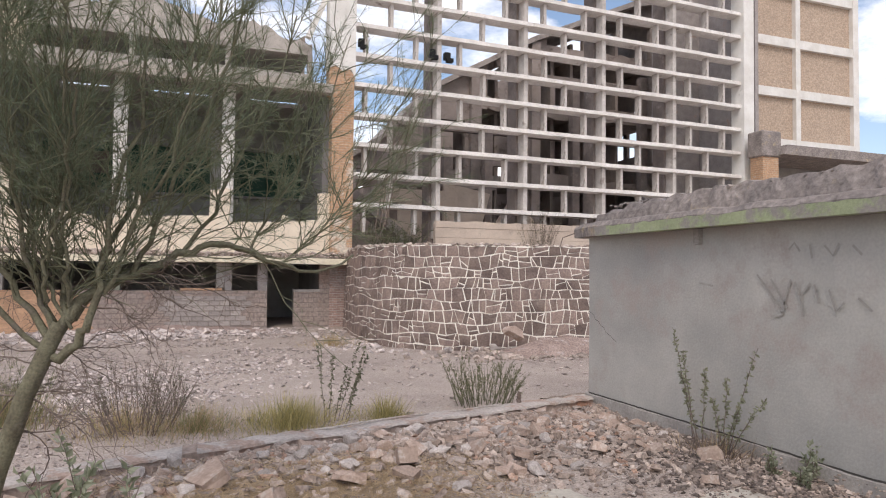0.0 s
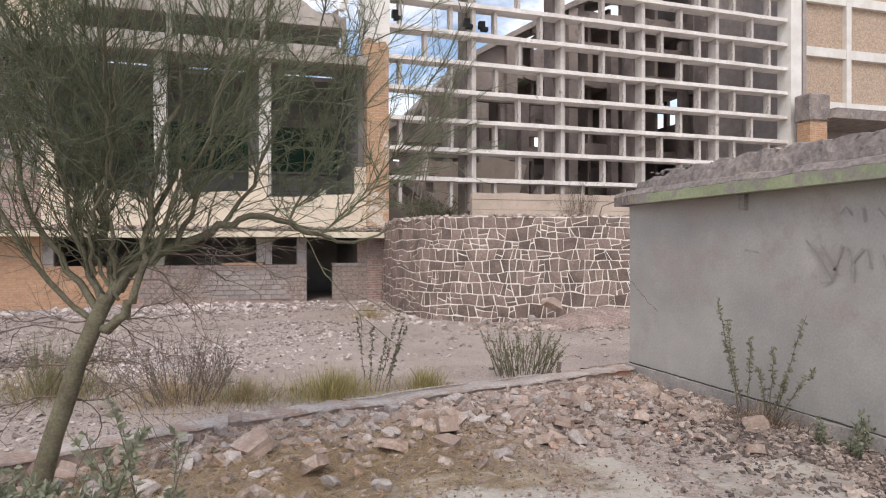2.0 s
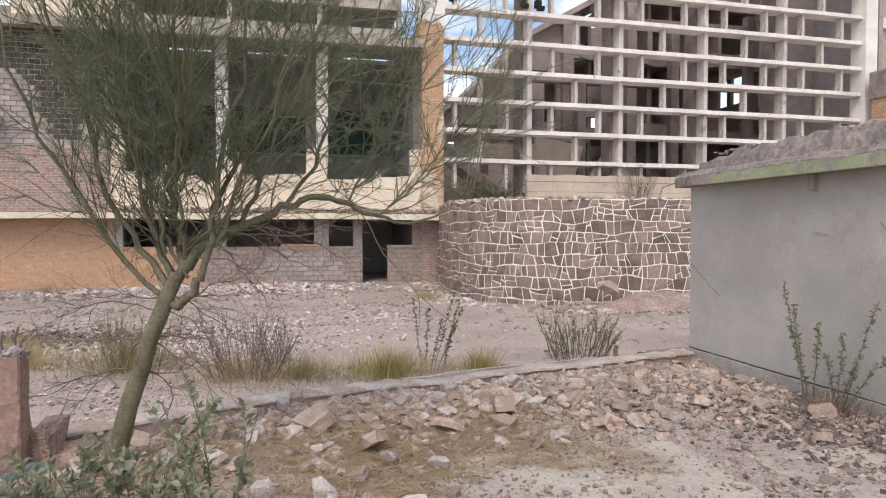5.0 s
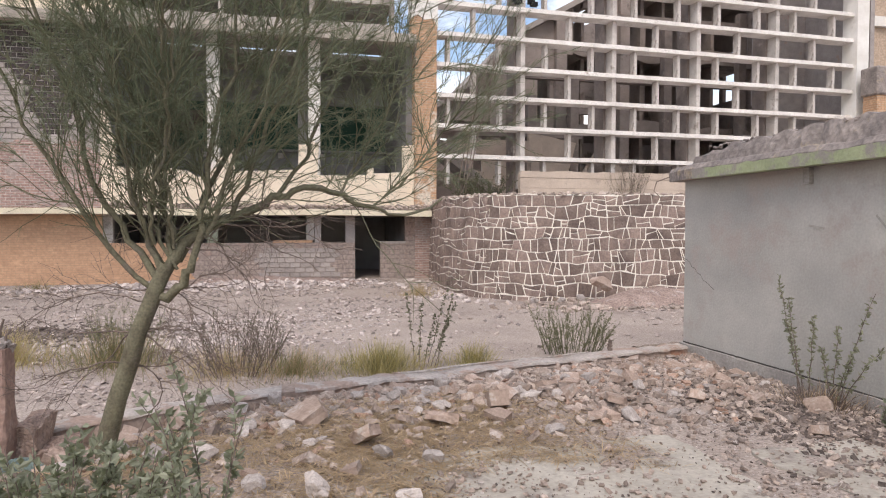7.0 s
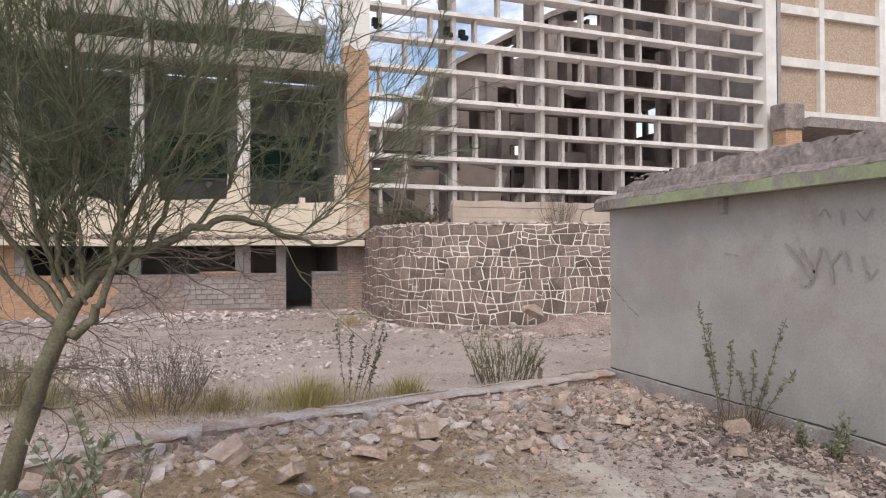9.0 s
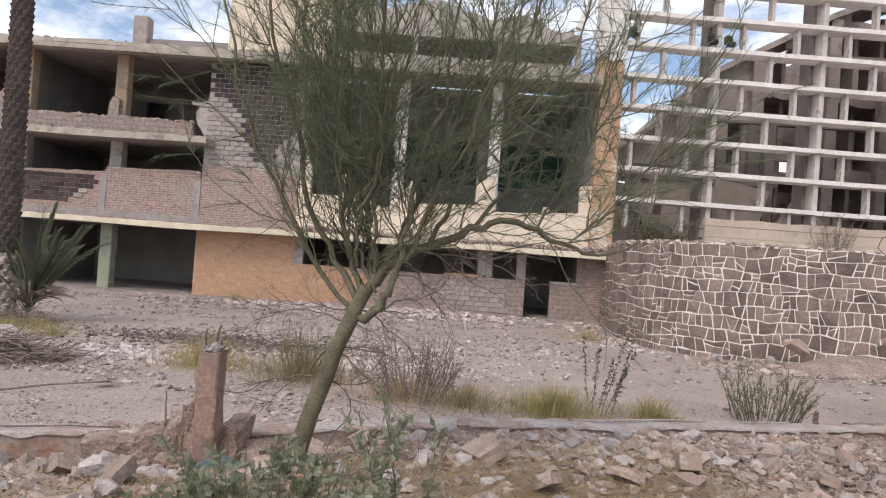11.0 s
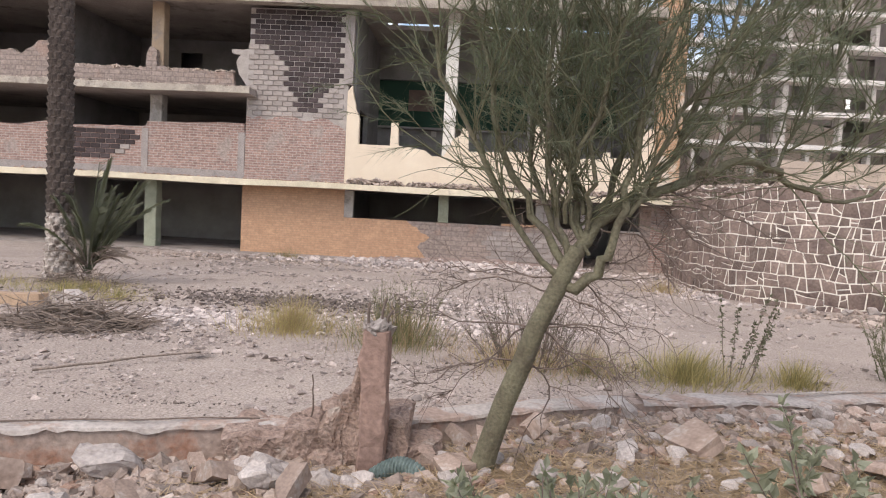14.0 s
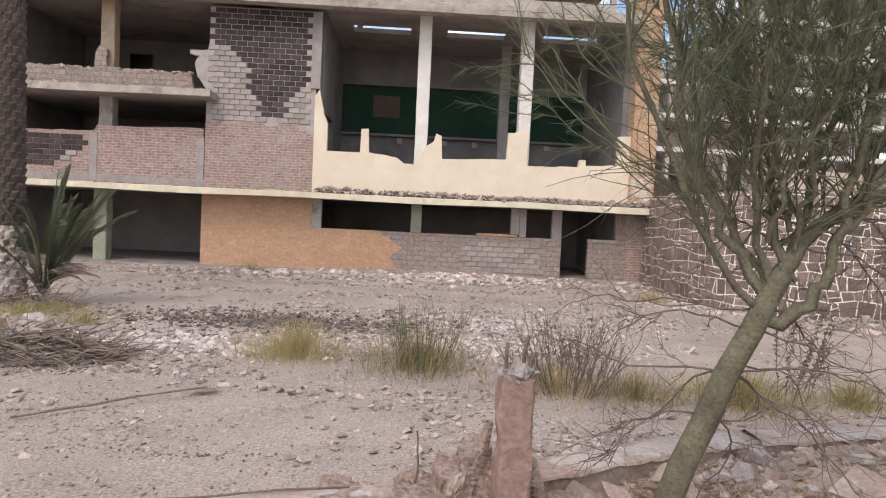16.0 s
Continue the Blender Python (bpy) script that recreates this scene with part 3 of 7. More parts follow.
prism(bm, ragged([(4.12, 9.1), (4.35, 9.22), (4.6, 9.05), (4.9, 9.12), (5.06, 8.8)], 0.2, 0.03, 4) + [(5.06, 18.0), (4.12, 18.0)], FY - 0.28, FY + 0.42)
tagged(part("pilaster_top", bm, M_WHITE), "white painted upper pilaster beside the screen", "pilaster", kind="structure")
bm = bmesh.new()
prism(bm, [(3.35, 10.25), (3.55, 10.2), (4.12, 11.6), (4.12, 12.1)], FY + 0.1, FY + 0.35)
tagged(part("trim_brace", bm, M_WHITE), "white diagonal concrete brace at the pilaster", "trim", kind="structure")

# fourth storey remains
M_TOPSTRIP = surface("dull_top_plaster", (0.52, 0.475, 0.425), (0.37, 0.335, 0.30), 1.4, stain=(0.27, 0.235, 0.21), stain_scale=0.9, stain_amount=0.54)
bm = bmesh.new()
box(bm, -9.0, -5.2, 24.4, 27.5, 8.4, 12.5)
wall("wall_stair_tower", bm, M_CREAM, "plain cream plastered stair tower on the roof")
bm = bmesh.new()
prism(bm, [(-5.2, 9.6), (3.6, 9.6)] + ragged([(3.6, 10.0), (2.6, 10.1), (1.6, 10.6), (0.4, 10.3), (-1.5, 10.9), (-3.2, 10.5), (-5.2, 11.2)], 0.2, 0.08, 22), FY + 0.2, FY + 0.4)
box(bm, -5.2, 3.6, FY + 0.2, FY + 0.4, 8.4, 8.92)
for x in (-5.15, -2.25, 0.7, 3.45):
    box(bm, x, x + 0.16, FY + 0.2, FY + 0.42, 8.92, 9.6)
# Unseen ceiling, added to block skylight so the strip windows stay dark.
box(bm, -5.2, 3.6, FY + 0.4, FY + 4.0, 9.66, 9.82)
wall("wall_top_strip", bm, M_TOPSTRIP, "ruined cream top storey with strip windows")
bm = bmesh.new()
for x in (-5.0, -2.0, 1.0, 3.7):
    box(bm, x, x + 0.2, FY + 4.0, FY + 4.2, 8.4, 9.25)
prism(bm, [(-5.0, 9.25), (3.9, 9.25)] + ragged([(3.9, 11.6), (2.6, 10.9), (1.0, 11.4), (-0.6, 10.4), (-2.2, 10.9), (-5.0, 11.5)], 0.25, 0.1, 31), FY + 4.0, FY + 4.2)
wall("wall_top_back", bm, M_GREYBLOCK, "broken block back wall of the top storey")
bm = bmesh.new()
prism(bm, [(-12.3, 8.4), (-9.0, 8.4), (-9.0, 9.12), (-11.8, 9.08), (-12.3, 9.05)], 24.4, 24.6)
wall("wall_roof_parapet", bm, M_CEMBLOCK, "low pale parapet on the roof")
bm = bmesh.new()
box(bm, -12.42, -11.9, 24.2, 24.7, 8.4, 9.85)
bmesh.ops.bevel(bm, geom=list(bm.edges), offset=0.03, segments=1, affect="EDGES")
tagged(part("chimney", bm, M_CEMBLOCK), "pale square chimney stub on the roof", "chimney")


# ---- concrete screen ----
def concrete_screen():
    scr = empty("concrete_screen", 5.06, FY, 3.3, "tall sun-bleached concrete lattice screen of bars and posts", "screen")
    x0, x1, n = 5.06, 23.17, 5
    bay, first_x = 3.71, 4.63
    z0, dz, rows = 4.40, 1.07, 13
    rng = random.Random(4)
    for k in range(rows):
        bm = bmesh.new()
        z = z0 + dz * k
        m = 46
        ring = []
        for i in range(m + 1):
            x = x0 + (x1 - x0) * i / m
            c = 0.012 * noise.noise((x * 1.1, z * 3, 0))
            e = 0.02 * max(0.0, noise.noise((x * 4.0, z * 5, 9)))
            ring.append([bm.verts.new(p) for p in ((x, FY - 0.14 + e, z - 0.075 + c), (x, FY - 0.14 + e, z + 0.075 + c), (x, FY + 0.5, z + 0.075 + c), (x, FY + 0.5, z - 0.075 + c))])
        for a, b in zip(ring, ring[1:]):
            for i in range(4):
                bm.faces.new((a[i], a[(i + 1) % 4], b[(i + 1) % 4], b[i]))
        bm.faces.new(ring[0])
        bm.faces.new(ring[-1][::-1])
        local(part("bar", bm, M_SCREEN), scr)
    for b in range(1, n):
        x = first_x + bay * b
        bm = bmesh.new()
        box(bm, x - 0.085, x + 0.085, FY + 0.02, FY + 0.5, 3.3, z0 + dz * (rows - 1))
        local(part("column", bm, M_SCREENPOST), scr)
        # Deep flank of the column, its shade imitated by a darker colour.
        bm = bmesh.new()
        box(bm, x - 0.17, x + 0.11, FY + 0.52, FY + 1.25, 2.55, z0 + dz * (rows - 1))
        local(part("rear_pier", bm, M_PIER), scr)
    first = {}
    for k in range(-1, rows - 1):
        spots = (0.5,) if k % 2 == 0 else (0.24, 0.76)
        for b in range(n):
            for q in spots:
                x = first_x + bay * (b + q) + rng.uniform(-0.03, 0.03)
                if 0 not in first:
                    bm = bmesh.new()
                    box(bm, -0.062, 0.062, -0.02, 0.30, -dz / 2 + 0.08, dz / 2 - 0.08)
                    bmesh.ops.bevel(bm, geom=list(bm.edges), offset=0.012, segments=1, affect="EDGES")
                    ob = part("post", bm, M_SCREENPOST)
                    first[0] = ob.data
                else:
                    ob = new("post", first[0])
                ob.location = (x, FY + 0.03, z0 + dz * (k + 0.5))
                ob.rotation_euler = (0, rng.uniform(-0.015, 0.015), 0)
                local(ob, scr)
    scr.rotation_euler.z = math.atan(0.04)
    return scr


concrete_screen()
bm = bmesh.new()
box(bm, 23.17, 23.75, FY + 0.42, FY + 1.2, 3.3, 18)
tagged(part("pilaster_right", bm, M_WHITE), "tall white painted pillar ending the screen", "pilaster", kind="structure")
bm = bmesh.new()
for z0, z1, o in ((2.5, 3.26, 0.0), (3.268, 3.62, 0.012)):
    box(bm, 7.85, 24, 22.4 + o, 22.65, z0, z1)
prism(bm, [(7.85, 3.628), (24, 3.628)] + ragged([(24, 3.88), (7.9, 3.86), (7.85, 3.74)], 0.35, 0.02, 3), 22.395, 22.65)
wall("wall_screen_plinth", bm, M_BEIGE, "low pale concrete wall under the screen")

# ---- hall behind the screen ----
RAKE = [(6.6, 7.6), (7.9, 8.4), (10.8, 11.3), (16.0, 14.2), (22.0, 16.9), (27.0, 18.0), (36.0, 18.5)]


def rake(x):
    for (xa, za), (xb, zb) in zip(RAKE, RAKE[1:]):
        if x <= xb:
            return za + (zb - za) * max(0.0, (x - xa)) / (xb - xa)
    return RAKE[-1][1]


def strip_wall(bm, x0, x1, z0, top, holes, y0, y1, step=0.5):
    """A wall of upright strips below the line top(x), with openings (xa, xb, za, zb)."""
    cuts = sorted({round(x0 + i * step, 3) for i in range(int((x1 - x0) / step) + 1)} | {x1} | {h[0] for h in holes} | {h[1] for h in holes})
    for a, b in zip(cuts, cuts[1:]):
        mid, zs = (a + b) / 2, []
        for h in sorted(holes, key=lambda h: h[2]):
            if h[0] <= mid <= h[1]:
                zs += [h[2], h[3]]
        lev = [z0, *zs]
        for lo, hi in zip(lev[::2], lev[1::2]):
            ja, jb = (0.16 * noise.noise((a * 2.3, lo * 1.7, 5)), 0.16 * noise.noise((b * 2.3, lo * 1.7, 5)))
            prism(bm, [(a, lo + (0 if lo == z0 else ja)), (b, lo + (0 if lo == z0 else jb)), (b, hi + jb), (a, hi + ja)], y0, y1)
        lo = lev[-1]
        if top(a) > lo and top(b) > lo:
            prism(bm, [(a, lo), (b, lo), (b, top(b)), (a, top(a))], y0, y1)


HY = 31.0
bm = bmesh.new()
strip_wall(bm, 6.6, 24.1, 2.55, lambda x: rake(x) - 0.3 + 0.5 * noise.noise((x * 0.9, 3, 3)) - 0.4,
           [(8.8, 9.6, 7.0, 8.3), (11.8, 12.5, 6.9, 7.7), (12.8, 13.6, 8.2, 9.3), (17.9, 18.6, 8.1, 9.15), (20.5, 21.6, 5.7, 6.7), (22.45, 23.0, 8.1, 9.2), (23.3, 24.0, 5.8, 6.7)], 39.0, 39.2)
wall("wall_hall_back", bm, M_HALL, "dirty concrete back wall of the gutted hall with holes")
bm = bmesh.new()
strip_wall(bm, 6.6, 24.0, 2.55, lambda x: rake(x) - 0.28,
           [(6.9, 9.3, 5.0, 6.9), (9.9, 12.6, 4.6, 6.6), (13.1, 15.9, 4.2, 7.4), (10.3, 12.4, 7.15, 9.6), (13.3, 15.8, 7.9, 10.3), (13.6, 15.7, 10.9, 12.6), (16.5, 19.6, 3.0, 6.6), (16.5, 19.6, 7.2, 10.2),
            (16.6, 19.5, 10.8, 13.6), (20.2, 23.6, 3.2, 6.4), (20.3, 23.6, 7.0, 10.2), (20.3, 23.6, 10.9, 13.5), (17.0, 19.2, 14.0, 14.6), (20.4, 23.5, 14.0, 15.8)], HY, HY + 0.3)
wall("wall_hall_front", bm, M_HALL, "raked concrete hall wall with empty openings")
bm = bmesh.new()
for (xa, za), (xb, zb) in zip(RAKE, RAKE[1:]):
    prism(bm, [(xa, za - 0.28), (xb, zb - 0.28), (xb, zb), (xa, za)], HY - 0.5, 35.5)
tagged(part("roof_raked", bm, M_CONC_DARK), "sloping concrete roof slab of the gutted hall", "roof", kind="structure")
bm = bmesh.new()
for x in (9.55, 12.85, 16.2, 19.9):
    box(bm, x - 0.25, x + 0.25, HY - 0.35, HY + 0.1, 2.55, rake(x) - 0.3)
wall("wall_hall_piers", bm, M_HALL, "stained concrete piers of the gutted hall")
bm = bmesh.new()
for z, x0 in ((6.75, 7.2), (10.35, 11.0), (13.7, 16.2)):
    box(bm, x0, 24, HY + 0.3, HY + 5.5, z, z + 0.25)
tagged(part("floor_hall", bm, M_CONC_DARK), "dirty concrete floor slabs inside the hall", "floor", kind="structure")
for x, z0, z1, y1 in ((8.3, 2.55, 7.4, 35.0), (10.9, 2.55, 9.9, 36.0), (13.0, 2.55, 11.2, 34.0), (14.5, 2.55, 12.4, 36.5), (17.8, 2.55, 14.2, 35.0), (19.0, 6.9, 14.6, 33.5), (21.9, 2.55, 15.5, 36.0)):
    bm = bmesh.new()
    box(bm, x - 0.09, x + 0.09, HY + 0.9, y1, z0, z1)
    wall("wall_hall_partition", bm, M_HALL, "dirty concrete partition inside the gutted hall")
    bm = bmesh.new()
    box(bm, x - 0.2, x + 0.2, HY - 1.6, HY - 1.2, 2.55, z1 * 0.8)
    tagged(part("column", bm, M_PIER), "stained square concrete column inside the hall", "column", "columns of the hall")
for z, x0, x1 in ((6.0, 7.6, 13.4), (8.7, 10.5, 22.0), (11.6, 14.0, 22.2)):
    bm = bmesh.new()
    box(bm, x0, x1, HY - 1.55, HY - 1.25, z, z + 0.32)
    tagged(part("beam", bm, M_PIER), "stained concrete beam spanning the hall columns", "beam", "beams of the hall")
bm = bmesh.new()
box(bm, 20.6, 23.9, 27.6, 27.85, 2.55, 6.2)
box(bm, 22.4, 23.9, 27.6, 27.85, 6.2, 7.6)
box(bm, 21.2, 23.9, 27.6, 27.85, 7.6, 18)
for ya, yb, za, zb in ((FY + 0.5, 32.3, 2.55, 18), (35.1, 39, 2.55, 18), (32.3, 35.1, 2.55, 8.9), (32.3, 35.1, 11.6, 18), (33.75, 34.1, 8.9, 11.6)):
    box(bm, 23.9, 24.1, ya, yb, za, zb)
wall("wall_hall_side", bm, M_GREYCEM, "tall grey-brown plastered side wall behind the screen")
bm = bmesh.new()
prism(bm, [(10.6, 2.55), (12.0, 2.55), (12.7, 5.0), (12.9, 5.75), (11.6, 6.0), (10.6, 6.15)], 29.0, 29.25)
prism(bm, [(12.0, 2.55), (12.5, 2.55), (14.4, 5.5), (14.3, 5.9)], 29.05, 29.3)
prism(bm, [(13.9, 2.55), (15.4, 2.55), (15.4, 4.6), (14.8, 5.2), (14.2, 4.3)], 29.3, 29.5)
strip_wall(bm, 6.9, 10.7, 2.55, lambda x: 5.6 + 0.12 * noise.noise((x * 3, 1, 1)), [(9.5, 10.2, 2.6, 4.85), (7.6, 8.0, 4.3, 5.0)], 27.6, 27.8, 0.3)
wall("wall_hall_stub", bm, M_BEIGE, "broken beige wall remains inside the hall")
bm = bmesh.new()
prism(bm, [(5.2, 5.4), (5.6, 5.6), (8.6, 3.2), (8.6, 2.8)], 26.5, 28.0)
tagged(part("stair_slab", bm, M_CONC_DARK), "collapsed sloping concrete stair slab", "slab")
bm = bmesh.new()
for x, z in ((5.25, 10.15), (7.95, 10.1), (8.55, 10.05)):
    box(bm, x, x + 0.22, FY + 0.1, FY + 0.32, z, z + 0.26)
    box(bm, x + 0.05, x + 0.3, FY, FY + 0.2, z - 0.12, z + 0.02)
tagged(part("lamp_housing", bm, M_BLACK), "small black floodlight housings on the screen", "lamp", kind="stuff")

# ---- brick tower beyond the screen ----
def brick_tower():
    tw = empty("brick_tower", 24.2, 25.5, 2.5, "beige brick tower with white concrete frame", "tower")
    boxes("wall", M_BEIGEBRICK, tw, (24.12, 32.0, 25.6, 30, 2.55, 16.7))
    for z in (8.6, 11.15, 13.7, 16.3):
        boxes("frame_beam", M_WHITE, tw, (24.12, 32.2, 25.38, 25.62, z - 0.22, z + 0.22))
    for x0, x1 in ((28.0, 28.3), (31.95, 32.35)):
        boxes("frame_post", M_WHITE, tw, (x0, x1, 25.36, 25.6, 2.55, 17.0))
    boxes("parapet", M_CONC, tw, (29.5, 32.0, 25.5, 30, 16.95, 18.2))
    return tw


brick_tower()


def side_building():
    sb = empty("side_building", 26, 22, 2.5, "low ruined building with broken concrete roof", "building")
    bm = bmesh.new()
    box(bm, 23.0, 24.1, 22.6, 23.5, 7.25, 8.4)
    bmesh.ops.bevel(bm, geom=list(bm.edges), offset=0.06, segments=1, affect="EDGES")
    local(part("block", bm, M_ROOFCONC), sb)
    bm = bmesh.new()
    prism(bm, [(23.9, 7.35), (42, 7.3), (42, 7.75), (24.1, 7.78)], 22.3, 25.3)
    local(part("roof", bm, M_ROOFCONC), sb)
    boxes("pier", M_ORANGE_COL, sb, (23.1, 24.0, 22.7, 23.4, 2.5, 7.25))
    boxes("back_wall", M_ROOM_DARK, sb, (24.2, 42, 25.1, 25.3, 2.5, 7.35))
    return sb


side_building()

# ---- stone retaining wall ----
STONE_PATH = [(4.75, 23.2), (4.58, 21.5), (4.46, 20.0), (4.50, 19.0), (4.68, 18.0), (5.02, 17.2), (5.55, 16.6), (6.3, 16.2), (7.4, 15.95), (9.0, 15.7), (12.0, 15.25), (17.0, 14.0), (22.0, 12.5)]
STONE_LEN = [0.0]
for (xa, ya), (xb, yb) in zip(STONE_PATH, STONE_PATH[1:]):
    STONE_LEN.append(STONE_LEN[-1] + math.hypot(xb - xa, yb - ya))


def along(s):
    """Place and outward normal on the wall's foot line at length s."""
    for i in range(len(STONE_PATH) - 1):
        if s <= STONE_LEN[i + 1] or i == len(STONE_PATH) - 2:
            k = (s - STONE_LEN[i]) / (STONE_LEN[i + 1] - STONE_LEN[i])
            (xa, ya), (xb, yb) = STONE_PATH[i], STONE_PATH[i + 1]
            dx, dy = (xb - xa), (yb - ya)
            L = math.hypot(dx, dy)
            return Vector((xa + dx * k, ya + dy * k, 0)), Vector((dy / L, -dx / L, 0))


def on_wall(s, z, out):
    p, n = along(s)
    n0, n1 = along(max(0, s - 0.4))[1], along(min(STONE_LEN[-1], s + 0.4))[1]
    n = (n0 + n + n1).normalized()
    return p + n * (out * 1.0 - 0.04 * z) * 1.0 + Vector((0, 0, z))


def wall_top(s):
    return 2.74 + 0.06 * noise.noise((s * 1.3, 0, 5)) + 0.05 * noise.noise((s * 5, 2, 5))


def stone_wall():
    top_s = STONE_LEN[-1]
    n = int(top_s / 0.25)
    bm = bmesh.new()
    rows = []
    for i in range(n + 1):
        s = top_s * i / n
        t = wall_top(s)
        rows.append([bm.verts.new(on_wall(s, z, o)) for z, o in ((-0.3, 0.0), (t * 0.5, 0.0), (t, 0.0), (t + 0.02, -0.45), (-0.3, -0.45))])
    for a, b in zip(rows, rows[1:]):
        for k in range(4):
            bm.faces.new((a[k], b[k], b[k + 1], a[k + 1]))
    ob = wall("wall_stone", bm, M_JOINT, "curved retaining wall of brown stones with white joints")
    rng = random.Random(11)
    smax = 11.4
    # wavy courses of uneven stones: upright joints lean, some stones are split
    courses = 10

    @cache
    def bed(r, i):
        """Height of bed line r at step i along the wall."""
        s = i * 0.1
        if r >= courses:
            return wall_top(min(top_s, s)) - 0.015
        return -0.16 + r * 0.29 + 0.10 * noise.noise((s * 0.8, r * 3.7, 6)) + 0.075 * noise.noise((s * 2.4, r * 2.3, 2))

    def height(r, s):
        i = int(s / 0.1)
        k = s / 0.1 - i
        return bed(r, i) * (1 - k) + bed(r, i + 1) * k

    def cell(sa, sb, ta, tb, f0, f1):
        """Outline between two upright joints (foot sa, sb; head ta, tb) and two bed lines."""
        n = max(2, int((sb - sa) / 0.16) + 1)
        foot = [(sa + (sb - sa) * k / (n - 1)) for k in range(n)]
        head = [(ta + (tb - ta) * k / (n - 1)) for k in range(n)]
        return [(x, f0(x)) for x in foot] + [(x, f1(x)) for x in reversed(head)]

    shapes = []
    for r in range(courses):
        lo_bed, hi_bed = (lambda s, r=r: height(r, s)), (lambda s, r=r: height(r + 1, s))
        s0 = s1 = 0.02
        while s0 < smax:
            w = rng.choice((rng.uniform(0.13, 0.21), rng.uniform(0.21, 0.31), rng.uniform(0.28, 0.40)))
            e0 = s0 + w
            e1 = max(s1 + 0.08, e0 + rng.uniform(-0.10, 0.10))
            pick = rng.random()
            cut = rng.uniform(0.38, 0.62)
            tilt = rng.uniform(-0.18, 0.18)
            span = max(0.05, e0 - s0)
            mid = lambda x, s0=s0, span=span, cut=cut, tilt=tilt: lo_bed(x) + (hi_bed(x) - lo_bed(x)) * min(0.8, max(0.2, cut + 2.2 * tilt * ((x - s0) / span - 0.5)))
            if pick < 0.26 and w < 0.40:
                m0, m1 = s0 + (s1 - s0) * cut, e0 + (e1 - e0) * cut
                shapes += [cell(s0, e0, m0, m1, lo_bed, mid), cell(m0, m1, s1, e1, mid, hi_bed)]
            elif pick < 0.38 and w > 0.2:
                k0 = s0 + (e0 - s0) * rng.uniform(0.25, 0.75)
                shapes += [cell(s0, k0, s1, s1 + 0.03, lo_bed, hi_bed), cell(k0, e0, s1 + 0.03, e1, lo_bed, hi_bed)]
            else:
                shapes.append(cell(s0, e0, s1, e1, lo_bed, hi_bed))
            s0, s1 = e0, e1
    stones = []
    for q in shapes:
        m, out = len(q), []
        area = sum(q[k][0] * q[(k + 1) % m][1] - q[(k + 1) % m][0] * q[k][1] for k in range(m)) / 2
        if area < 0.008:
            continue
        for k in range(m):
            (ax, az), (bx, bz), (cx, cz) = q[k - 1], q[k], q[(k + 1) % m]
            l1, l2 = math.hypot(bx - ax, bz - az) or 1, math.hypot(cx - bx, cz - bz) or 1
            n1, n2 = (-(bz - az) / l1, (bx - ax) / l1), (-(cz - bz) / l2, (cx - bx) / l2)
            dot = 1 + n1[0] * n2[0] + n1[1] * n2[1]
            f = 0.0108 / max(0.45, dot)
            out.append((bx + (n1[0] + n2[0]) * f + 0.022 * noise.noise((bx * 7, bz * 7, k)), bz + (n1[1] + n2[1]) * f + 0.022 * noise.noise((bx * 7, bz * 7, k + 5))))
        stones.append(out)
    stones.sort(key=lambda q: abs(q[0][0] - 6.4))
    laid, rest = 0, bmesh.new()
    for poly in stones:
        m = len(poly)
        cx, cz = sum(p[0] for p in poly) / m, sum(p[1] for p in poly) / m
        bulge = rng.uniform(0.006, 0.014)
        bm = bmesh.new() if laid < 300 else rest
        lo = [bm.verts.new(on_wall(max(0.0, p[0]), p[1], -0.02)) for p in poly]
        hi = [bm.verts.new(on_wall(max(0.0, cx + (p[0] - cx) * 0.975), cz + (p[1] - cz) * 0.975, bulge * rng.uniform(0.7, 1.1))) for p in poly]
        mid = bm.verts.new(on_wall(cx, cz, bulge * 1.8))
        for i in range(m):
            bm.faces.new((hi[i], hi[(i + 1) % m], mid))
            bm.faces.new((lo[i], lo[(i + 1) % m], hi[(i + 1) % m], hi[i]))
        laid += 1
        if bm is not rest:
            part("stone", bm, M_STONE, ob)
    part("stone_rest", rest, M_STONE, ob)["kind"] = "stuff"


stone_wall()
bm = bmesh.new()
foot = [(x + 0.35, y + 0.3) for x, y in STONE_PATH] + [(40, 12), (40, 60), (5.3, 60)]
lo, hi = [bm.verts.new((x, y, 2.0)) for x, y in foot], [bm.verts.new((x, y, 2.55)) for x, y in foot]
bm.faces.new(hi)
for i in range(len(foot)):
    bm.faces.new((lo[i], lo[(i + 1) % len(foot)], hi[(i + 1) % len(foot)], hi[i]))
tagged(part("terrace", bm, M_GROUND), "raised earth terrace behind the stone wall", "terrace", kind="structure")

# ---- hut ----
HX, HYC = 4.80, 7.66


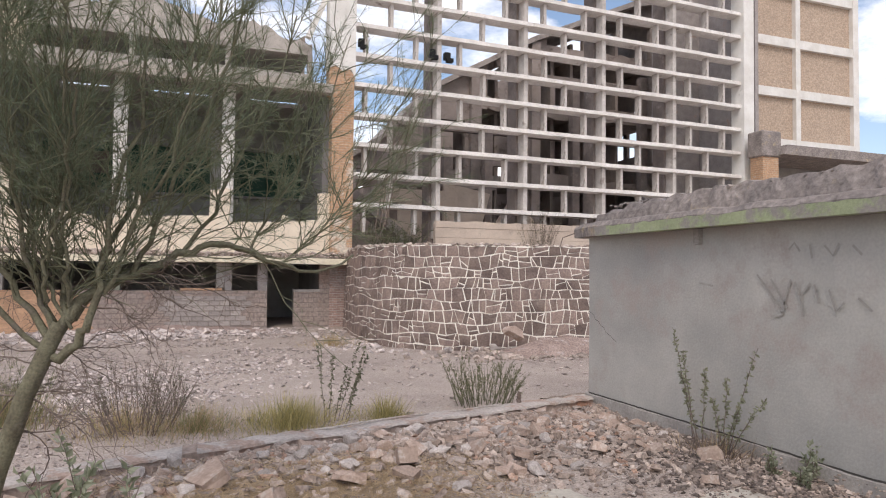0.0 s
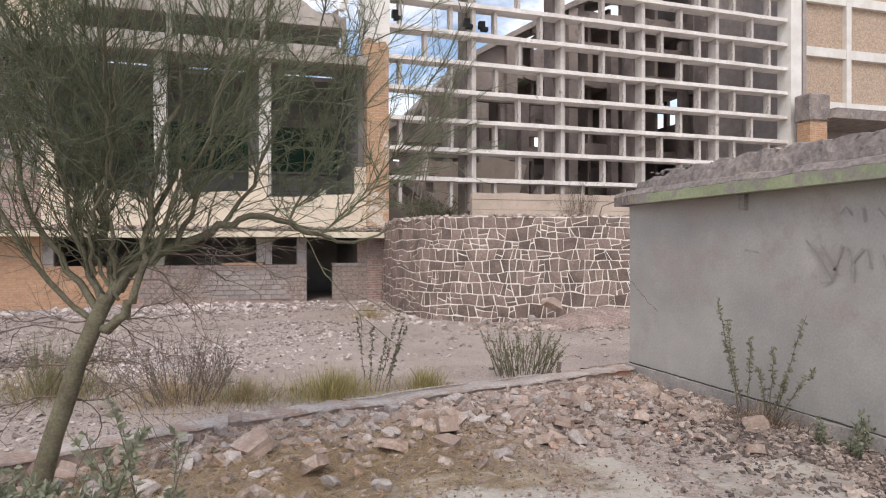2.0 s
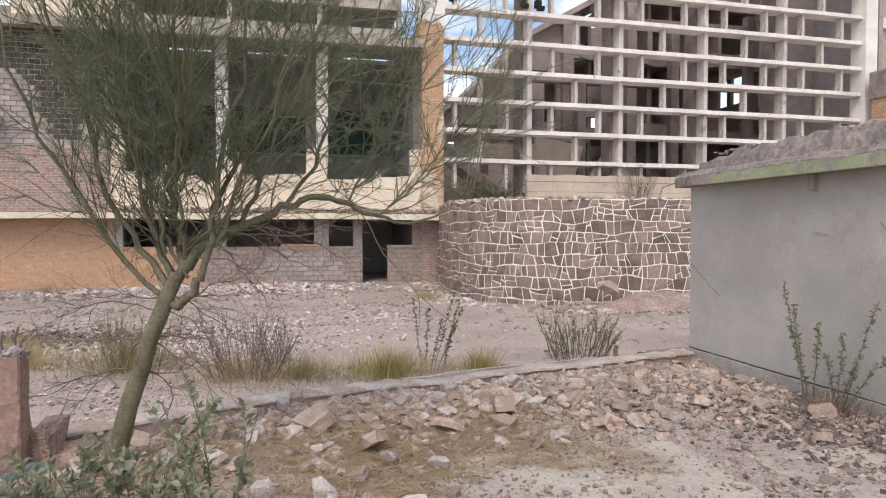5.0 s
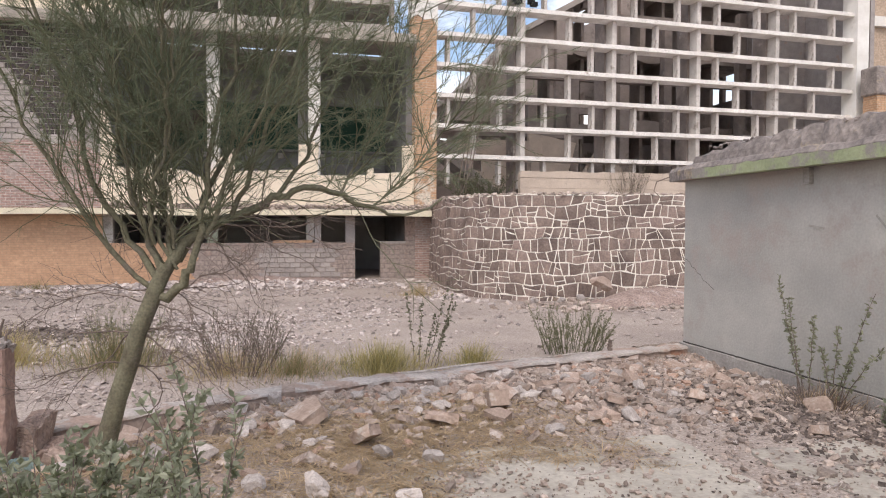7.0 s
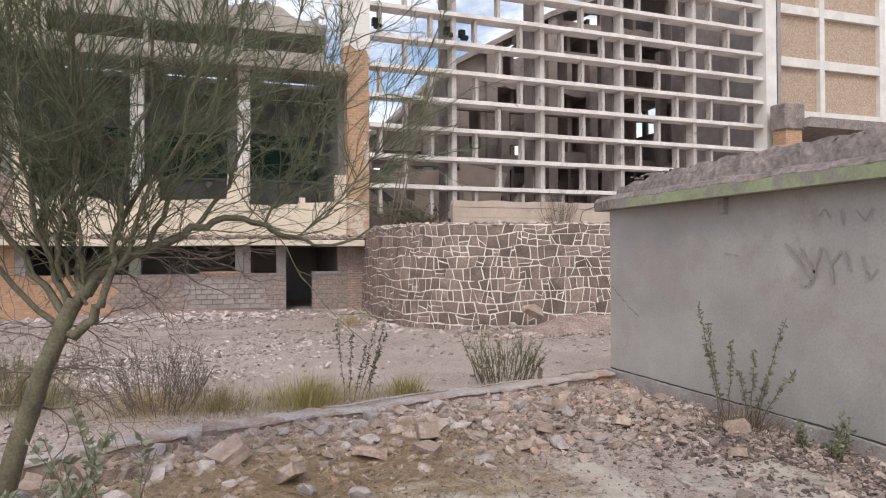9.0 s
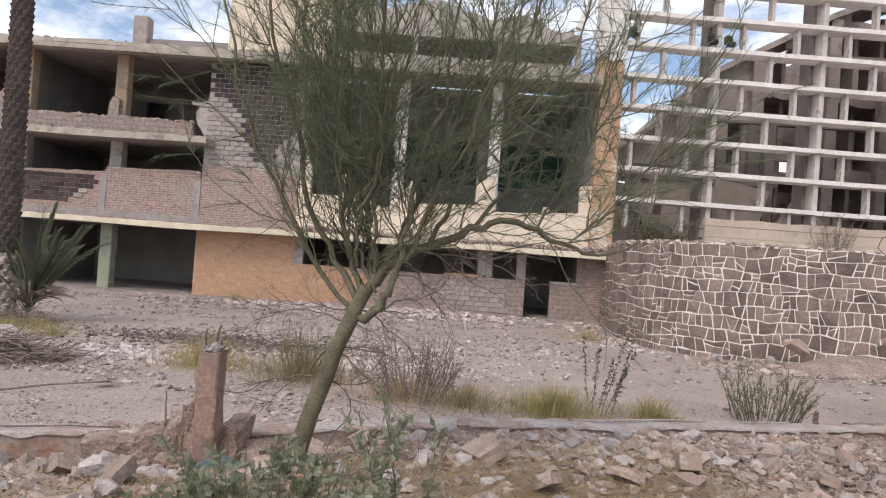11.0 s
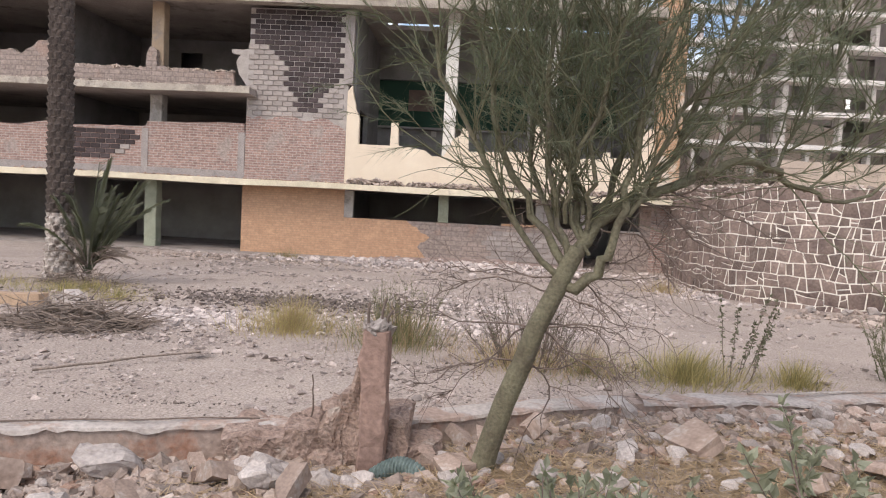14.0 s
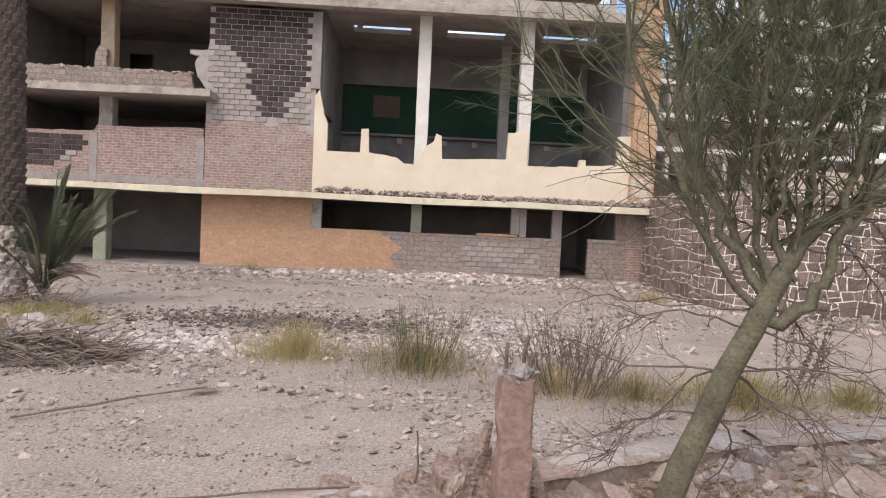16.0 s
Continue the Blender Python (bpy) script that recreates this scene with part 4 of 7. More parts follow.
def hut():
    h = empty("concrete_hut", 7, 3, 0.45, "small grey rendered hut with a broken concrete roof", "hut")
    bm = bmesh.new()
    box(bm, HX, HX + 5.0, -3.5, HYC, 0.2, 2.53)
    bmesh.ops.subdivide_edges(bm, edges=list(bm.edges), cuts=14, use_grid_fill=True)
    for v in bm.verts:
        v.co.x += 0.012 * noise.noise((v.co.y * 1.1, v.co.z * 1.4, 4))
    local(part("wall", bm, M_HUT), h)
    bm = bmesh.new()
    ys = [-3.6 + i * 0.22 for i in range(int((HYC + 0.1 + 3.6) / 0.22) + 1)] + [HYC + 0.05]
    rows = []
    for y in ys:
        e = 0.012 * noise.noise((y * 3, 0, 8))
        rows.append([bm.verts.new(p) for p in ((HX + 0.02, y, 0.2), (HX - 0.045 + e, y, 0.2), (HX - 0.032 + e, y, 0.438 + 1.6 * e), (HX + 0.02, y, 0.452 + 1.6 * e))])
    for a, b in zip(rows, rows[1:]):
        for k in range(3):
            bm.faces.new((a[k], b[k], b[k + 1], a[k + 1]))
    local(part("plinth", bm, M_PLINTH), h)
    # roof slab with painted edge
    bm = bmesh.new()
    rows = []
    yy = [-3.9 + 0.1 * i for i in range(119)]
    for y in yy:
        e = 0.02 * noise.noise((y * 2.5, 1, 3)) + 0.012 * noise.noise((y * 9, 1, 3))
        cut = 0.12 * max(0.0, y - 7.3) / 0.6
        rows.append([bm.verts.new(p) for p in ((HX + 5.3, y, 2.490), (HX - 0.20 + cut, y, 2.495), (HX - 0.21 + cut, y, 2.610 + e), (HX - 0.17 + cut, y, 2.665 + e), (HX - 0.06 + cut, y, 2.690 + e), (HX + 5.3, y, 2.710))])
    for a, b in zip(rows, rows[1:]):
        for k in range(6):
            bm.faces.new((a[k], b[k], b[(k + 1) % 6], a[(k + 1) % 6]))
    bm.faces.new(rows[0])
    bm.faces.new(rows[-1][::-1])
    roof = local(part("roof_slab", bm, M_ROOFCONC), h)
    bm = bmesh.new()
    rows = []
    for y in yy:
        if y > 7.25:
            continue
        e = 0.02 * noise.noise((y * 2.5, 1, 3)) + 0.02 * noise.noise((y * 7, 1, 3))
        rows.append([bm.verts.new(p) for p in ((HX - 0.10, y, 2.488), (HX - 0.212, y, 2.490), (HX - 0.216, y, 2.602 + e))])
    for a, b in zip(rows, rows[1:]):
        for k in range(2):
            bm.faces.new((a[k], b[k], b[k + 1], a[k + 1]))
    part("painted_edge", bm, M_GREEN_EDGE, roof, "faded green painted roof edge")
    # broken screed layer on top
    bm = bmesh.new()
    rows = []
    for y in yy:
        if y > 7.45:
            continue
        e = 0.04 * noise.noise((y * 1.3, 5, 3)) + 0.045 * noise.noise((y * 5, 5, 3)) + 0.02 * noise.noise((y * 17, 5, 3))
        h0 = 2.900 + e - 0.05 * max(0, y - 5.5)
        f = 0.03 * noise.noise((y * 6, 2, 2)) + 0.02 * noise.noise((y * 19, 2, 2))
        rows.append([bm.verts.new(p) for p in ((HX - 0.08 + f, y, 2.670), (HX - 0.06 + f * 1.5, y, 2.770), (HX - 0.02 + f, y, h0), (HX + 0.5, y, h0 + 0.02), (HX + 5.2, y, h0), (HX + 5.2, y, 2.670))])
    for a, b in zip(rows, rows[1:]):
        for k in range(6):
            bm.faces.new((a[k], b[k], b[(k + 1) % 6], a[(k + 1) % 6]))
    bm.faces.new(rows[-1][::-1])
    part("screed", bm, M_ROOFCONC, roof, "cracked rough concrete screed")
    return h


hut()

# ---- low garden wall, post stub ----
M_LOWWALL = surface("crumbling_plaster_wall", (0.44, 0.36, 0.31), (0.33, 0.25, 0.21), 2.0, fine=22, grain=0.3, bump=0.7, stain=(0.36, 0.20, 0.14), stain_scale=1.3, stain_amount=0.53)
M_LOWTOP = surface("pale_cement_cap", (0.52, 0.47, 0.435), (0.39, 0.345, 0.315), 2.5, fine=30, grain=0.25, bump=0.6, stain=(0.40, 0.30, 0.25), stain_scale=2.6, stain_amount=0.50)


def low_wall():
    ob = None
    bm, cap = bmesh.new(), bmesh.new()
    rows, caps = [], []
    x = -14.0
    while x < 4.75:
        y = wall_line(x)
        side = min(1.0, max(0.0, (x + 1.2) / 1.5))
        top = 0.43 + 0.018 * noise.noise((x * 2.2, 0, 1)) + 0.012 * noise.noise((x * 7, 0, 1)) - 0.05 * max(0.0, noise.noise((x * 1.1, 4, 1)) - 0.1)
        back = 0.16 * min(1.0, max(0.0, (x + 2.2) / 0.5))
        w0 = 0.17 + 0.015 * noise.noise((x * 4, 3, 1))
        rows.append([bm.verts.new(p) for p in ((x, y - w0, -0.05), (x, y - w0, 0.2), (x, y - w0 + 0.01, top - 0.02), (x, y + 0.02 + back, top - 0.03), (x, y + 0.05 + back, -0.1))])
        caps.append([cap.verts.new(p) for p in ((x, y - w0 - 0.015, top - 0.03 + 0.015 * noise.noise((x * 7, 7, 1)) + 0.02 * noise.noise((x * 23, 7, 1))), (x, y - w0 - 0.005, top - 0.01), (x, y - w0 + 0.03, top), (x, y - 0.06 + back * 0.8 + 0.05 * noise.noise((x * 6, 2, 5)), top + 0.01 * noise.noise((x * 11, 1, 5))), (x, y + 0.025 + back, top - 0.06))])
        x += 0.06
    for a, b in zip(rows, rows[1:]):
        for k in range(4):
            bm.faces.new((a[k], b[k], b[k + 1], a[k + 1]))
    for a, b in zip(caps, caps[1:]):
        if noise.noise((a[0].co.x * 2.6, 9, 2)) + 0.4 * noise.noise((a[0].co.x * 11, 9, 2)) > 0.5:
            continue
        for k in range(4):
            cap.faces.new((a[k], b[k], b[k + 1], a[k + 1]))
    ob = wall("wall_garden", bm, M_LOWWALL, "low crumbling garden wall with a pale cement cap")
    part("wall_cap", cap, M_LOWTOP, ob, "pale cracked cement cap")
    return ob


low_wall()

# ---- blocks of the dark wall ----
def inside(poly, x, z):
    c = False
    for (xa, za), (xb, zb) in zip(poly, poly[1:] + poly[:1]):
        if (za > z) != (zb > z) and x < (xb - xa) * (z - za) / (zb - za) + xa:
            c = not c
    return c


def block_mesh(w, h, d, material):
    bm = bmesh.new()
    box(bm, -w / 2, w / 2, -d, 0.02, -h / 2, h / 2)
    bmesh.ops.bevel(bm, geom=[e for e in bm.edges if all(v.co.y < 0 for v in e.verts)], offset=0.01, segments=1, affect="EDGES")
    me = bpy.data.meshes.new("block")
    bmesh.ops.recalc_face_normals(bm, faces=bm.faces)
    bm.to_mesh(me)
    bm.free()
    me.materials.append(material)
    return me


DARK_AREA = [(-9.3, 8.2), (-9.3, 7.0), (-8.7, 6.95), (-8.35, 6.6), (-7.85, 6.3), (-7.9, 5.4), (-7.5, 5.1), (-7.45, 4.75), (-6.85, 4.75), (-6.6, 5.4), (-6.2, 5.7), (-5.7, 5.75), (-5.7, 8.2)]
BW, BH = 0.338, 0.166
ME_DARK, ME_CEM = block_mesh(BW - 0.022, BH - 0.022, 0.022, M_DARKBLOCK), block_mesh(BW - 0.014, BH - 0.014, 0.036, M_CEMBLOCK)


def lay_blocks(parent, x0, x1, z0, z1, dark, keep, y):
    rng = random.Random(21)
    j = 0
    while z0 + (j + 1) * BH <= z1 + 0.001:
        x = x0 + (BW / 2 if j % 2 == 0 else BW)
        while x + BW / 2 <= x1 + 0.02:
            z = z0 + (j + 0.5) * BH
            if keep(x, z):
                ob = new("block", ME_DARK if inside(dark, x, z) else ME_CEM)
                ob.location = (x, y + rng.uniform(-0.004, 0.006), z)
                ob.rotation_euler = (rng.uniform(-0.02, 0.02), rng.uniform(-0.012, 0.012), rng.uniform(-0.02, 0.02))
                ob.parent = parent
            x += BW
        j += 1


lay_blocks(block_wall, -9.17, -5.86, 4.42, 8.08, DARK_AREA, lambda x, z: z > 4.62 + 0.12 * noise.noise((x * 1.2, 0, 0)), FY + 0.005)
lay_blocks(bpy.data.objects["wall_parapet_first"], -15.66, -12.74, 2.76, 4.0, [(-15.7, 4.1), (-15.7, 2.95), (-14.0, 2.95), (-13.1, 3.5), (-12.7, 3.95), (-12.7, 4.1)],
           lambda x, z: z > 2.85 + 0.65 * max(0.0, (x + 14.2) / 1.5), FY - 0.004)


lay_blocks(bpy.data.objects["wall_grey_sill"], -1.35, 1.75, 0.18, 1.34, [(0, 0), (0, 0.001), (0.001, 0)],
           lambda x, z: abs(x - 0.3) + 0.5 * noise.noise((x * 2, z * 2, 1)) < 1.3 and z < 1.25, FY + 0.012)


# ---- soups of small geometry ----
class Soup:
    def __init__(self):
        self.v, self.f = [], []

    def tube(self, pts, r0, r1, sides=5):
        base = len(self.v)
        n = len(pts)
        for i, p in enumerate(pts):
            d = (pts[min(i + 1, n - 1)] - pts[max(i - 1, 0)])
            d = d.normalized() if d.length > 1e-6 else Vector((0, 0, 1))
            u = d.cross(Vector((0.31, 0.87, 0.12))).normalized()
            w = d.cross(u)
            r = r0 + (r1 - r0) * i / max(1, n - 1)
            for k in range(sides):
                a = 2 * math.pi * k / sides
                self.v.append(p + (u * math.cos(a) + w * math.sin(a)) * r)
        for i in range(n - 1):
            for k in range(sides):
                a, b = base + i * sides + k, base + i * sides + (k + 1) % sides
                self.f.append((a, b, b + sides, a + sides))

    def leaf(self, p, d, side, length, width):
        """A pointed leaf with a fold along its midrib."""
        b = len(self.v)
        up = d.cross(side).normalized() * width * 0.25
        self.v += [p, p + d * length * 0.45 + side * width * 0.5 + up, p + d * length, p + d * length * 0.45 - side * width * 0.5 + up, p + d * length * 0.5]
        self.f += [(b, b + 1, b + 4), (b + 1, b + 2, b + 4), (b, b + 4, b + 3), (b + 4, b + 2, b + 3)]

    def blade(self, p, d, side, length, width, droop=0.0):
        b = len(self.v)
        q = p + d * length * 0.55 - Vector((0, 0, droop * 0.3))
        self.v += [p - side * width, p + side * width, q + side * width * 0.8, q - side * width * 0.8, p + d * length - Vector((0, 0, droop))]
        self.f += [(b, b + 1, b + 2, b + 3), (b + 3, b + 2, b + 4)]

    def needle(self, p, d, side, length, width):
        b = len(self.v)
        self.v += [p - side * width, p + side * width, p + d * length]
        self.f.append((b, b + 1, b + 2))

    def stone(self, p, r, flat, rng):
        b = len(self.v)
        q = Euler((rng.uniform(0, 6.3), rng.uniform(0, 6.3), rng.uniform(0, 6.3))).to_matrix()
        s = Vector((rng.uniform(0.7, 1.3), rng.uniform(0.7, 1.3), rng.uniform(0.5, 1.0)))
        for c in ICO:
            w = q @ Vector((c[0] * s.x, c[1] * s.y, c[2] * s.z)) * r * rng.uniform(0.75, 1.2)
            w.z *= flat
            self.v.append(p + w)
        self.f += [tuple(b + i for i in t) for t in ICO_F]

    def shard(self, p, r, flat, rng):
        """An angular, flattish broken piece: a box pushed out of true with its corners chipped."""
        b = len(self.v)
        q = Euler((rng.gauss(0, 0.35), rng.gauss(0, 0.35), rng.uniform(0, 6.3))).to_matrix()
        s = Vector((rng.uniform(0.8, 1.5), rng.uniform(0.6, 1.0), rng.uniform(0.35, 0.75) * flat)) * r
        for x, y, z in ((a, c, e) for a in (-1, 1) for c in (-1, 1) for e in (-1, 1)):
            k = rng.uniform(0.5, 1.05)
            self.v.append(p + q @ Vector((x * s.x * k + rng.uniform(-0.2, 0.2) * r, y * s.y * rng.uniform(0.5, 1.05), z * s.z * rng.uniform(0.6, 1.05))))
        self.f += [tuple(b + i for i in t) for t in ((0, 1, 3, 2), (4, 6, 7, 5), (0, 4, 5, 1), (2, 3, 7, 6), (0, 2, 6, 4), (1, 5, 7, 3))]

    def ob(self, name, material, smooth=False):
        me = bpy.data.meshes.new(name)
        me.from_pydata([tuple(p) for p in self.v], [], self.f)
        me.materials.append(material)
        if smooth:
            me.polygons.foreach_set("use_smooth", [True] * len(self.f))
        return new(name, me)


ICO = [(0.0, 0.0, 1.0), (0.89, 0.0, 0.45), (0.28, 0.85, 0.45), (-0.72, 0.53, 0.45), (-0.72, -0.53, 0.45), (0.28, -0.85, 0.45), (0.72, 0.53, -0.45), (-0.28, 0.85, -0.45), (-0.89, 0, -0.45), (-0.28, -0.85, -0.45), (0.72, -0.53, -0.45), (0, 0, -1)]
ICO_F = [(0, 1, 2), (0, 2, 3), (0, 3, 4), (0, 4, 5), (0, 5, 1), (1, 6, 2), (2, 7, 3), (3, 8, 4), (4, 9, 5), (5, 10, 1), (6, 7, 2), (7, 8, 3), (8, 9, 4), (9, 10, 5), (10, 6, 1), (11, 7, 6), (11, 8, 7), (11, 9, 8), (11, 10, 9), (11, 6, 10)]


def rand_dir(rng):
    while True:
        d = Vector((rng.uniform(-1, 1), rng.uniform(-1, 1), rng.uniform(-1, 1)))
        if 0.1 < d.length < 1:
            return d.normalized()


def foliage(name, c, dark, rough=0.6, through=0.25):
    m = surface(name, c, dark, 6.0, rough=rough, fine=60, grain=0.15, bump=0.0, random=0.35)
    nt = m.node_tree
    bs = nt.nodes["Principled BSDF"]
    tr = nt.nodes.new("ShaderNodeBsdfTranslucent")
    tr.inputs["Color"].default_value = (c[0] * 1.3, c[1] * 1.4, c[2] * 0.9, 1)
    mx = nt.nodes.new("ShaderNodeMixShader")
    mx.inputs["Fac"].default_value = through
    out = nt.nodes["Material Output"]
    nt.links.new(bs.outputs["BSDF"], mx.inputs[1])
    nt.links.new(tr.outputs["BSDF"], mx.inputs[2])
    nt.links.new(mx.outputs["Shader"], out.inputs["Surface"])
    return m


M_BARK = surface("green_brown_bark", (0.21, 0.20, 0.135), (0.13, 0.115, 0.08), 6.0, fine=60, grain=0.3, bump=0.5, stain=(0.17, 0.15, 0.12), stain_scale=5.0)
M_TWIG = surface("green_twig", (0.175, 0.175, 0.11), (0.12, 0.115, 0.075), 8.0, grain=0.2)
M_DEADTWIG = surface("dead_twig", (0.22, 0.17, 0.145), (0.135, 0.105, 0.09), 8.0, grain=0.25)
M_NEEDLE = foliage("mesquite_leaf", (0.185, 0.212, 0.16), (0.125, 0.145, 0.108), through=0.35)
M_GRASS_Y = foliage("yellow_grass", (0.46, 0.385, 0.19), (0.33, 0.275, 0.135))
M_GRASS_G = foliage("green_grass", (0.25, 0.24, 0.125), (0.16, 0.155, 0.085))
M_STRAW = foliage("dry_straw", (0.48, 0.36, 0.235), (0.33, 0.24, 0.15), through=0.1)
M_SHRUB = foliage("dark_shrub_leaf", (0.12, 0.125, 0.075), (0.075, 0.08, 0.05))
M_SHRUB_PALE = foliage("olive_shrub_leaf", (0.21, 0.205, 0.13), (0.135, 0.135, 0.085))
M_GREYLEAF = foliage("grey_green_leaf", (0.28, 0.295, 0.22), (0.19, 0.20, 0.15))
M_HUTWEED = foliage("dusty_weed_leaf", (0.26, 0.26, 0.19), (0.175, 0.175, 0.13))
M_WEED = foliage("dull_weed_leaf", (0.17, 0.17, 0.115), (0.11, 0.11, 0.08))
M_PALMLEAF = foliage("palm_leaf", (0.15, 0.16, 0.11), (0.09, 0.095, 0.07))
M_DRYFROND = surface("dry_frond", (0.31, 0.25, 0.21), (0.19, 0.155, 0.13), 5.0, grain=0.3)
M_PALMBARK = surface("palm_bark", (0.115, 0.092, 0.080), (0.060, 0.048, 0.043), 5.0, fine=30, grain=0.4, bump=0.8)
M_PALMPAINT = surface("flaking_limewash", (0.56, 0.51, 0.465), (0.38, 0.33, 0.30), 4.0, fine=20, grain=0.35, bump=0.8, stain=(0.14, 0.11, 0.095), stain_scale=4.5, stain_amount=0.48)


# ---- leaning tree ----
def wander(p, d, length, n, rng, turn=0.25, lift=0.0):
    pts, q, v = [p.copy()], p.copy(), d.normalized()
    for _ in range(n):
        v = (v + rand_dir(rng) * turn + Vector((0, 0, lift))).normalized()
        q = q + v * (length / n)
        pts.append(q.copy())
    return pts


def tree():
    rng = random.Random(5)
    base = Vector((-1.24, 4.80, 0.36))
    th = empty("tree", base.x, base.y, base.z, "leaning green-barked tree with wispy feathery foliage", "tree")
    P = lambda *a: [Vector(p) for p in a]
    trunk = P((-1.31, 4.80, 0.24), (-1.25, 4.77, 0.50), (-1.17, 4.73, 0.78), (-1.09, 4.70, 1.02), (-1.03, 4.67, 1.22), (-0.94, 4.64, 1.42), (-0.90, 4.63, 1.52), (-0.84, 4.62, 1.66))
    limbs = [
        (P((-0.88, 4.63, 1.56), (-0.72, 4.66, 1.80), (-0.45, 4.75, 1.98), (-0.15, 4.8, 2.12), (0.06, 4.81, 2.19), (0.30, 4.95, 2.14), (0.53, 5.07, 2.05), (0.8, 5.2, 2.0), (1.15, 5.4, 2.12)), 0.055, 0.010),
        (P((-0.95, 4.64, 1.42), (-0.80, 4.60, 1.50), (-0.67, 4.57, 1.64), (-0.62, 4.56, 1.86), (-0.56, 4.55, 2.3), (-0.42, 4.5, 2.9), (-0.35, 4.5, 3.6)), 0.048, 0.010),
        (P((-0.89, 4.63, 1.55), (-1.08, 4.68, 1.8), (-1.25, 4.65, 2.2), (-1.40, 4.6, 2.7), (-1.55, 4.5, 3.3), (-1.7, 4.4, 4.1)), 0.034, 0.009),
        (P((-0.88, 4.64, 1.58), (-1.0, 4.8, 1.85), (-1.1, 5.0, 2.3), (-1.15, 5.2, 3.0), (-1.2, 5.3, 4.0)), 0.030, 0.009),
        (P((-0.84, 4.62, 1.62), (-0.85, 4.7, 1.9), (-0.9, 4.65, 2.3), (-0.85, 4.6, 2.9), (-0.8, 4.5, 4.0)), 0.034, 0.009),
        (P((-0.78, 4.7, 1.68), (-0.6, 4.8, 2.1), (-0.4, 4.9, 2.6), (-0.2, 5.0, 3.2), (0.0, 5.1, 4.1)), 0.030, 0.008),
        (P((-0.45, 4.75, 1.98), (-0.3, 4.7, 2.3), (-0.1, 4.6, 2.8), (0.12, 4.5, 3.4), (0.28, 4.4, 4.2)), 0.026, 0.008),
        (P((-0.15, 4.8, 2.12), (0.05, 4.85, 2.4), (0.25, 5.0, 2.8), (0.45, 5.1, 3.3), (0.62, 5.2, 4.0)), 0.022, 0.007),
        (P((-0.92, 4.63, 1.50), (-1.25, 4.6, 1.85), (-1.5, 4.5, 2.3), (-1.72, 4.4, 2.9), (-1.85, 4.3, 3.7)), 0.026, 0.008),
        (P((-0.87, 4.63, 1.58), (-0.98, 4.6, 1.9), (-1.05, 4.4, 2.5), (-1.1, 4.25, 3.2), (-1.15, 4.2, 4.0)), 0.026, 0.008),
        (P((-0.6, 4.58, 1.85), (-0.45, 4.5, 2.2), (-0.22, 4.4, 2.7), (0.0, 4.3, 3.3), (0.1, 4.3, 4.0)), 0.022, 0.007),
    ]
    limbs.append((P((0.3, 4.95, 2.14), (0.55, 5.1, 2.55), (0.85, 5.2, 3.1), (1.05, 5.2, 3.9)), 0.014, 0.005))
    limbs.append((P((0.53, 5.07, 2.05), (0.9, 5.25, 2.35), (1.25, 5.3, 2.8), (1.5, 5.3, 3.4)), 0.012, 0.004))
    for _ in range(5):
        a, q = rng.uniform(0, 6.28), Vector((-0.85, 4.62, 1.6)) + Vector((rng.uniform(-0.1, 0.12), 0, rng.uniform(0, 0.25)))
        d = Vector((0.55 * math.cos(a), 0.45 * math.sin(a), 1.0))
        limbs.append((wander(q, d, rng.uniform(1.9, 2.6), 9, rng, 0.17, 0.03), 0.018, 0.005))
    wood = Soup()
    wood.tube(trunk[:2], 0.078, 0.064, 12)
    wood.tube(trunk[1:], 0.064, 0.046, 12)
    crooked = []
    for pts, r0, r1 in limbs:
        fine = [pts[0]]
        for a, b in zip(pts, pts[1:]):
            for k in (1 / 3, 2 / 3, 1.0):
                fine.append(a.lerp(b, k) + rand_dir(rng) * 0.03)
        crooked.append((fine, r0 * 0.72, r1 * 0.8))
        wood.tube(fine, r0 * 0.72, r1 * 0.8, 7)
    limbs = crooked
    for v in wood.v:
        v += noise.noise_vector(v * 9) * 0.006 + noise.noise_vector(v * 2.2) * 0.012
    local(wood.ob("trunk", M_BARK, True), th)
    twig, leafy, dead = Soup(), Soup(), Soup()

    def needles(pts, count, rng):
        for _ in range(count):
            i = rng.randrange(1, len(pts))
            p = pts[i - 1].lerp(pts[i], rng.random())
            d = ((pts[i] - pts[i - 1]).normalized() + rand_dir(rng) * 0.6 + Vector((0.06, 0, -0.16))).normalized()
            s = d.cross(rand_dir(rng)).normalized()
            leafy.needle(p, d, s, rng.uniform(0.06, 0.15), rng.uniform(0.0009, 0.0017))

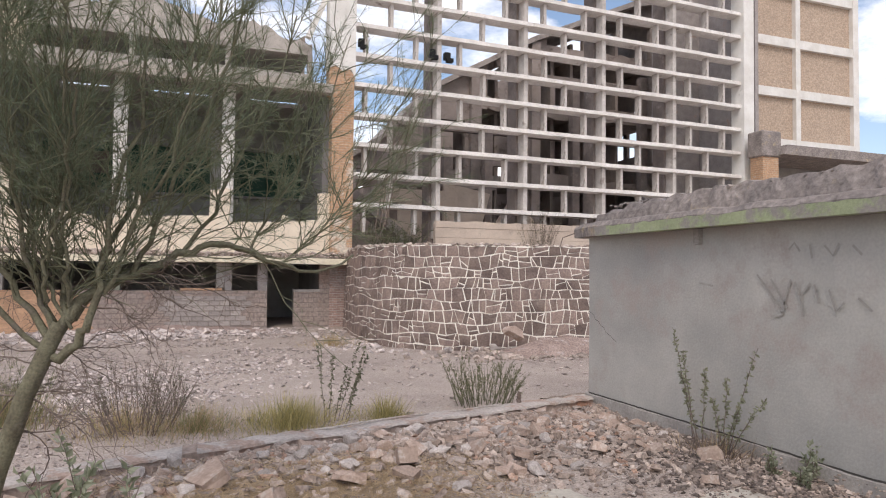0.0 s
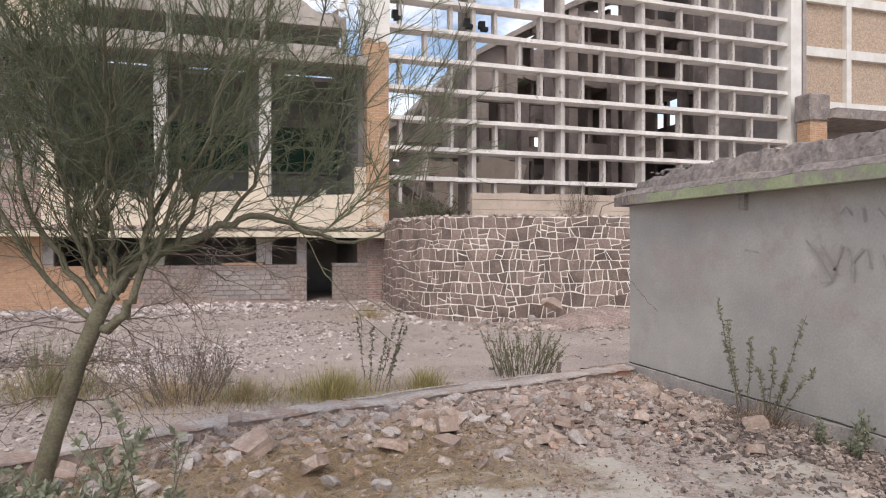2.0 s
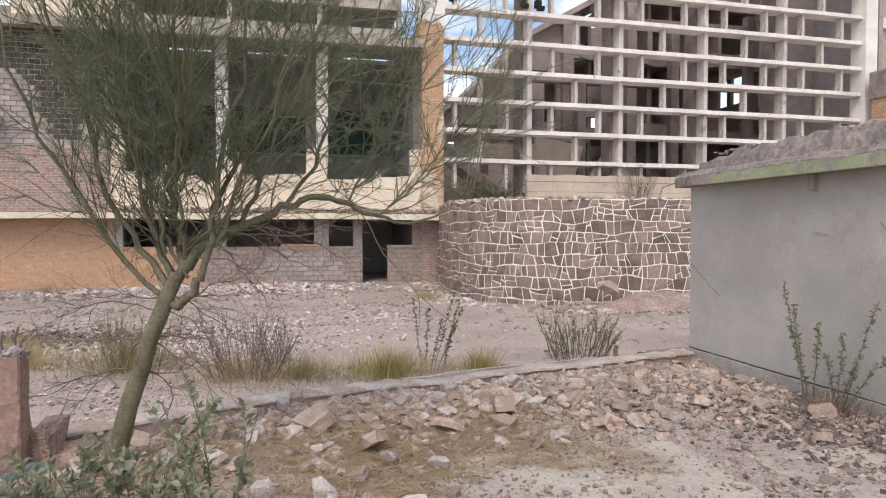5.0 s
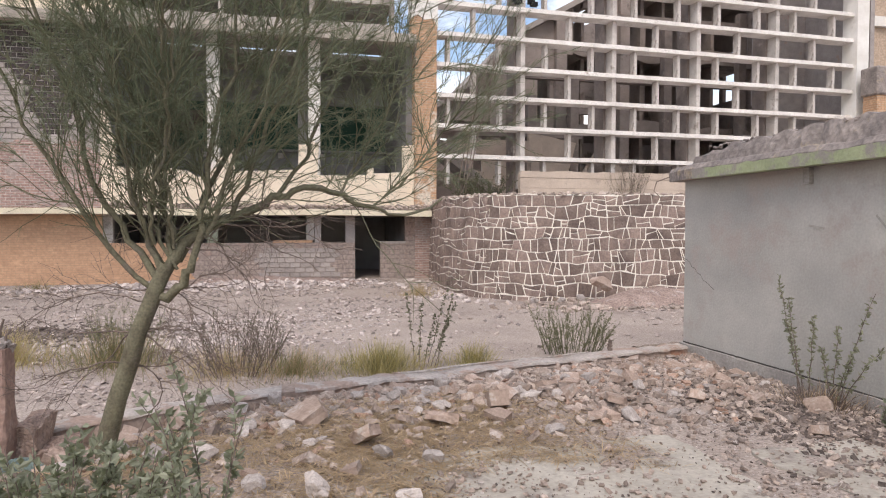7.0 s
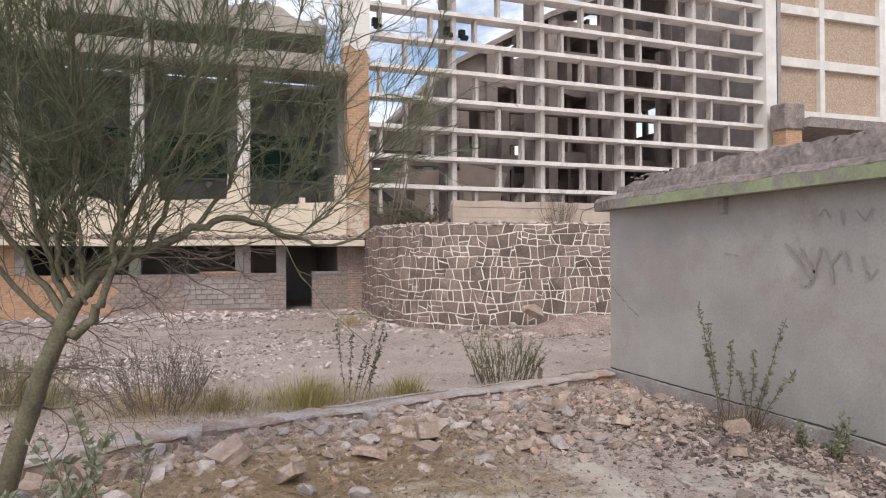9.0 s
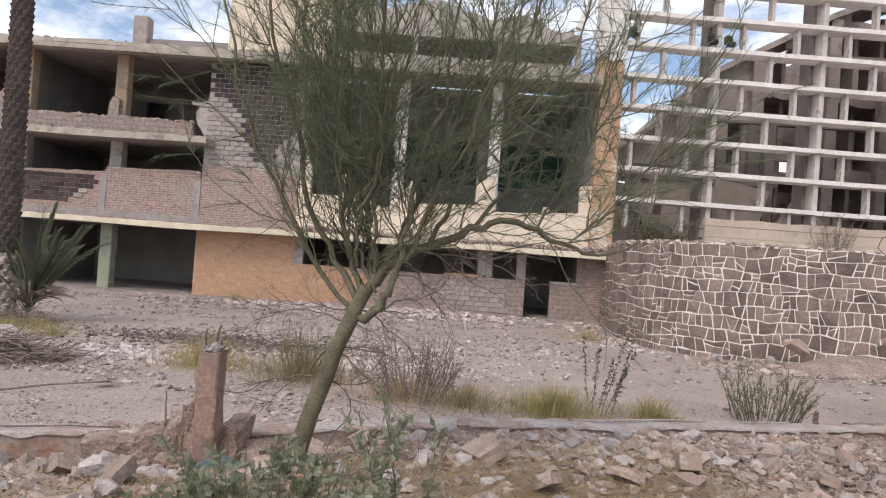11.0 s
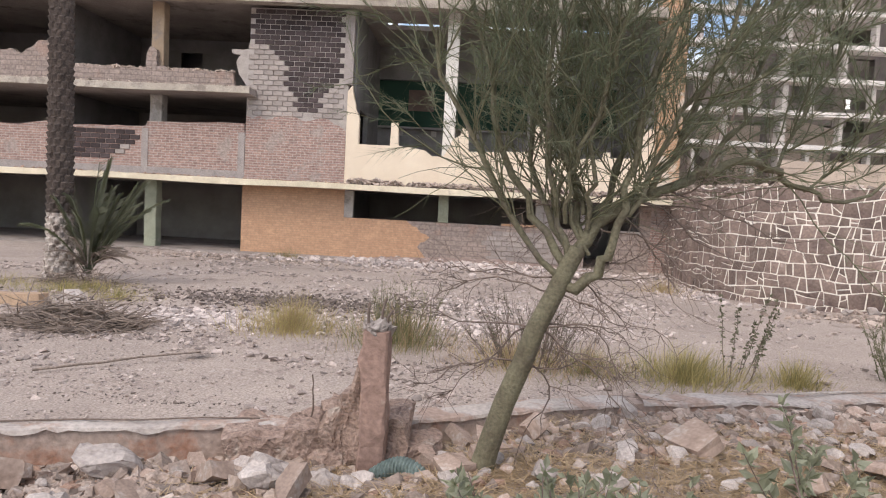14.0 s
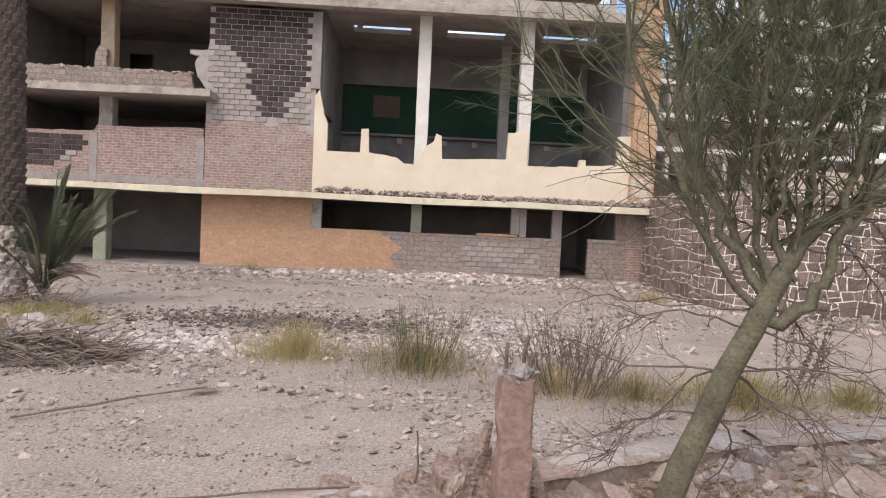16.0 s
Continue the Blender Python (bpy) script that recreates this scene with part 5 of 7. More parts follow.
    for li, (pts, r0, r1) in enumerate(limbs):
        count = 20 if li else 12
        for _ in range(count):
            i = rng.randrange(1, len(pts))
            p = pts[i - 1].lerp(pts[i], rng.random())
            if p.z < 1.75:
                continue
            axis = (pts[i] - pts[i - 1]).normalized()
            d = (axis * 0.4 + rand_dir(rng) * 0.8 + Vector((0, 0, 0.55))).normalized()
            sec = wander(p, d, rng.uniform(0.5, 1.1), 7, rng, 0.26, 0.05)
            twig.tube(sec, rng.uniform(0.0035, 0.006), 0.002, 4)
            needles(sec[2:], 30, rng)
            for _ in range(6):
                j = rng.randrange(1, len(sec))
                q = sec[j - 1].lerp(sec[j], rng.random())
                d2 = ((sec[j] - sec[j - 1]).normalized() + rand_dir(rng) * 0.7).normalized()
                ter = wander(q, d2, rng.uniform(0.25, 0.6), 4, rng, 0.2, 0.0)
                twig.tube(ter, 0.0032, 0.0014, 3)
                if q.z > 2.15:
                    needles(ter, 32, rng)
                else:
                    needles(ter, 3, rng)
    starts = [trunk[3], trunk[4], trunk[4], trunk[5], trunk[6]] * 3 + [limbs[0][0][k] for k in (3, 4, 5, 6, 7)] * 2
    for k, p in enumerate(starts):
        a = rng.uniform(-0.5, 0.5) + (math.pi if k % 3 == 0 else 0)
        d = Vector((math.cos(a), math.sin(a) * 0.6, rng.uniform(-0.25, 0.2)))
        sec = wander(p, d, rng.uniform(0.45, 0.95), 10, rng, 0.42, -0.03)
        dead.tube(sec, 0.0055, 0.002, 4)
        for _ in range(9):
            j = rng.randrange(2, len(sec))
            d2 = ((sec[j] - sec[j - 1]).normalized() + rand_dir(rng) * 0.9).normalized()
            ter = wander(sec[j], d2, rng.uniform(0.15, 0.4), 6, rng, 0.45)
            dead.tube(ter, 0.0025, 0.001, 3)
            for _ in range(2):
                d3 = (rand_dir(rng) + d2).normalized()
                dead.tube(wander(ter[rng.randrange(1, 5)], d3, rng.uniform(0.08, 0.2), 3, rng, 0.3), 0.002, 0.001, 3)
    for name, s, m in (("twig", twig, M_TWIG), ("crown", leafy, M_NEEDLE), ("dead_branch", dead, M_DEADTWIG)):
        o = local(s.ob(name, m), th)
        o["kind"] = "stuff"
    th.location += Vector((-0.07, 0.0, 0))
    return th


tree()


# ---- palms ----
def frond(soup, p, az, elev, length, droop, rng, leaf=0.45, n=34):
    d = Vector((math.cos(az) * math.cos(elev), math.sin(az) * math.cos(elev), math.sin(elev)))
    pts = []
    for i in range(11):
        k = i / 10
        pts.append(p + d * length * k - Vector((0, 0, droop * length * k * k)))
    soup[0].tube(pts, 0.022, 0.006, 4)
    for i in range(n):
        k = 0.12 + 0.88 * i / n
        j = min(9, int(k * 10))
        q = pts[j].lerp(pts[j + 1], k * 10 - j)
        ax = (pts[j + 1] - pts[j]).normalized()
        side = ax.cross(Vector((0, 0, 1))).normalized()
        for s in (-1, 1):
            ld = (ax * 0.85 + side * s * 0.75 + Vector((0, 0, rng.uniform(-0.15, 0.35)))).normalized()
            L = leaf * (1 - 0.6 * abs(k - 0.45)) * rng.uniform(0.8, 1.1)
            soup[1].blade(q, ld, ax.cross(ld).normalized(), L, 0.0055, 0.18 * L)


def palm():
    rng = random.Random(8)
    th = empty("palm_tree", -9.75, 14.25, 0.1, "tall date palm with scaly trunk and limewashed foot", "palm")
    for name, z0, z1, m in (("trunk", 1.35, 9.0, M_PALMBARK), ("painted_foot", -0.05, 1.35, M_PALMPAINT)):
        s = Soup()
        n, sides = int((z1 - z0) / 0.035), 36
        for i in range(n + 1):
            z = z0 + (z1 - z0) * i / n
            r0 = 0.275 - 0.008 * z + 0.06 * math.exp(-max(0.0, z) * 3)
            x0, y0 = -9.75 - 0.01 * z, 14.25
            row = math.floor(z / 0.14)
            f = z / 0.14 - row
            for k in range(sides):
                a = 2 * math.pi * k / sides
                u = (a / (2 * math.pi) * 9 + 0.5 * (row % 2)) % 1.0
                scale = (1 - abs(u - 0.5) * 2) ** 0.6
                r = r0 * (0.80 + 0.26 * scale * (0.2 + 0.8 * f)) + 0.008 * noise.noise((math.cos(a) * 3, math.sin(a) * 3, z * 4))
                s.v.append(Vector((x0 + r * math.cos(a), y0 + r * math.sin(a), z)))
        for i in range(n):
            for k in range(sides):
                a, b = i * sides + k, i * sides + (k + 1) % sides
                s.f.append((a, b, b + sides, a + sides))
        local(s.ob(name, m), th)
    ribs, leaves = Soup(), Soup()
    for i in range(26):
        frond((ribs, leaves), Vector((-9.83, 14.25, 8.9)), i * 2.4, rng.uniform(0.15, 1.1), rng.uniform(2.8, 3.3), rng.uniform(0.35, 0.6), rng)
    frond((ribs, leaves), Vector((-9.83, 14.25, 8.9)), -0.15, 0.1, 3.6, 0.62, rng)
    local(ribs.ob("frond_rib", M_PALMLEAF), th)
    o = local(leaves.ob("crown", M_PALMLEAF), th)
    o["kind"] = "stuff"
    sh = empty("palm_shoot", -9.05, 14.05, 0.05, "bushy young palm shoot beside the trunk", "palm")
    ribs, leaves, dry_r, dry_l = Soup(), Soup(), Soup(), Soup()
    for i in range(28):
        az, el = rng.uniform(-0.9, 1.0) + (3.1 if i % 5 == 0 else 0), rng.uniform(1.0, 1.5)
        frond((ribs, leaves), Vector((-9.05, 14.05, 0.15)), az, el, rng.uniform(2.1, 3.1), rng.uniform(0.15, 0.5), rng, 0.30, 70)
    for i in range(16):
        az, el = rng.uniform(-2.4, 1.2), rng.uniform(0.6, 1.3)
        frond((dry_r, dry_l), Vector((-9.05, 14.05, 0.3)), az, el, rng.uniform(0.7, 1.4), rng.uniform(0.3, 0.6), rng, 0.25, 18)
    local(ribs.ob("frond_rib", M_PALMLEAF), sh)
    local(leaves.ob("leaflet", M_PALMLEAF), sh)["kind"] = "stuff"
    local(dry_r.ob("dry_rib", M_DRYFROND), sh)
    local(dry_l.ob("dry_leaflet", M_DRYFROND), sh)["kind"] = "stuff"


palm()


# ---- bushes, grass and weeds ----
def tuft(x, y, w, h, n, mats, label, seed, depth=None, lean=0.8, name="grass_tuft", width=0.0027):
    rng = random.Random(seed)
    th = empty(name, x, y, ground_height(x, y), label, "grass")
    for part_name, m, share in mats:
        s = Soup()
        for _ in range(int(n * share * 0.8)):
            a, r = rng.uniform(0, 6.28), min(1.3, abs(rng.gauss(0, 0.55)))
            px, py = x + w * 0.5 * r * math.cos(a), y + (depth or w) * 0.5 * r * math.sin(a)
            d = Vector((math.cos(a) * r * lean * 0.6 + rng.gauss(0.06, 0.3), math.sin(a) * r * lean * 0.6 + rng.gauss(0, 0.3), 1)).normalized()
            sd = d.cross(rand_dir(rng)).normalized()
            L = h * rng.uniform(0.25, 1.15) * (1.1 - 0.35 * min(1, r))
            s.blade(Vector((px, py, ground_height(px, py) - 0.01)), d, sd, L, width, L * rng.uniform(0.05, 0.4))
        local(s.ob(part_name, m), th)["kind"] = "stuff"
    return th


def bush(x, y, w, h, stems, leaf_m, stem_m, label, seed, leaves=10, leaf_len=0.03, lean=0.5, name="shrub", sub=4, leaf_w=0.012):
    rng = random.Random(seed)
    z = ground_height(x, y)
    th = empty(name, x, y, z, label, "bush")
    st, lf = Soup(), Soup()
    for _ in range(stems):
        a, r = rng.uniform(0, 6.28), math.sqrt(rng.random())
        p = Vector((x + 0.22 * w * r * math.cos(a), y + 0.22 * w * r * math.sin(a), 0))
        p.z = ground_height(p.x, p.y) - 0.02
        d = Vector((math.cos(a) * r * lean, math.sin(a) * r * lean, 1)).normalized()
        pts = wander(p, d, h * rng.uniform(0.6, 1.1), 6, rng, 0.12, 0.03)
        st.tube(pts, 0.006, 0.002, 4)
        lines = [pts]
        for _ in range(sub):
            j = rng.randrange(1, 6)
            d2 = ((pts[j + 1 if j < 6 else j] - pts[j]).normalized() + rand_dir(rng) * 0.6 + Vector((0, 0, 0.2))).normalized()
            t2 = wander(pts[j], d2, h * rng.uniform(0.15, 0.4), 4, rng, 0.15, 0.03)
            st.tube(t2, 0.003, 0.0012, 3)
            lines.append(t2)
        for line in lines:
            for _ in range(leaves):
                i = rng.randrange(1, len(line))
                q = line[i - 1].lerp(line[i], rng.random())
                d3 = ((line[i] - line[i - 1]).normalized() * 0.5 + rand_dir(rng)).normalized()
                lf.leaf(q, d3, d3.cross(rand_dir(rng)).normalized(), leaf_len * rng.uniform(0.6, 1.3), leaf_w * rng.uniform(0.7, 1.3))
    local(st.ob("stem", stem_m), th)
    if leaves:
        local(lf.ob("leaf", leaf_m), th)["kind"] = "stuff"
    return th


def leafy_stems(label, seed, stems, leaf_m, leaf_len, leaves):
    """A weed of single upright stems, each from a foot (x, y) to a tip, with leaves all along."""
    rng = random.Random(seed)
    x, y = stems[0][0]
    th = empty("weed", x, y, ground_height(x, y), label, "weed")
    lf = Soup()
    for (x0, y0), tip in stems:
        a, b = Vector((x0, y0, ground_height(x0, y0) - 0.03)), Vector(tip)
        pts = [a.lerp(b, k / 9) + Vector((0, 0, 0.05 * math.sin(k / 9 * 3.1))) + rand_dir(rng) * 0.010 for k in range(10)]
        st = Soup()
        st.tube(pts, 0.0055, 0.002, 5)
        local(st.ob("stem", M_DEADTWIG), th)
        for _ in range(leaves):
            k = rng.uniform(0.12, 1.0) ** 0.75
            i = min(8, int(k * 9))
            q = pts[i].lerp(pts[i + 1], k * 9 - i)
            d = (rand_dir(rng) + (b - a).normalized() * 0.5 + Vector((0, 0, -0.25))).normalized()
            lf.leaf(q, d, d.cross(rand_dir(rng)).normalized(), leaf_len * rng.uniform(0.5, 1.15), leaf_len * rng.uniform(0.3, 0.55))
    local(lf.ob("leaf", leaf_m), th)["kind"] = "stuff"
    return th


G2 = (("green_blade", M_GRASS_G, 0.55), ("yellow_blade", M_GRASS_Y, 0.45))
YEL = (("yellow_blade", M_GRASS_Y, 0.75), ("green_blade", M_GRASS_G, 0.25))
DRY = (("dry_blade", M_STRAW, 0.7), ("yellow_blade", M_GRASS_Y, 0.3))
tuft(1.08, 8.85, 1.6, 0.54, 1900, YEL, "yellow-green grass clump by the low wall", 1)
tuft(2.35, 8.9, 0.8, 0.46, 800, YEL, "small yellow grass clump beside a weed", 2)
leafy_stems("leafy weed with dark stems leaning in the grass", 3, [((1.55, 8.95), (1.42, 8.9, 1.02)), ((1.6, 8.9), (1.62, 8.85, 0.9)), ((1.72, 8.95), (1.98, 8.9, 1.04)), ((1.75, 8.9), (2.12, 8.95, 0.86)), ((1.8, 8.85), (2.0, 8.8, 0.7)), ((1.65, 8.85), (1.8, 8.8, 0.72)), ((1.85, 8.95), (2.06, 8.9, 0.98))], M_WEED, 0.055, 70)
bush(4.05, 9.45, 1.9, 0.72, 46, M_SHRUB_PALE, M_TWIG, "grey-green fine-leaved shrub beyond the low wall", 4, 20, 0.035, 0.5, leaf_w=0.010)
bush(-0.75, 9.15, 2.0, 0.85, 52, M_SHRUB, M_DEADTWIG, "half-dry twiggy bush with thin branches", 5, 7, 0.03, 0.75, leaf_w=0.008)
tuft(-0.05, 8.95, 1.5, 0.44, 1200, (("dry_blade", M_STRAW, 0.45), ("green_blade", M_GRASS_G, 0.55)), "low green grass beside a dry bush", 6)
tuft(-0.9, 9.1, 1.7, 0.5, 800, DRY, "dry brown grass under a bush", 61)
tuft(-3.95, 10.35, 1.5, 0.66, 1500, (("orange_blade", M_GRASS_Y, 0.7), ("dry_blade", M_STRAW, 0.3)), "tall straw-yellow grass clump in debris", 7, lean=0.35)
bush(-2.38, 9.95, 1.8, 0.85, 30, M_GRASS_G, M_TWIG, "tall green grassy bush in the yard", 8, 8, 0.05, 0.5, leaf_w=0.006)
tuft(-2.38, 9.9, 1.8, 0.72, 1500, (("dry_blade", M_STRAW, 0.4), ("green_blade", M_GRASS_G, 0.6)), "thick green grass around a bush", 9, lean=0.45)
bush(-0.4, 9.9, 0.9, 0.75, 18, M_SHRUB, M_DEADTWIG, "dry brown twiggy bush in the yard", 10, 3, 0.03, 0.6)
tuft(3.45, 18.3, 1.5, 0.5, 700, DRY, "dry brown grass clump near the stone wall", 11)
tuft(-7.3, 22.1, 1.4, 0.45, 420, (("dry_blade", M_STRAW, 0.5), ("green_blade", M_GRASS_G, 0.5)), "small weed clump at the orange wall", 12)
tuft(-3.2, 22.6, 1.3, 0.28, 260, G2, "low weeds at the wall foot", 13, depth=0.4)
for k, (x, y, w) in enumerate(((-12.6, 12.3, 2.6), (-10.6, 12.9, 2.4), (-8.4, 13.2, 2.2), (-7.5, 12.3, 1.6), (-13.8, 13.6, 2.4))):
    tuft(x, y, w, 0.26, 620, (("dry_blade", M_GRASS_Y, 0.75), ("green_blade", M_GRASS_G, 0.25)), "low straw-coloured grass patch around the palm", 30 + k, depth=1.4)
bush(11.75, 21.9, 1.3, 1.75, 34, M_SHRUB, M_DEADTWIG, "twiggy shrub on the terrace before a beige wall", 14, 7, 0.06, 0.55, leaf_w=0.014).location.z = 2.6
tuft(-10.7, 13.0, 3.2, 0.32, 1500, YEL, "matted yellow grass around the palm foot", 71, depth=2.2, lean=0.9)
tuft(-8.7, 12.8, 2.4, 0.28, 1000, YEL, "matted yellow grass beside the palm shoot", 72, depth=1.6, lean=0.9)
bush(-1.12, 2.95, 1.3, 0.6, 54, M_GREYLEAF, M_DEADTWIG, "low bush with grey-green felty leaves", 15, 18, 0.05, 0.9, sub=4, leaf_w=0.026, name="leafy_bush")
bush(-0.42, 2.72, 0.36, 0.86, 6, M_GREYLEAF, M_DEADTWIG, "upright grey-green leafy stem in the straw", 16, 34, 0.045, 0.3, sub=4, leaf_w=0.023, name="weed")
leafy_stems("tall dull green leafy weed against the hut wall", 17, [((4.62, 5.42), (4.66, 5.80, 1.42)), ((4.60, 5.40), (4.62, 5.62, 1.22)), ((4.62, 5.35), (4.66, 5.70, 1.0)), ((4.60, 5.30), (4.62, 5.28, 1.08))], M_HUTWEED, 0.052, 80)
leafy_stems("spreading dull green leafy weed against the hut wall", 18, [((4.60, 5.02), (4.62, 4.98, 1.04)), ((4.60, 4.98), (4.62, 4.62, 1.36)), ((4.58, 4.95), (4.60, 4.50, 0.92)), ((4.58, 5.0), (4.56, 4.78, 0.78)), ((4.60, 5.02), (4.58, 5.14, 0.82))], M_HUTWEED, 0.052, 70)
bush(4.55, 4.15, 0.7, 0.36, 9, M_GREYLEAF, M_DEADTWIG, "low dark weed at the hut plinth", 19, 12, 0.05, 0.9, sub=2, leaf_w=0.03, name="weed")
tuft(4.5, 5.0, 0.8, 0.30, 700, (("dry_blade", M_DEADTWIG, 0.7), ("straw_blade", M_STRAW, 0.3)), "dead brown grass at the hut plinth", 20, depth=1.0)
bush(6.3, 22.2, 2.6, 1.35, 46, M_SHRUB, M_DEADTWIG, "dark green bush below the screen", 23, 16, 0.07, 0.8, leaf_w=0.03).location.z = 2.5


M_REDSTEM = foliage("rust_red_stem", (0.30, 0.12, 0.085), (0.20, 0.085, 0.06), through=0.1)
tuft(-0.66, 3.3, 0.6, 0.26, 500, (("red_blade", M_REDSTEM, 0.5), ("dry_blade", M_STRAW, 0.5)), "low rust-red dry weed in the straw", 73, lean=1.1)


def sapling(x, y, z, h, label, seed):
    """A sparse, nearly leafless young tree."""
    rng = random.Random(seed)
    th = empty("sapling", x, y, z, label, "tree")
    stem, leafy = Soup(), Soup()
    for k in range(5):
        d = Vector((rng.uniform(-0.05, 0.4), rng.uniform(-0.15, 0.1), 1.0))
        main = wander(Vector((x + rng.uniform(-0.2, 0.2), y, z)), d, h * rng.uniform(0.75, 1.0), 10, rng, 0.13, 0.04)
        stem.tube(main, 0.028, 0.006, 5)
        for _ in range(13):
            j = rng.randrange(5, len(main))
            d2 = ((main[j] - main[j - 1]).normalized() * 0.7 + rand_dir(rng) * 0.6 + Vector((0.25, 0, 0.2))).normalized()
            sec = wander(main[j], d2, rng.uniform(0.6, 1.5), 6, rng, 0.2, 0.04)
            stem.tube(sec, 0.009, 0.003, 3)
            for _ in range(6):
                i = rng.randrange(1, len(sec))
                d3 = ((sec[i] - sec[i - 1]).normalized() + rand_dir(rng) * 0.6).normalized()
                ter = wander(sec[i], d3, rng.uniform(0.2, 0.6), 3, rng, 0.2)
                stem.tube(ter, 0.004, 0.002, 3)
                for _ in range(5):
                    q = ter[rng.randrange(1, len(ter))]
                    d4 = (d3 + rand_dir(rng)).normalized()
                    leafy.needle(q, d4, d4.cross(rand_dir(rng)).normalized(), 0.13, 0.006)
    local(stem.ob("stem", M_DEADTWIG), th)
    local(leafy.ob("crown", M_NEEDLE), th)["kind"] = "stuff"
    return th


sapling(5.75, 22.6, 2.5, 5.6, "sparse grey sapling before the screen", 24)

# ---- rubble ----
M_RUB_BRICK = surface("brick_rubble", (0.45, 0.31, 0.24), (0.34, 0.22, 0.165), 7.0, fine=50, grain=0.35, bump=1.0, random=0.3, stain=(0.40, 0.34, 0.30), stain_scale=5.0, stain_amount=0.54)
M_RUB_CONC = surface("concrete_rubble", (0.58, 0.52, 0.485), (0.43, 0.38, 0.355), 7.0, fine=45, grain=0.3, bump=1.0, random=0.25)
M_RUB_MIX = surface("mixed_gravel", (0.47, 0.395, 0.345), (0.32, 0.255, 0.215), 9.0, fine=60, grain=0.3, bump=0.4, random=0.42)
M_RUB_YARD = surface("yard_pebble", (0.46, 0.395, 0.36), (0.33, 0.275, 0.25), 8.0, fine=50, grain=0.25, random=0.4)
M_RUB_TAN = surface("tan_rubble", (0.40, 0.325, 0.275), (0.29, 0.225, 0.19), 7.0, fine=45, grain=0.3, bump=0.7, random=0.3, stain=(0.44, 0.39, 0.36), stain_scale=3.0)
M_RUB_DARK = surface("dark_debris", (0.21, 0.17, 0.148), (0.12, 0.098, 0.088), 8.0, fine=50, grain=0.3, random=0.5)
M_RUB_PALE = surface("plaster_debris", (0.58, 0.51, 0.475), (0.43, 0.37, 0.345), 8.0, fine=50, grain=0.25, random=0.4)


def chunk_mesh(seed, material, kind):
    rng = random.Random(seed)
    bm = bmesh.new()
    if kind == "brick":
        a, b, c = rng.uniform(0.5, 1.0), rng.uniform(0.35, 0.7), rng.uniform(0.24, 0.45)
        box(bm, -a, a, -b, b, -c, c)
        bmesh.ops.subdivide_edges(bm, edges=list(bm.edges), cuts=1, use_grid_fill=True)
        cut = rand_dir(rng)
        bmesh.ops.bisect_plane(bm, geom=list(bm.verts) + list(bm.edges) + list(bm.faces), plane_co=cut * a * 0.55, plane_no=cut, clear_outer=True)
        bmesh.ops.holes_fill(bm, edges=list(bm.edges))
        for v in bm.verts:
            v.co += rand_dir(rng) * 0.045
    else:
        bmesh.ops.create_icosphere(bm, subdivisions=3, radius=0.75)
        for v in bm.verts:
            n3 = noise.noise_vector(v.co * 1.4 + Vector((seed * 3.1, 0, 0)))
            v.co += n3 * 0.38
            v.co.z *= 0.75
        for _ in range(4):
            cut = rand_dir(rng)
            lim = rng.uniform(0.3, 0.5)
            for v in bm.verts:
                k = v.co.dot(cut) - lim
                if k > 0:
                    v.co -= cut * k * 0.92
        for v in bm.verts:
            v.co += noise.noise_vector(v.co * 4.5 + Vector((0, seed, 0))) * 0.075 + noise.noise_vector(v.co * 11) * 0.025
    bmesh.ops.recalc_face_normals(bm, faces=bm.faces)
    me = bpy.data.meshes.new("rubble_chunk")
    bm.to_mesh(me)
    bm.free()
    me.materials.append(material)
    return me


M_CHUNK_BRICK = surface("broken_brick", (0.46, 0.355, 0.295), (0.34, 0.255, 0.21), 1.0, fine=7, grain=0.22, bump=0.12, random=0.22, stain=(0.46, 0.40, 0.36), stain_scale=0.9, stain_amount=0.54)
M_CHUNK_CONC = surface("broken_concrete", (0.485, 0.435, 0.405), (0.375, 0.33, 0.305), 1.2, fine=8, grain=0.25, bump=0.15, random=0.22, stain=(0.36, 0.31, 0.28), stain_scale=2.2, stain_amount=0.60)
BRICKS = [chunk_mesh(40 + i, M_CHUNK_BRICK, "brick") for i in range(7)]
LUMPS = [chunk_mesh(60 + i, M_CHUNK_CONC, "lump") for i in range(7)]


def chunk(me, x, y, size, rng, label, sink=0.25, z=None, rot=None):
    ob = new("rubble_chunk", me)
    s = (size * rng.uniform(0.85, 1.15), size * rng.uniform(0.85, 1.15), size * rng.uniform(0.8, 1.15))
    ob.scale = s
    ob.rotation_euler = rot or (rng.uniform(-0.5, 0.5), rng.uniform(-0.5, 0.5), rng.uniform(0, 6.28))
    lift = min((ob.rotation_euler.to_matrix() @ Vector((v.co.x * s[0], v.co.y * s[1], v.co.z * s[2]))).z for v in me.vertices)
    ob.location = (x, y, (ground_height(x, y) if z is None else z) - lift * (1 - sink))
    return tagged(ob, label, "rubble", "rubble before the low wall")


LB = "broken piece of orange-pink brick in rubble"
LC = "jagged lump of grey broken concrete"


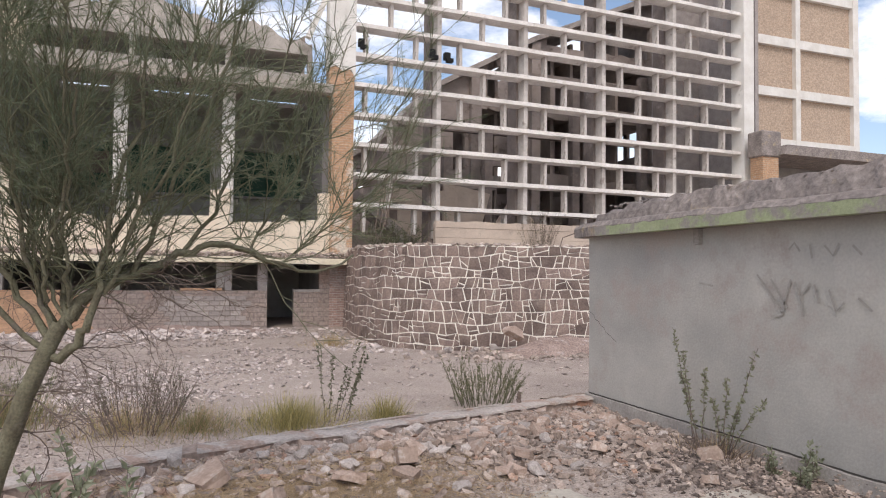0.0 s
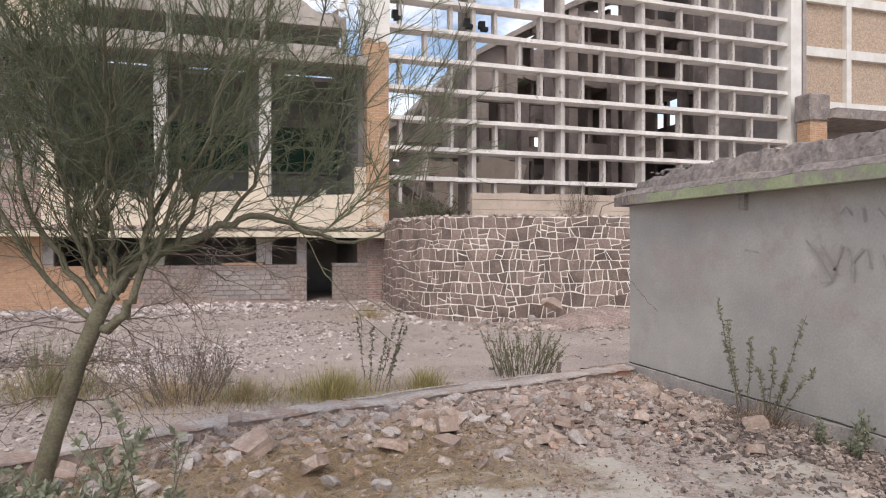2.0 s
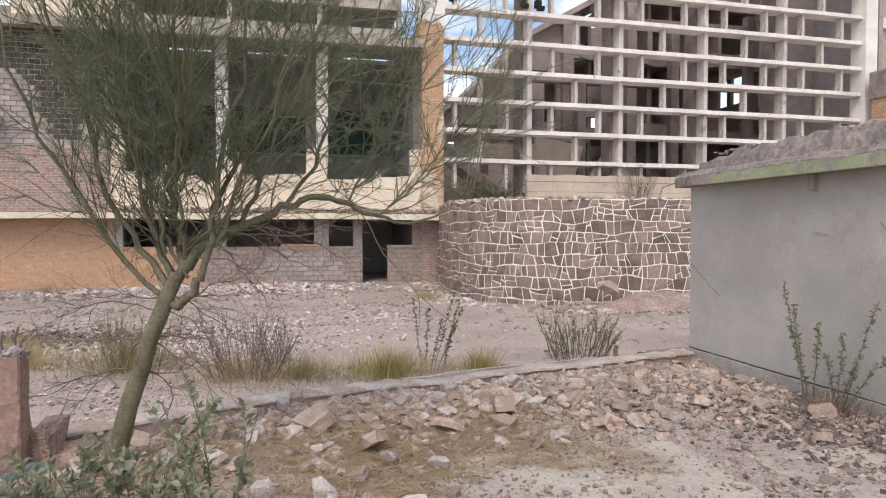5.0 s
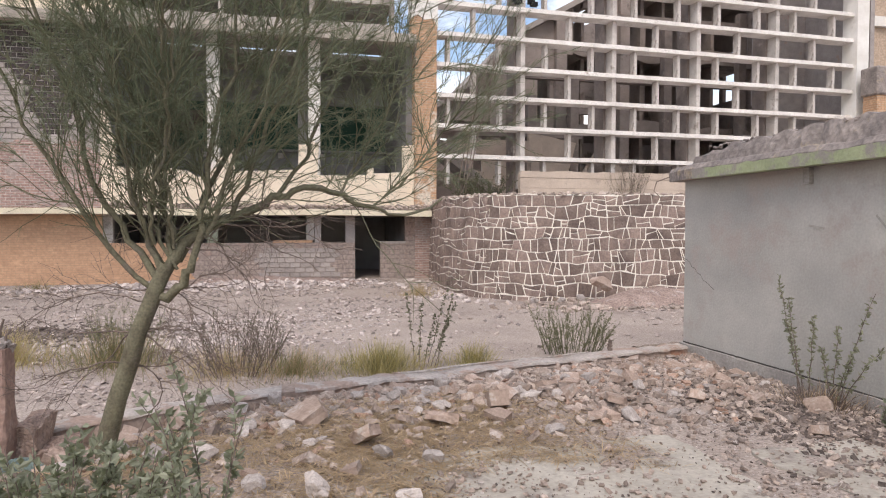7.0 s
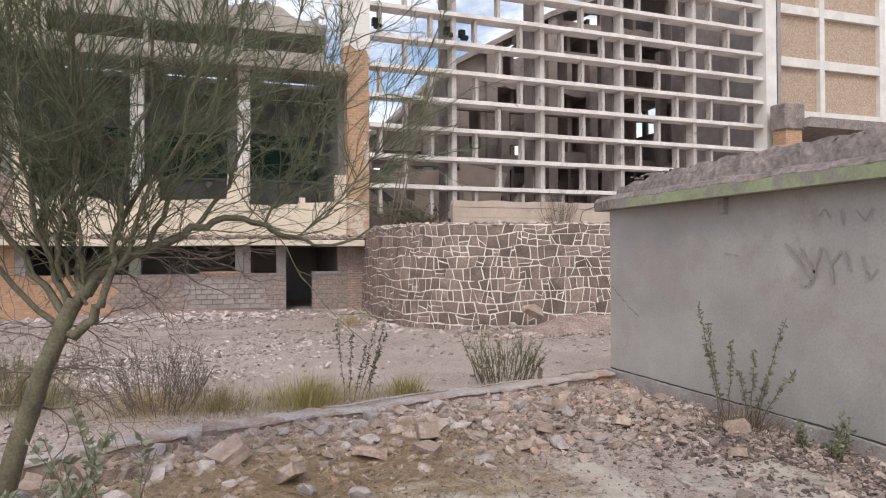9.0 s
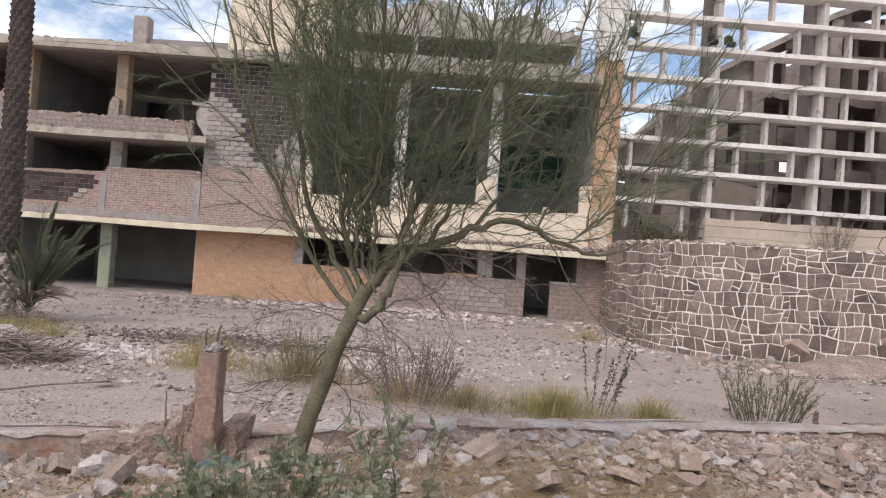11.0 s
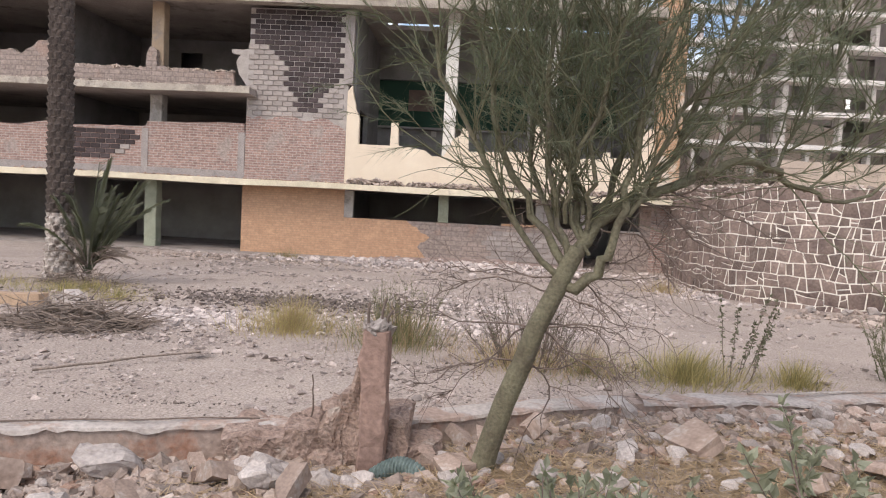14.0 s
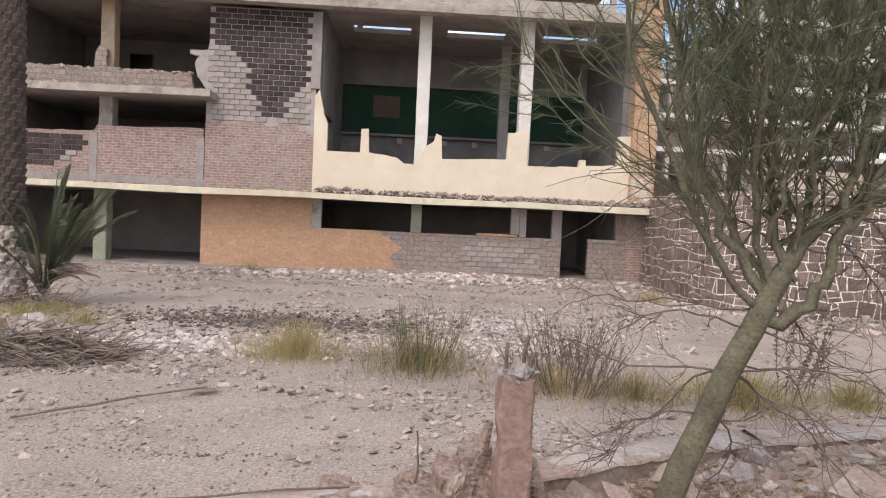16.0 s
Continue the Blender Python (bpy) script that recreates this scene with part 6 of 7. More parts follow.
def rubble():
    rng = random.Random(77)
    count = 0
    while count < 280:
        x = rng.uniform(-4.6, 4.7)
        d = -abs(rng.gauss(0, 0.95)) - 0.34
        y = wall_line(x) + d
        if y < 3.3 or (x > 1.2 and y < 4.5 and rng.random() < 0.9) or (x > 4.5):
            continue
        if (-0.9 > x > -2.0 and y < 4.3) or (-1.0 < x < 1.7 and y < 4.9 and rng.random() < 0.5):
            continue
        big = 0.045 + 0.075 * rng.random() ** 2
        if rng.random() < 0.48:
            chunk(rng.choice(BRICKS), x, y, big * 1.15, rng, LB)
        else:
            chunk(rng.choice(LUMPS), x, y, big, rng, LC)
        count += 1
    for x, y, s, me in ((-3.44, 4.62, 0.18, LUMPS[0]), (-2.52, 4.62, 0.17, LUMPS[1]), (-2.5, 4.38, 0.15, LUMPS[4]), (-3.3, 3.85, 0.11, LUMPS[2]), (-2.26, 4.0, 0.11, LUMPS[3]), (-2.2, 4.55, 0.12, LUMPS[5]),
                        (-0.35, 3.9, 0.095, LUMPS[0]), (0.0, 3.75, 0.10, LUMPS[3]), (-0.25, 3.45, 0.11, LUMPS[5]), (0.45, 4.3, 0.11, LUMPS[2]), (0.75, 4.15, 0.10, LUMPS[6]), (0.5, 3.6, 0.10, LUMPS[1])):
        chunk(me, x, y, s, rng, LC, 0.2)
    for x, y, s, me in ((0.03, 5.25, 0.20, BRICKS[0]), (-2.75, 4.45, 0.17, BRICKS[1]), (-2.3, 4.2, 0.15, BRICKS[2]), (-1.5, 4.75, 0.17, BRICKS[3]), (-3.9, 4.35, 0.16, BRICKS[4]), (0.35, 4.55, 0.15, BRICKS[5]),
                        (1.55, 5.3, 0.15, BRICKS[6]), (1.0, 4.95, 0.17, BRICKS[3]), (2.6, 5.2, 0.13, BRICKS[0]), (3.6, 4.1, 0.11, BRICKS[2]), (4.3, 6.4, 0.17, BRICKS[1]), (4.1, 3.1, 0.14, BRICKS[4])):
        chunk(me, x, y, s, rng, LB, 0.15)


rubble()


def scatter(name, material, count, spot, size, label, category, seed, flat=0.8, lift=None, heap=0.0):
    rng = random.Random(seed)
    s = Soup()
    made = 0
    while made < count:
        p = spot(rng)
        if p is None:
            continue
        r = size[0] + (size[1] - size[0]) * rng.random() ** 3
        z = ground_height(*p) if lift is None else lift
        (s.shard if rng.random() < 0.7 else s.stone)(Vector((p[0], p[1], z + r * 0.25 + (heap * rng.random() ** 2 if heap else 0))), r, flat, rng)
        made += 1
    return tagged(s.ob(name, material), label, category, kind="stuff")


def thin(v, lo, hi, soft, rng):
    """Keeps all in the middle of a stretch, ever fewer towards its ends."""
    return min((v - lo) / soft, (hi - v) / soft) > rng.random()


def near_spot(rng):
    x = rng.uniform(-7.5, 4.85)
    if x < -4.5 and not thin(x, -7.5, 9, 3.0, rng):
        return None
    y = wall_line(x) - abs(rng.gauss(0, 1.1)) - 0.22
    if -1.6 < x < 1.5 and y < 5.0 and rng.random() < 0.72:
        return None
    if y < 0.5 or (x > 1.0 and y < 4.4 and noise.noise((x * 1.1, y * 1.1, 3)) > -0.15 and rng.random() < 0.85):
        return None
    return x, y


def near_wide(rng):
    x, y = rng.uniform(-7.5, 4.8), rng.uniform(-2.0, 6.5)
    if not thin(y, -2.0, 12, 3.5, rng) or not thin(x, -7.5, 9, 2.5, rng):
        return None
    if y > wall_line(x) - 0.2 or noise.noise((x * 1.3, y * 1.3, 9)) < rng.uniform(-0.5, 0.5):
        return None
    return x, y


def hut_foot(rng):
    y = rng.uniform(-1.5, 7.4)
    if not thin(y, -1.5, 12, 3.5, rng):
        return None
    return 4.86 - abs(rng.gauss(0, 0.8)), y


def pad_spot(rng):
    x, y = rng.uniform(-0.3, 4.8), rng.uniform(-2.2, 5.1)
    if not thin(x, -0.3, 8, 0.9, rng) or not thin(y, -2.2, 5.1, 1.3, rng):
        return None
    if noise.noise((x * 1.4, y * 1.4, 31)) + 0.5 * noise.noise((x * 4, y * 4, 3)) < rng.uniform(-0.55, 0.35):
        return None
    return x, y


scatter("rubble_small", M_RUB_MIX, 12000, near_spot, (0.008, 0.050), "small mixed brick and concrete rubble", "rubble", 1)
scatter("rubble_medium", M_RUB_TAN, 2600, near_spot, (0.025, 0.075), "fist-sized tan and grey rubble before the wall", "rubble", 51, 0.75)
scatter("rubble_brick_bits", M_RUB_BRICK, 2200, near_spot, (0.012, 0.06), "small orange brick bits among rubble", "rubble", 2, 0.7)
scatter("gravel", M_RUB_CONC, 6500, near_wide, (0.005, 0.016), "loose grey gravel on the near ground", "gravel", 3)
scatter("gravel_pad", M_RUB_TAN, 8500, pad_spot, (0.004, 0.022), "tan gravel strewn over the worn paving", "gravel", 43, 0.8, 0.417)
scatter("grit_pad", M_RUB_DARK, 1800, pad_spot, (0.003, 0.010), "dark grit strewn over the worn paving", "gravel", 44, 0.8, 0.416)
scatter("hut_rubble", M_RUB_MIX, 1100, hut_foot, (0.012, 0.055), "angular tan rubble heaped against the hut", "rubble", 45, 0.8, None, 0.02)
scatter("gravel_hut", M_RUB_MIX, 6500, hut_foot, (0.006, 0.034), "gravel along the foot of the hut", "gravel", 4)


scatter("gravel_dark", M_RUB_DARK, 19000, hut_foot, (0.005, 0.03), "dark grit along the foot of the hut", "gravel", 41)
scatter("hut_litter", M_RUB_DARK, 15000, lambda rng: (4.76 - abs(rng.gauss(0, 0.5)), rng.gauss(3.9, 1.2)), (0.006, 0.026), "dark leaf litter along the hut plinth", "debris", 46, 0.6)
scatter("grit", M_RUB_DARK, 2200, near_wide, (0.004, 0.013), "dark grit on the near ground", "gravel", 42)


def yard_spot(rng):
    x, y = rng.uniform(-13, 9), rng.uniform(6.5, 23)
    if y < wall_line(x) + 0.3 or (x > 4.2 and y > 16.2) or (x > 0.6 + 0.4 * math.sin(y) and 9.3 < y < 13.8 and rng.random() < 0.85):
        return None
    if noise.noise((x * 0.35, y * 0.9, 1)) + 0.5 * noise.noise((x * 1.4, y * 1.9, 4)) < rng.uniform(-0.15, 0.5):
        return None
    return x, y


def blob(cx, cy, rx, ry):
    def f(rng):
        a, r = rng.uniform(0, 6.28), abs(rng.gauss(0, 0.5))
        x, y = cx + rx * r * math.cos(a), cy + ry * r * math.sin(a)
        if y > FY - 0.1 or (x > 4.6 and y > wall_y(x) - 0.05):
            return None
        return x, y
    return f


def wall_y(x):
    return 23.4 if x < 4.5 else 16.2 - 0.17 * (x - 6.3) if x > 6.0 else 17.0


scatter("yard_stones", M_RUB_YARD, 12000, yard_spot, (0.010, 0.06), "scattered pale stones across the dusty yard", "debris", 5, 0.6)
scatter("yard_bits", M_RUB_DARK, 700, yard_spot, (0.010, 0.03), "dark crumbs of debris across the yard", "debris", 6, 0.6)
scatter("debris_facade", M_RUB_PALE, 3200, blob(-1.6, 21.9, 6.0, 1.5), (0.03, 0.13), "pale plaster rubble heaped along the facade", "debris", 7, 0.7)
scatter("debris_facade_left", M_RUB_MIX, 900, blob(-8.5, 20.9, 5.0, 1.2), (0.02, 0.08), "pinkish debris before the open ground floor", "debris", 8, 0.6)
scatter("debris_dark", M_RUB_DARK, 5200, blob(-4.6, 13.0, 3.8, 1.5), (0.010, 0.05), "dark leaf litter and charred debris in the yard", "debris", 9, 0.5)
scatter("debris_pale", M_RUB_PALE, 2200, blob(-5.2, 10.9, 2.2, 1.0), (0.015, 0.085), "pale rubble beside a heap of palm branches", "debris", 10, 0.6)
scatter("debris_middle", M_RUB_PALE, 1200, blob(-1.3, 11.5, 2.4, 0.8), (0.015, 0.07), "pale rubble around grass in the yard", "debris", 101, 0.6)
scatter("debris_grass", M_RUB_PALE, 2600, blob(-1.0, 13.6, 4.5, 2.6), (0.010, 0.05), "fine pale rubble strewn over the yard", "debris", 103, 0.6)
scatter("debris_left", M_RUB_PALE, 1300, blob(-9.8, 9.9, 2.6, 0.5), (0.015, 0.06), "pale rubble by a fallen beam", "debris", 102, 0.6)
scatter("debris_stone_wall", M_RUB_MIX, 2600, blob(8.6, 15.0, 3.2, 0.9), (0.03, 0.12), "reddish rubble heap at the stone wall foot", "debris", 11, 0.7)
scatter("debris_stone_left", M_RUB_PALE, 900, blob(4.3, 18.3, 1.2, 2.2), (0.02, 0.09), "pale debris beside the curved wall", "debris", 12, 0.6)


def mound(name, cx, cy, rx, ry, h, material, label, base=None):
    bm = bmesh.new()
    rings, n = 9, 40
    vs = []
    for i in range(rings + 1):
        k = i / rings
        row = []
        for j in range(n):
            a = 2 * math.pi * j / n
            wob = 1 + 0.18 * noise.noise((math.cos(a) * 1.5, math.sin(a) * 1.5, cx))
            x, y = cx + rx * k * wob * math.cos(a), cy + ry * k * wob * math.sin(a)
            g = ground_height(x, y) if base is None else base
            z = g - 0.03 + h * (1 - k * k) ** 1.3 + (1 - k) * 0.12 * h * 6 * noise.noise((x * 2.2, y * 2.2, 6)) * 0.3
            row.append(bm.verts.new((x, y, z)))
        vs.append(row)
    for a, b in zip(vs, vs[1:]):
        for j in range(n):
            bm.faces.new((a[j], a[(j + 1) % n], b[(j + 1) % n], b[j]))
    return tagged(part(name, bm, material, smooth=True), label, "mound", kind="stuff")


M_MOUND = surface("rubble_earth", (0.38, 0.29, 0.25), (0.26, 0.19, 0.165), 3.0, fine=24, grain=0.4, bump=1.0, stain=(0.42, 0.36, 0.33), stain_scale=4.0)
mound("rubble_mound", 9.0, 15.1, 2.4, 0.9, 0.42, M_MOUND, "reddish rubble mound at the stone wall")
mound("plaster_mound", -1.0, 22.6, 4.5, 1.3, 0.22, M_MOUND, "low heap of plaster rubble at the facade")
rng_s = random.Random(9)
slab_piece = chunk(BRICKS[2], 7.45, 15.35, 0.36, rng_s, "leaning brown concrete slab piece on the rubble mound", 0.1, 0.3, (1.0, 0.4, 0.3))
for x, y, s in ((7.0, 15.5, 0.20), (6.5, 15.6, 0.16), (8.4, 15.3, 0.2), (5.9, 15.9, 0.14), (9.3, 14.6, 0.18)):
    chunk(LUMPS[int(x * 3) % 7], x, y, s, rng_s, "dark lump of rubble by the stone wall")


def near_yard(rng):
    x, y = rng.uniform(-9, 5), rng.uniform(5.2, 11)
    if x > 0.5 and y > 9.2 and rng.random() < 0.75:
        return None
    if y < wall_line(x) + 0.25 or noise.noise((x * 0.5, y * 1.3, 21)) + 0.4 * noise.noise((x * 2, y * 3, 2)) < rng.uniform(-0.3, 0.35):
        return None
    return x, y


scatter("yard_gravel", M_RUB_YARD, 11000, near_yard, (0.005, 0.022), "fine pinkish gravel strewn on the yard", "gravel", 19, 0.6)
scatter("yard_crumbs", M_RUB_DARK, 500, near_yard, (0.005, 0.014), "dark crumbs strewn on the near yard", "debris", 20, 0.6)
scatter("wall_foot_debris", M_RUB_DARK, 140, blob(-4.0, 6.75, 1.6, 0.3), (0.005, 0.016), "dark leaf litter behind the low wall", "debris", 21, 0.5)
scatter("roof_crumbs", M_ROOFCONC, 260, lambda rng: (HX + rng.uniform(-0.03, 0.25), rng.uniform(1.0, 7.3)), (0.012, 0.038), "broken concrete crumbs on the hut roof", "debris", 22, 0.7, 2.87)


# rubble lying on the slabs
def on_slab(x0, x1, y0, y1):
    def f(rng):
        x = rng.uniform(x0, x1)
        if noise.noise((x * 1.2, 0, 8)) < rng.uniform(-0.6, 0.5):
            return None
        return x, y0 + (y1 - y0) * rng.random() ** 0.8
    return f


scatter("slab_rubble", M_RUB_MIX, 2600, on_slab(-5.6, 4.9, 22.68, 23.34), (0.03, 0.10), "crumbled plaster lying on the slab edge", "debris", 13, 0.8, 2.47, 0.13)
scatter("slab_rubble_brick", M_RUB_BRICK, 350, on_slab(-18, -5.6, 22.7, 23.35), (0.02, 0.06), "brick crumbs lying on the slab edge", "debris", 14, 0.7, 2.46)
scatter("balcony_rubble", M_RUB_MIX, 900, on_slab(-20, -9.2, 22.7, 23.35), (0.02, 0.08), "broken bricks lying on the balcony slab", "debris", 15, 0.7, 5.39)
scatter("parapet_rubble", M_RUB_MIX, 500, on_slab(-15.4, -9.7, 23.42, 23.58), (0.03, 0.09), "loose broken brick on the parapet", "debris", 16, 0.8, 5.98)
scatter("roof_rubble", M_RUB_DARK, 500, on_slab(-22, 4.1, 22.66, 23.3), (0.02, 0.07), "dark crumbs along the roof edge", "debris", 17, 0.7, 8.41)
scatter("stone_wall_top_rubble", M_RUB_MIX, 500, lambda rng: (lambda s: (lambda p: (p.x, p.y))(on_wall(s, 0, -0.2 + rng.uniform(-0.12, 0.1))))(rng.uniform(0.3, 11.5)), (0.03, 0.09),
        "loose stones along the wall top", "debris", 18, 0.7, 2.74)

# ---- straw on the near ground ----
def straw():
    rng = random.Random(3)
    s = Soup()
    made = 0
    while made < 30000:
        x, y = rng.uniform(-3.2, 2.3), rng.uniform(1.2, 5.9)
        if not thin(x, -3.2, 2.3, 1.1, rng) or not thin(y, 1.2, 9, 1.3, rng):
            continue
        if y > wall_line(x) - 0.3 or noise.noise((x * 0.9, y * 0.9, 12)) < rng.uniform(-0.9, 0.3) or (x > 0.5 + 0.5 * noise.noise((x * 2, y * 2, 5)) + 0.3 * rng.random() and y < 3.9 + 0.4 * noise.noise((x * 2, y * 2, 6))):
            continue
        a = rng.uniform(0, 6.28)
        d = Vector((math.cos(a), math.sin(a), rng.uniform(-0.05, 0.3))).normalized()
        s.blade(Vector((x, y, ground_height(x, y) + rng.uniform(0.006, 0.035))), d, d.cross(Vector((0, 0, 1))).normalized(), rng.uniform(0.08, 0.24), 0.003, 0.03)
        made += 1
    return tagged(s.ob("dry_straw", M_STRAW), "matted orange-brown dry straw on the ground", "straw", kind="stuff")


straw()

# ---- concrete pad ----
M_PAD = surface("worn_concrete_pad", (0.50, 0.46, 0.40), (0.38, 0.345, 0.295), 1.6, fine=35, grain=0.16, bump=0.4, stain=(0.27, 0.235, 0.21), stain_scale=1.8, stain_amount=0.55)


def pad(x0, x1, y0, y1, seed, z):
    rng = random.Random(seed)
    out = []
    for (xa, ya), (xb, yb) in zip(((x0, y0), (x1, y0), (x1, y1), (x0, y1)), ((x1, y0), (x1, y1), (x0, y1), (x0, y0))):
        n = max(4, int(math.hypot(xb - xa, yb - ya) / 0.15))
        for i in range(n):
            k = i / n
            out.append((xa + (xb - xa) * k + 0.16 * noise.noise(((xa + (xb - xa) * k) * 1.6, (ya + (yb - ya) * k) * 1.6, seed)) + rng.uniform(-0.04, 0.04), ya + (yb - ya) * k + 0.16 * noise.noise(((xa + (xb - xa) * k) * 1.6, (ya + (yb - ya) * k) * 1.6, seed + 7)) + rng.uniform(-0.04, 0.04)))
    bm = bmesh.new()
    a, b = [bm.verts.new((x, y, z)) for x, y in out], [bm.verts.new((x, y, z - 0.12)) for x, y in out]
    bm.faces.new(a)
    for i in range(len(a)):
        bm.faces.new((a[i], b[i], b[(i + 1) % len(b)], a[(i + 1) % len(a)]))
    return tagged(part("concrete_pad", bm, M_PAD), "worn cracked concrete paving pad in the near ground", "paving", kind="structure")


pad(0.25, 2.5, -1.2, 4.3, 1, 0.411)
pad(2.9, 3.8, 2.3, 3.9, 2, 0.412)


# ---- post stub on the low wall ----
M_POST = surface("red_brown_render", (0.36, 0.245, 0.205), (0.26, 0.175, 0.145), 4.0, fine=30, grain=0.25, bump=0.6, stain=(0.42, 0.36, 0.32), stain_scale=3.0, stain_amount=0.60)


M_CRUMBLE = surface("crumbling_red_brick", (0.40, 0.30, 0.25), (0.28, 0.20, 0.165), 9.0, fine=40, grain=0.4, bump=1.2, stain=(0.43, 0.36, 0.31), stain_scale=6.0, stain_amount=0.56)


def post_stub():
    th = empty("post_stub", -2.02, 4.95, 0.1, "broken red-brown concrete post stub with rusty rods", "post")
    bm = bmesh.new()
    box(bm, -2.105, -1.945, 4.87, 5.04, 0.05, 1.12)
    bmesh.ops.subdivide_edges(bm, edges=[e for e in bm.edges if abs(e.verts[0].co.z - e.verts[1].co.z) > 0.5], cuts=12)
    for v in bm.verts:
        n3 = noise.noise_vector(v.co * 6)
        v.co += Vector((n3.x, n3.y, 0.3 * n3.z)) * 0.02
    bmesh.ops.bevel(bm, geom=[e for e in bm.edges if abs(e.verts[0].co.z - e.verts[1].co.z) > 0.03], offset=0.012, segments=1, affect="EDGES")
    local(part("shaft", bm, M_POST), th)
    bm = bmesh.new()
    bmesh.ops.create_icosphere(bm, subdivisions=3, radius=0.075, matrix=Matrix.Translation((-2.02, 4.95, 1.12)))
    for v in bm.verts:
        v.co.z = 1.13 + (v.co.z - 1.13) * 0.75
        v.co += noise.noise_vector(v.co * 13) * 0.06 + noise.noise_vector(v.co * 31) * 0.03
    local(part("broken_top", bm, M_RUB_CONC, label="crumbled grey concrete top"), th)
    for dx, h in ((-0.055, 0.16), (0.05, 0.12), (0.02, 0.19)):
        s = Soup()
        s.tube([Vector((-2.02 + dx, 4.95, 1.08)), Vector((-2.02 + dx * 1.1, 4.94, 1.13 + h * 0.6)), Vector((-2.02 + dx * 1.3 + 0.015, 4.95, 1.12 + h))], 0.009, 0.008, 6)
        local(s.ob("rod", M_DEADTWIG), th)
    rng = random.Random(6)
    bm = bmesh.new()
    for x0, x1, z1 in ((-2.95, -2.55, 0.42), (-2.56, -2.33, 0.49), (-2.36, -2.22, 0.60), (-2.25, -2.10, 0.70), (-1.97, -1.84, 0.56), (-1.86, -1.66, 0.40)):
        lo = len(bm.verts)
        box(bm, x0, x1, 5.0 + rng.uniform(0, 0.03), 5.42, 0.05, z1)
    bmesh.ops.subdivide_edges(bm, edges=list(bm.edges), cuts=6, use_grid_fill=True)
    for v in bm.verts:
        v.co += noise.noise_vector(v.co * 6) * 0.05 + noise.noise_vector(v.co * 19) * 0.025
    local(part("brick_stump", bm, M_CRUMBLE, label="crumbling red brick remains"), th)
    s = Soup()
    s.tube([Vector((-2.20, 5.08, 0.5)), Vector((-2.16, 5.06, 0.72)), Vector((-2.13, 5.04, 0.88))], 0.045, 0.02, 7)
    local(s.ob("broken_rib", M_CRUMBLE), th)
    th.location += Vector((0.04, -0.09, 0))
    return th


post_stub()

# ---- loose things in the yard ----
M_ROPE = surface("striped_hose", (0.24, 0.30, 0.28), (0.16, 0.21, 0.20), 20.0, grain=0.2, random=0.3)


def ribbed_hose():
    bm = bmesh.new()
    n, sides = 80, 12
    rows = []
    for i in range(n + 1):
        k = i / n
        r = 0.052 * (1 + 0.16 * math.sin(k * 2 * math.pi * 16))
        c = Vector((-1.96 + 0.3 * k, 4.6 + 0.08 * math.sin(k * 2.5), 0.345 + 0.05 * math.sin(k * 3.1)))
        rows.append([bm.verts.new(c + Vector((0.25 * r * math.cos(a), r * math.cos(a), r * math.sin(a)))) for a in [2 * math.pi * j / sides for j in range(sides)]])
    for a, b in zip(rows, rows[1:]):
        for j in range(sides):
            bm.faces.new((a[j], a[(j + 1) % sides], b[(j + 1) % sides], b[j]))
    return tagged(part("ribbed_hose", bm, M_ROPE), "crushed piece of grey-green ribbed hose in rubble", "hose")


ribbed_hose()
M_LOG = surface("orange_beam", (0.50, 0.36, 0.25), (0.38, 0.27, 0.19), 3.0, grain=0.2)
bm = bmesh.new()
box(bm, -14.0, -8.0, 10.95, 11.2, 0.0, 0.2)
bmesh.ops.subdivide_edges(bm, edges=[e for e in bm.edges if abs(e.verts[0].co.x - e.verts[1].co.x) > 1], cuts=24)
for v in bm.verts:
    v.co += noise.noise_vector(v.co * 1.7) * 0.035
    v.co.y += 0.09 * (v.co.x + 8.0)
tagged(part("kerb_beam", bm, M_LOG), "pale orange plastered kerb beam in the yard", "beam")
chunk(LUMPS[1], -7.75, 11.35, 0.27, rng_s, "pale upright lump of concrete at the kerb beam", 0.1)


def stick(name, a, b, r, label, mat, seed):
    rng = random.Random(seed)
    s = Soup()
    A, B = Vector(a), Vector(b)
    pts = [A.lerp(B, i / 8) + rand_dir(rng) * 0.012 for i in range(9)]
    s.tube(pts, r, r * 0.7, 6)
    return tagged(s.ob(name, mat), label, "branch")


stick("dry_frond_stalk", (-5.75, 7.45, 0.03), (-4.45, 8.4, 0.10), 0.015, "dry palm frond stalk lying on the yard", M_DRYFROND, 1)
s_tip = Soup()
for i in range(70):
    r_ = random.Random(i)
    s_tip.blade(Vector((-4.55 + r_.uniform(-0.08, 0.1), 8.33 + r_.uniform(-0.05, 0.07), 0.08)), Vector((0.7 + r_.uniform(-0.4, 0.4), 0.6 + r_.uniform(-0.4, 0.4), r_.uniform(-0.1, 0.3))).normalized(), Vector((0.5, -0.5, 0.2)).normalized(), 0.22, 0.005)
s_tip.ob("frayed_end", M_DRYFROND).parent = bpy.data.objects["dry_frond_stalk"]
stick("log", (4.0, 7.50, 0.40), (4.78, 7.72, 0.40), 0.045, "brown weathered log lying by the low wall", M_DRYFROND, 2)
stick("pole", (0.9, wall_line(0.9) + 0.02, 0.437), (3.3, wall_line(3.3) + 0.02, 0.437), 0.013, "thin pale pole lying on the low wall", M_LOWTOP, 3)


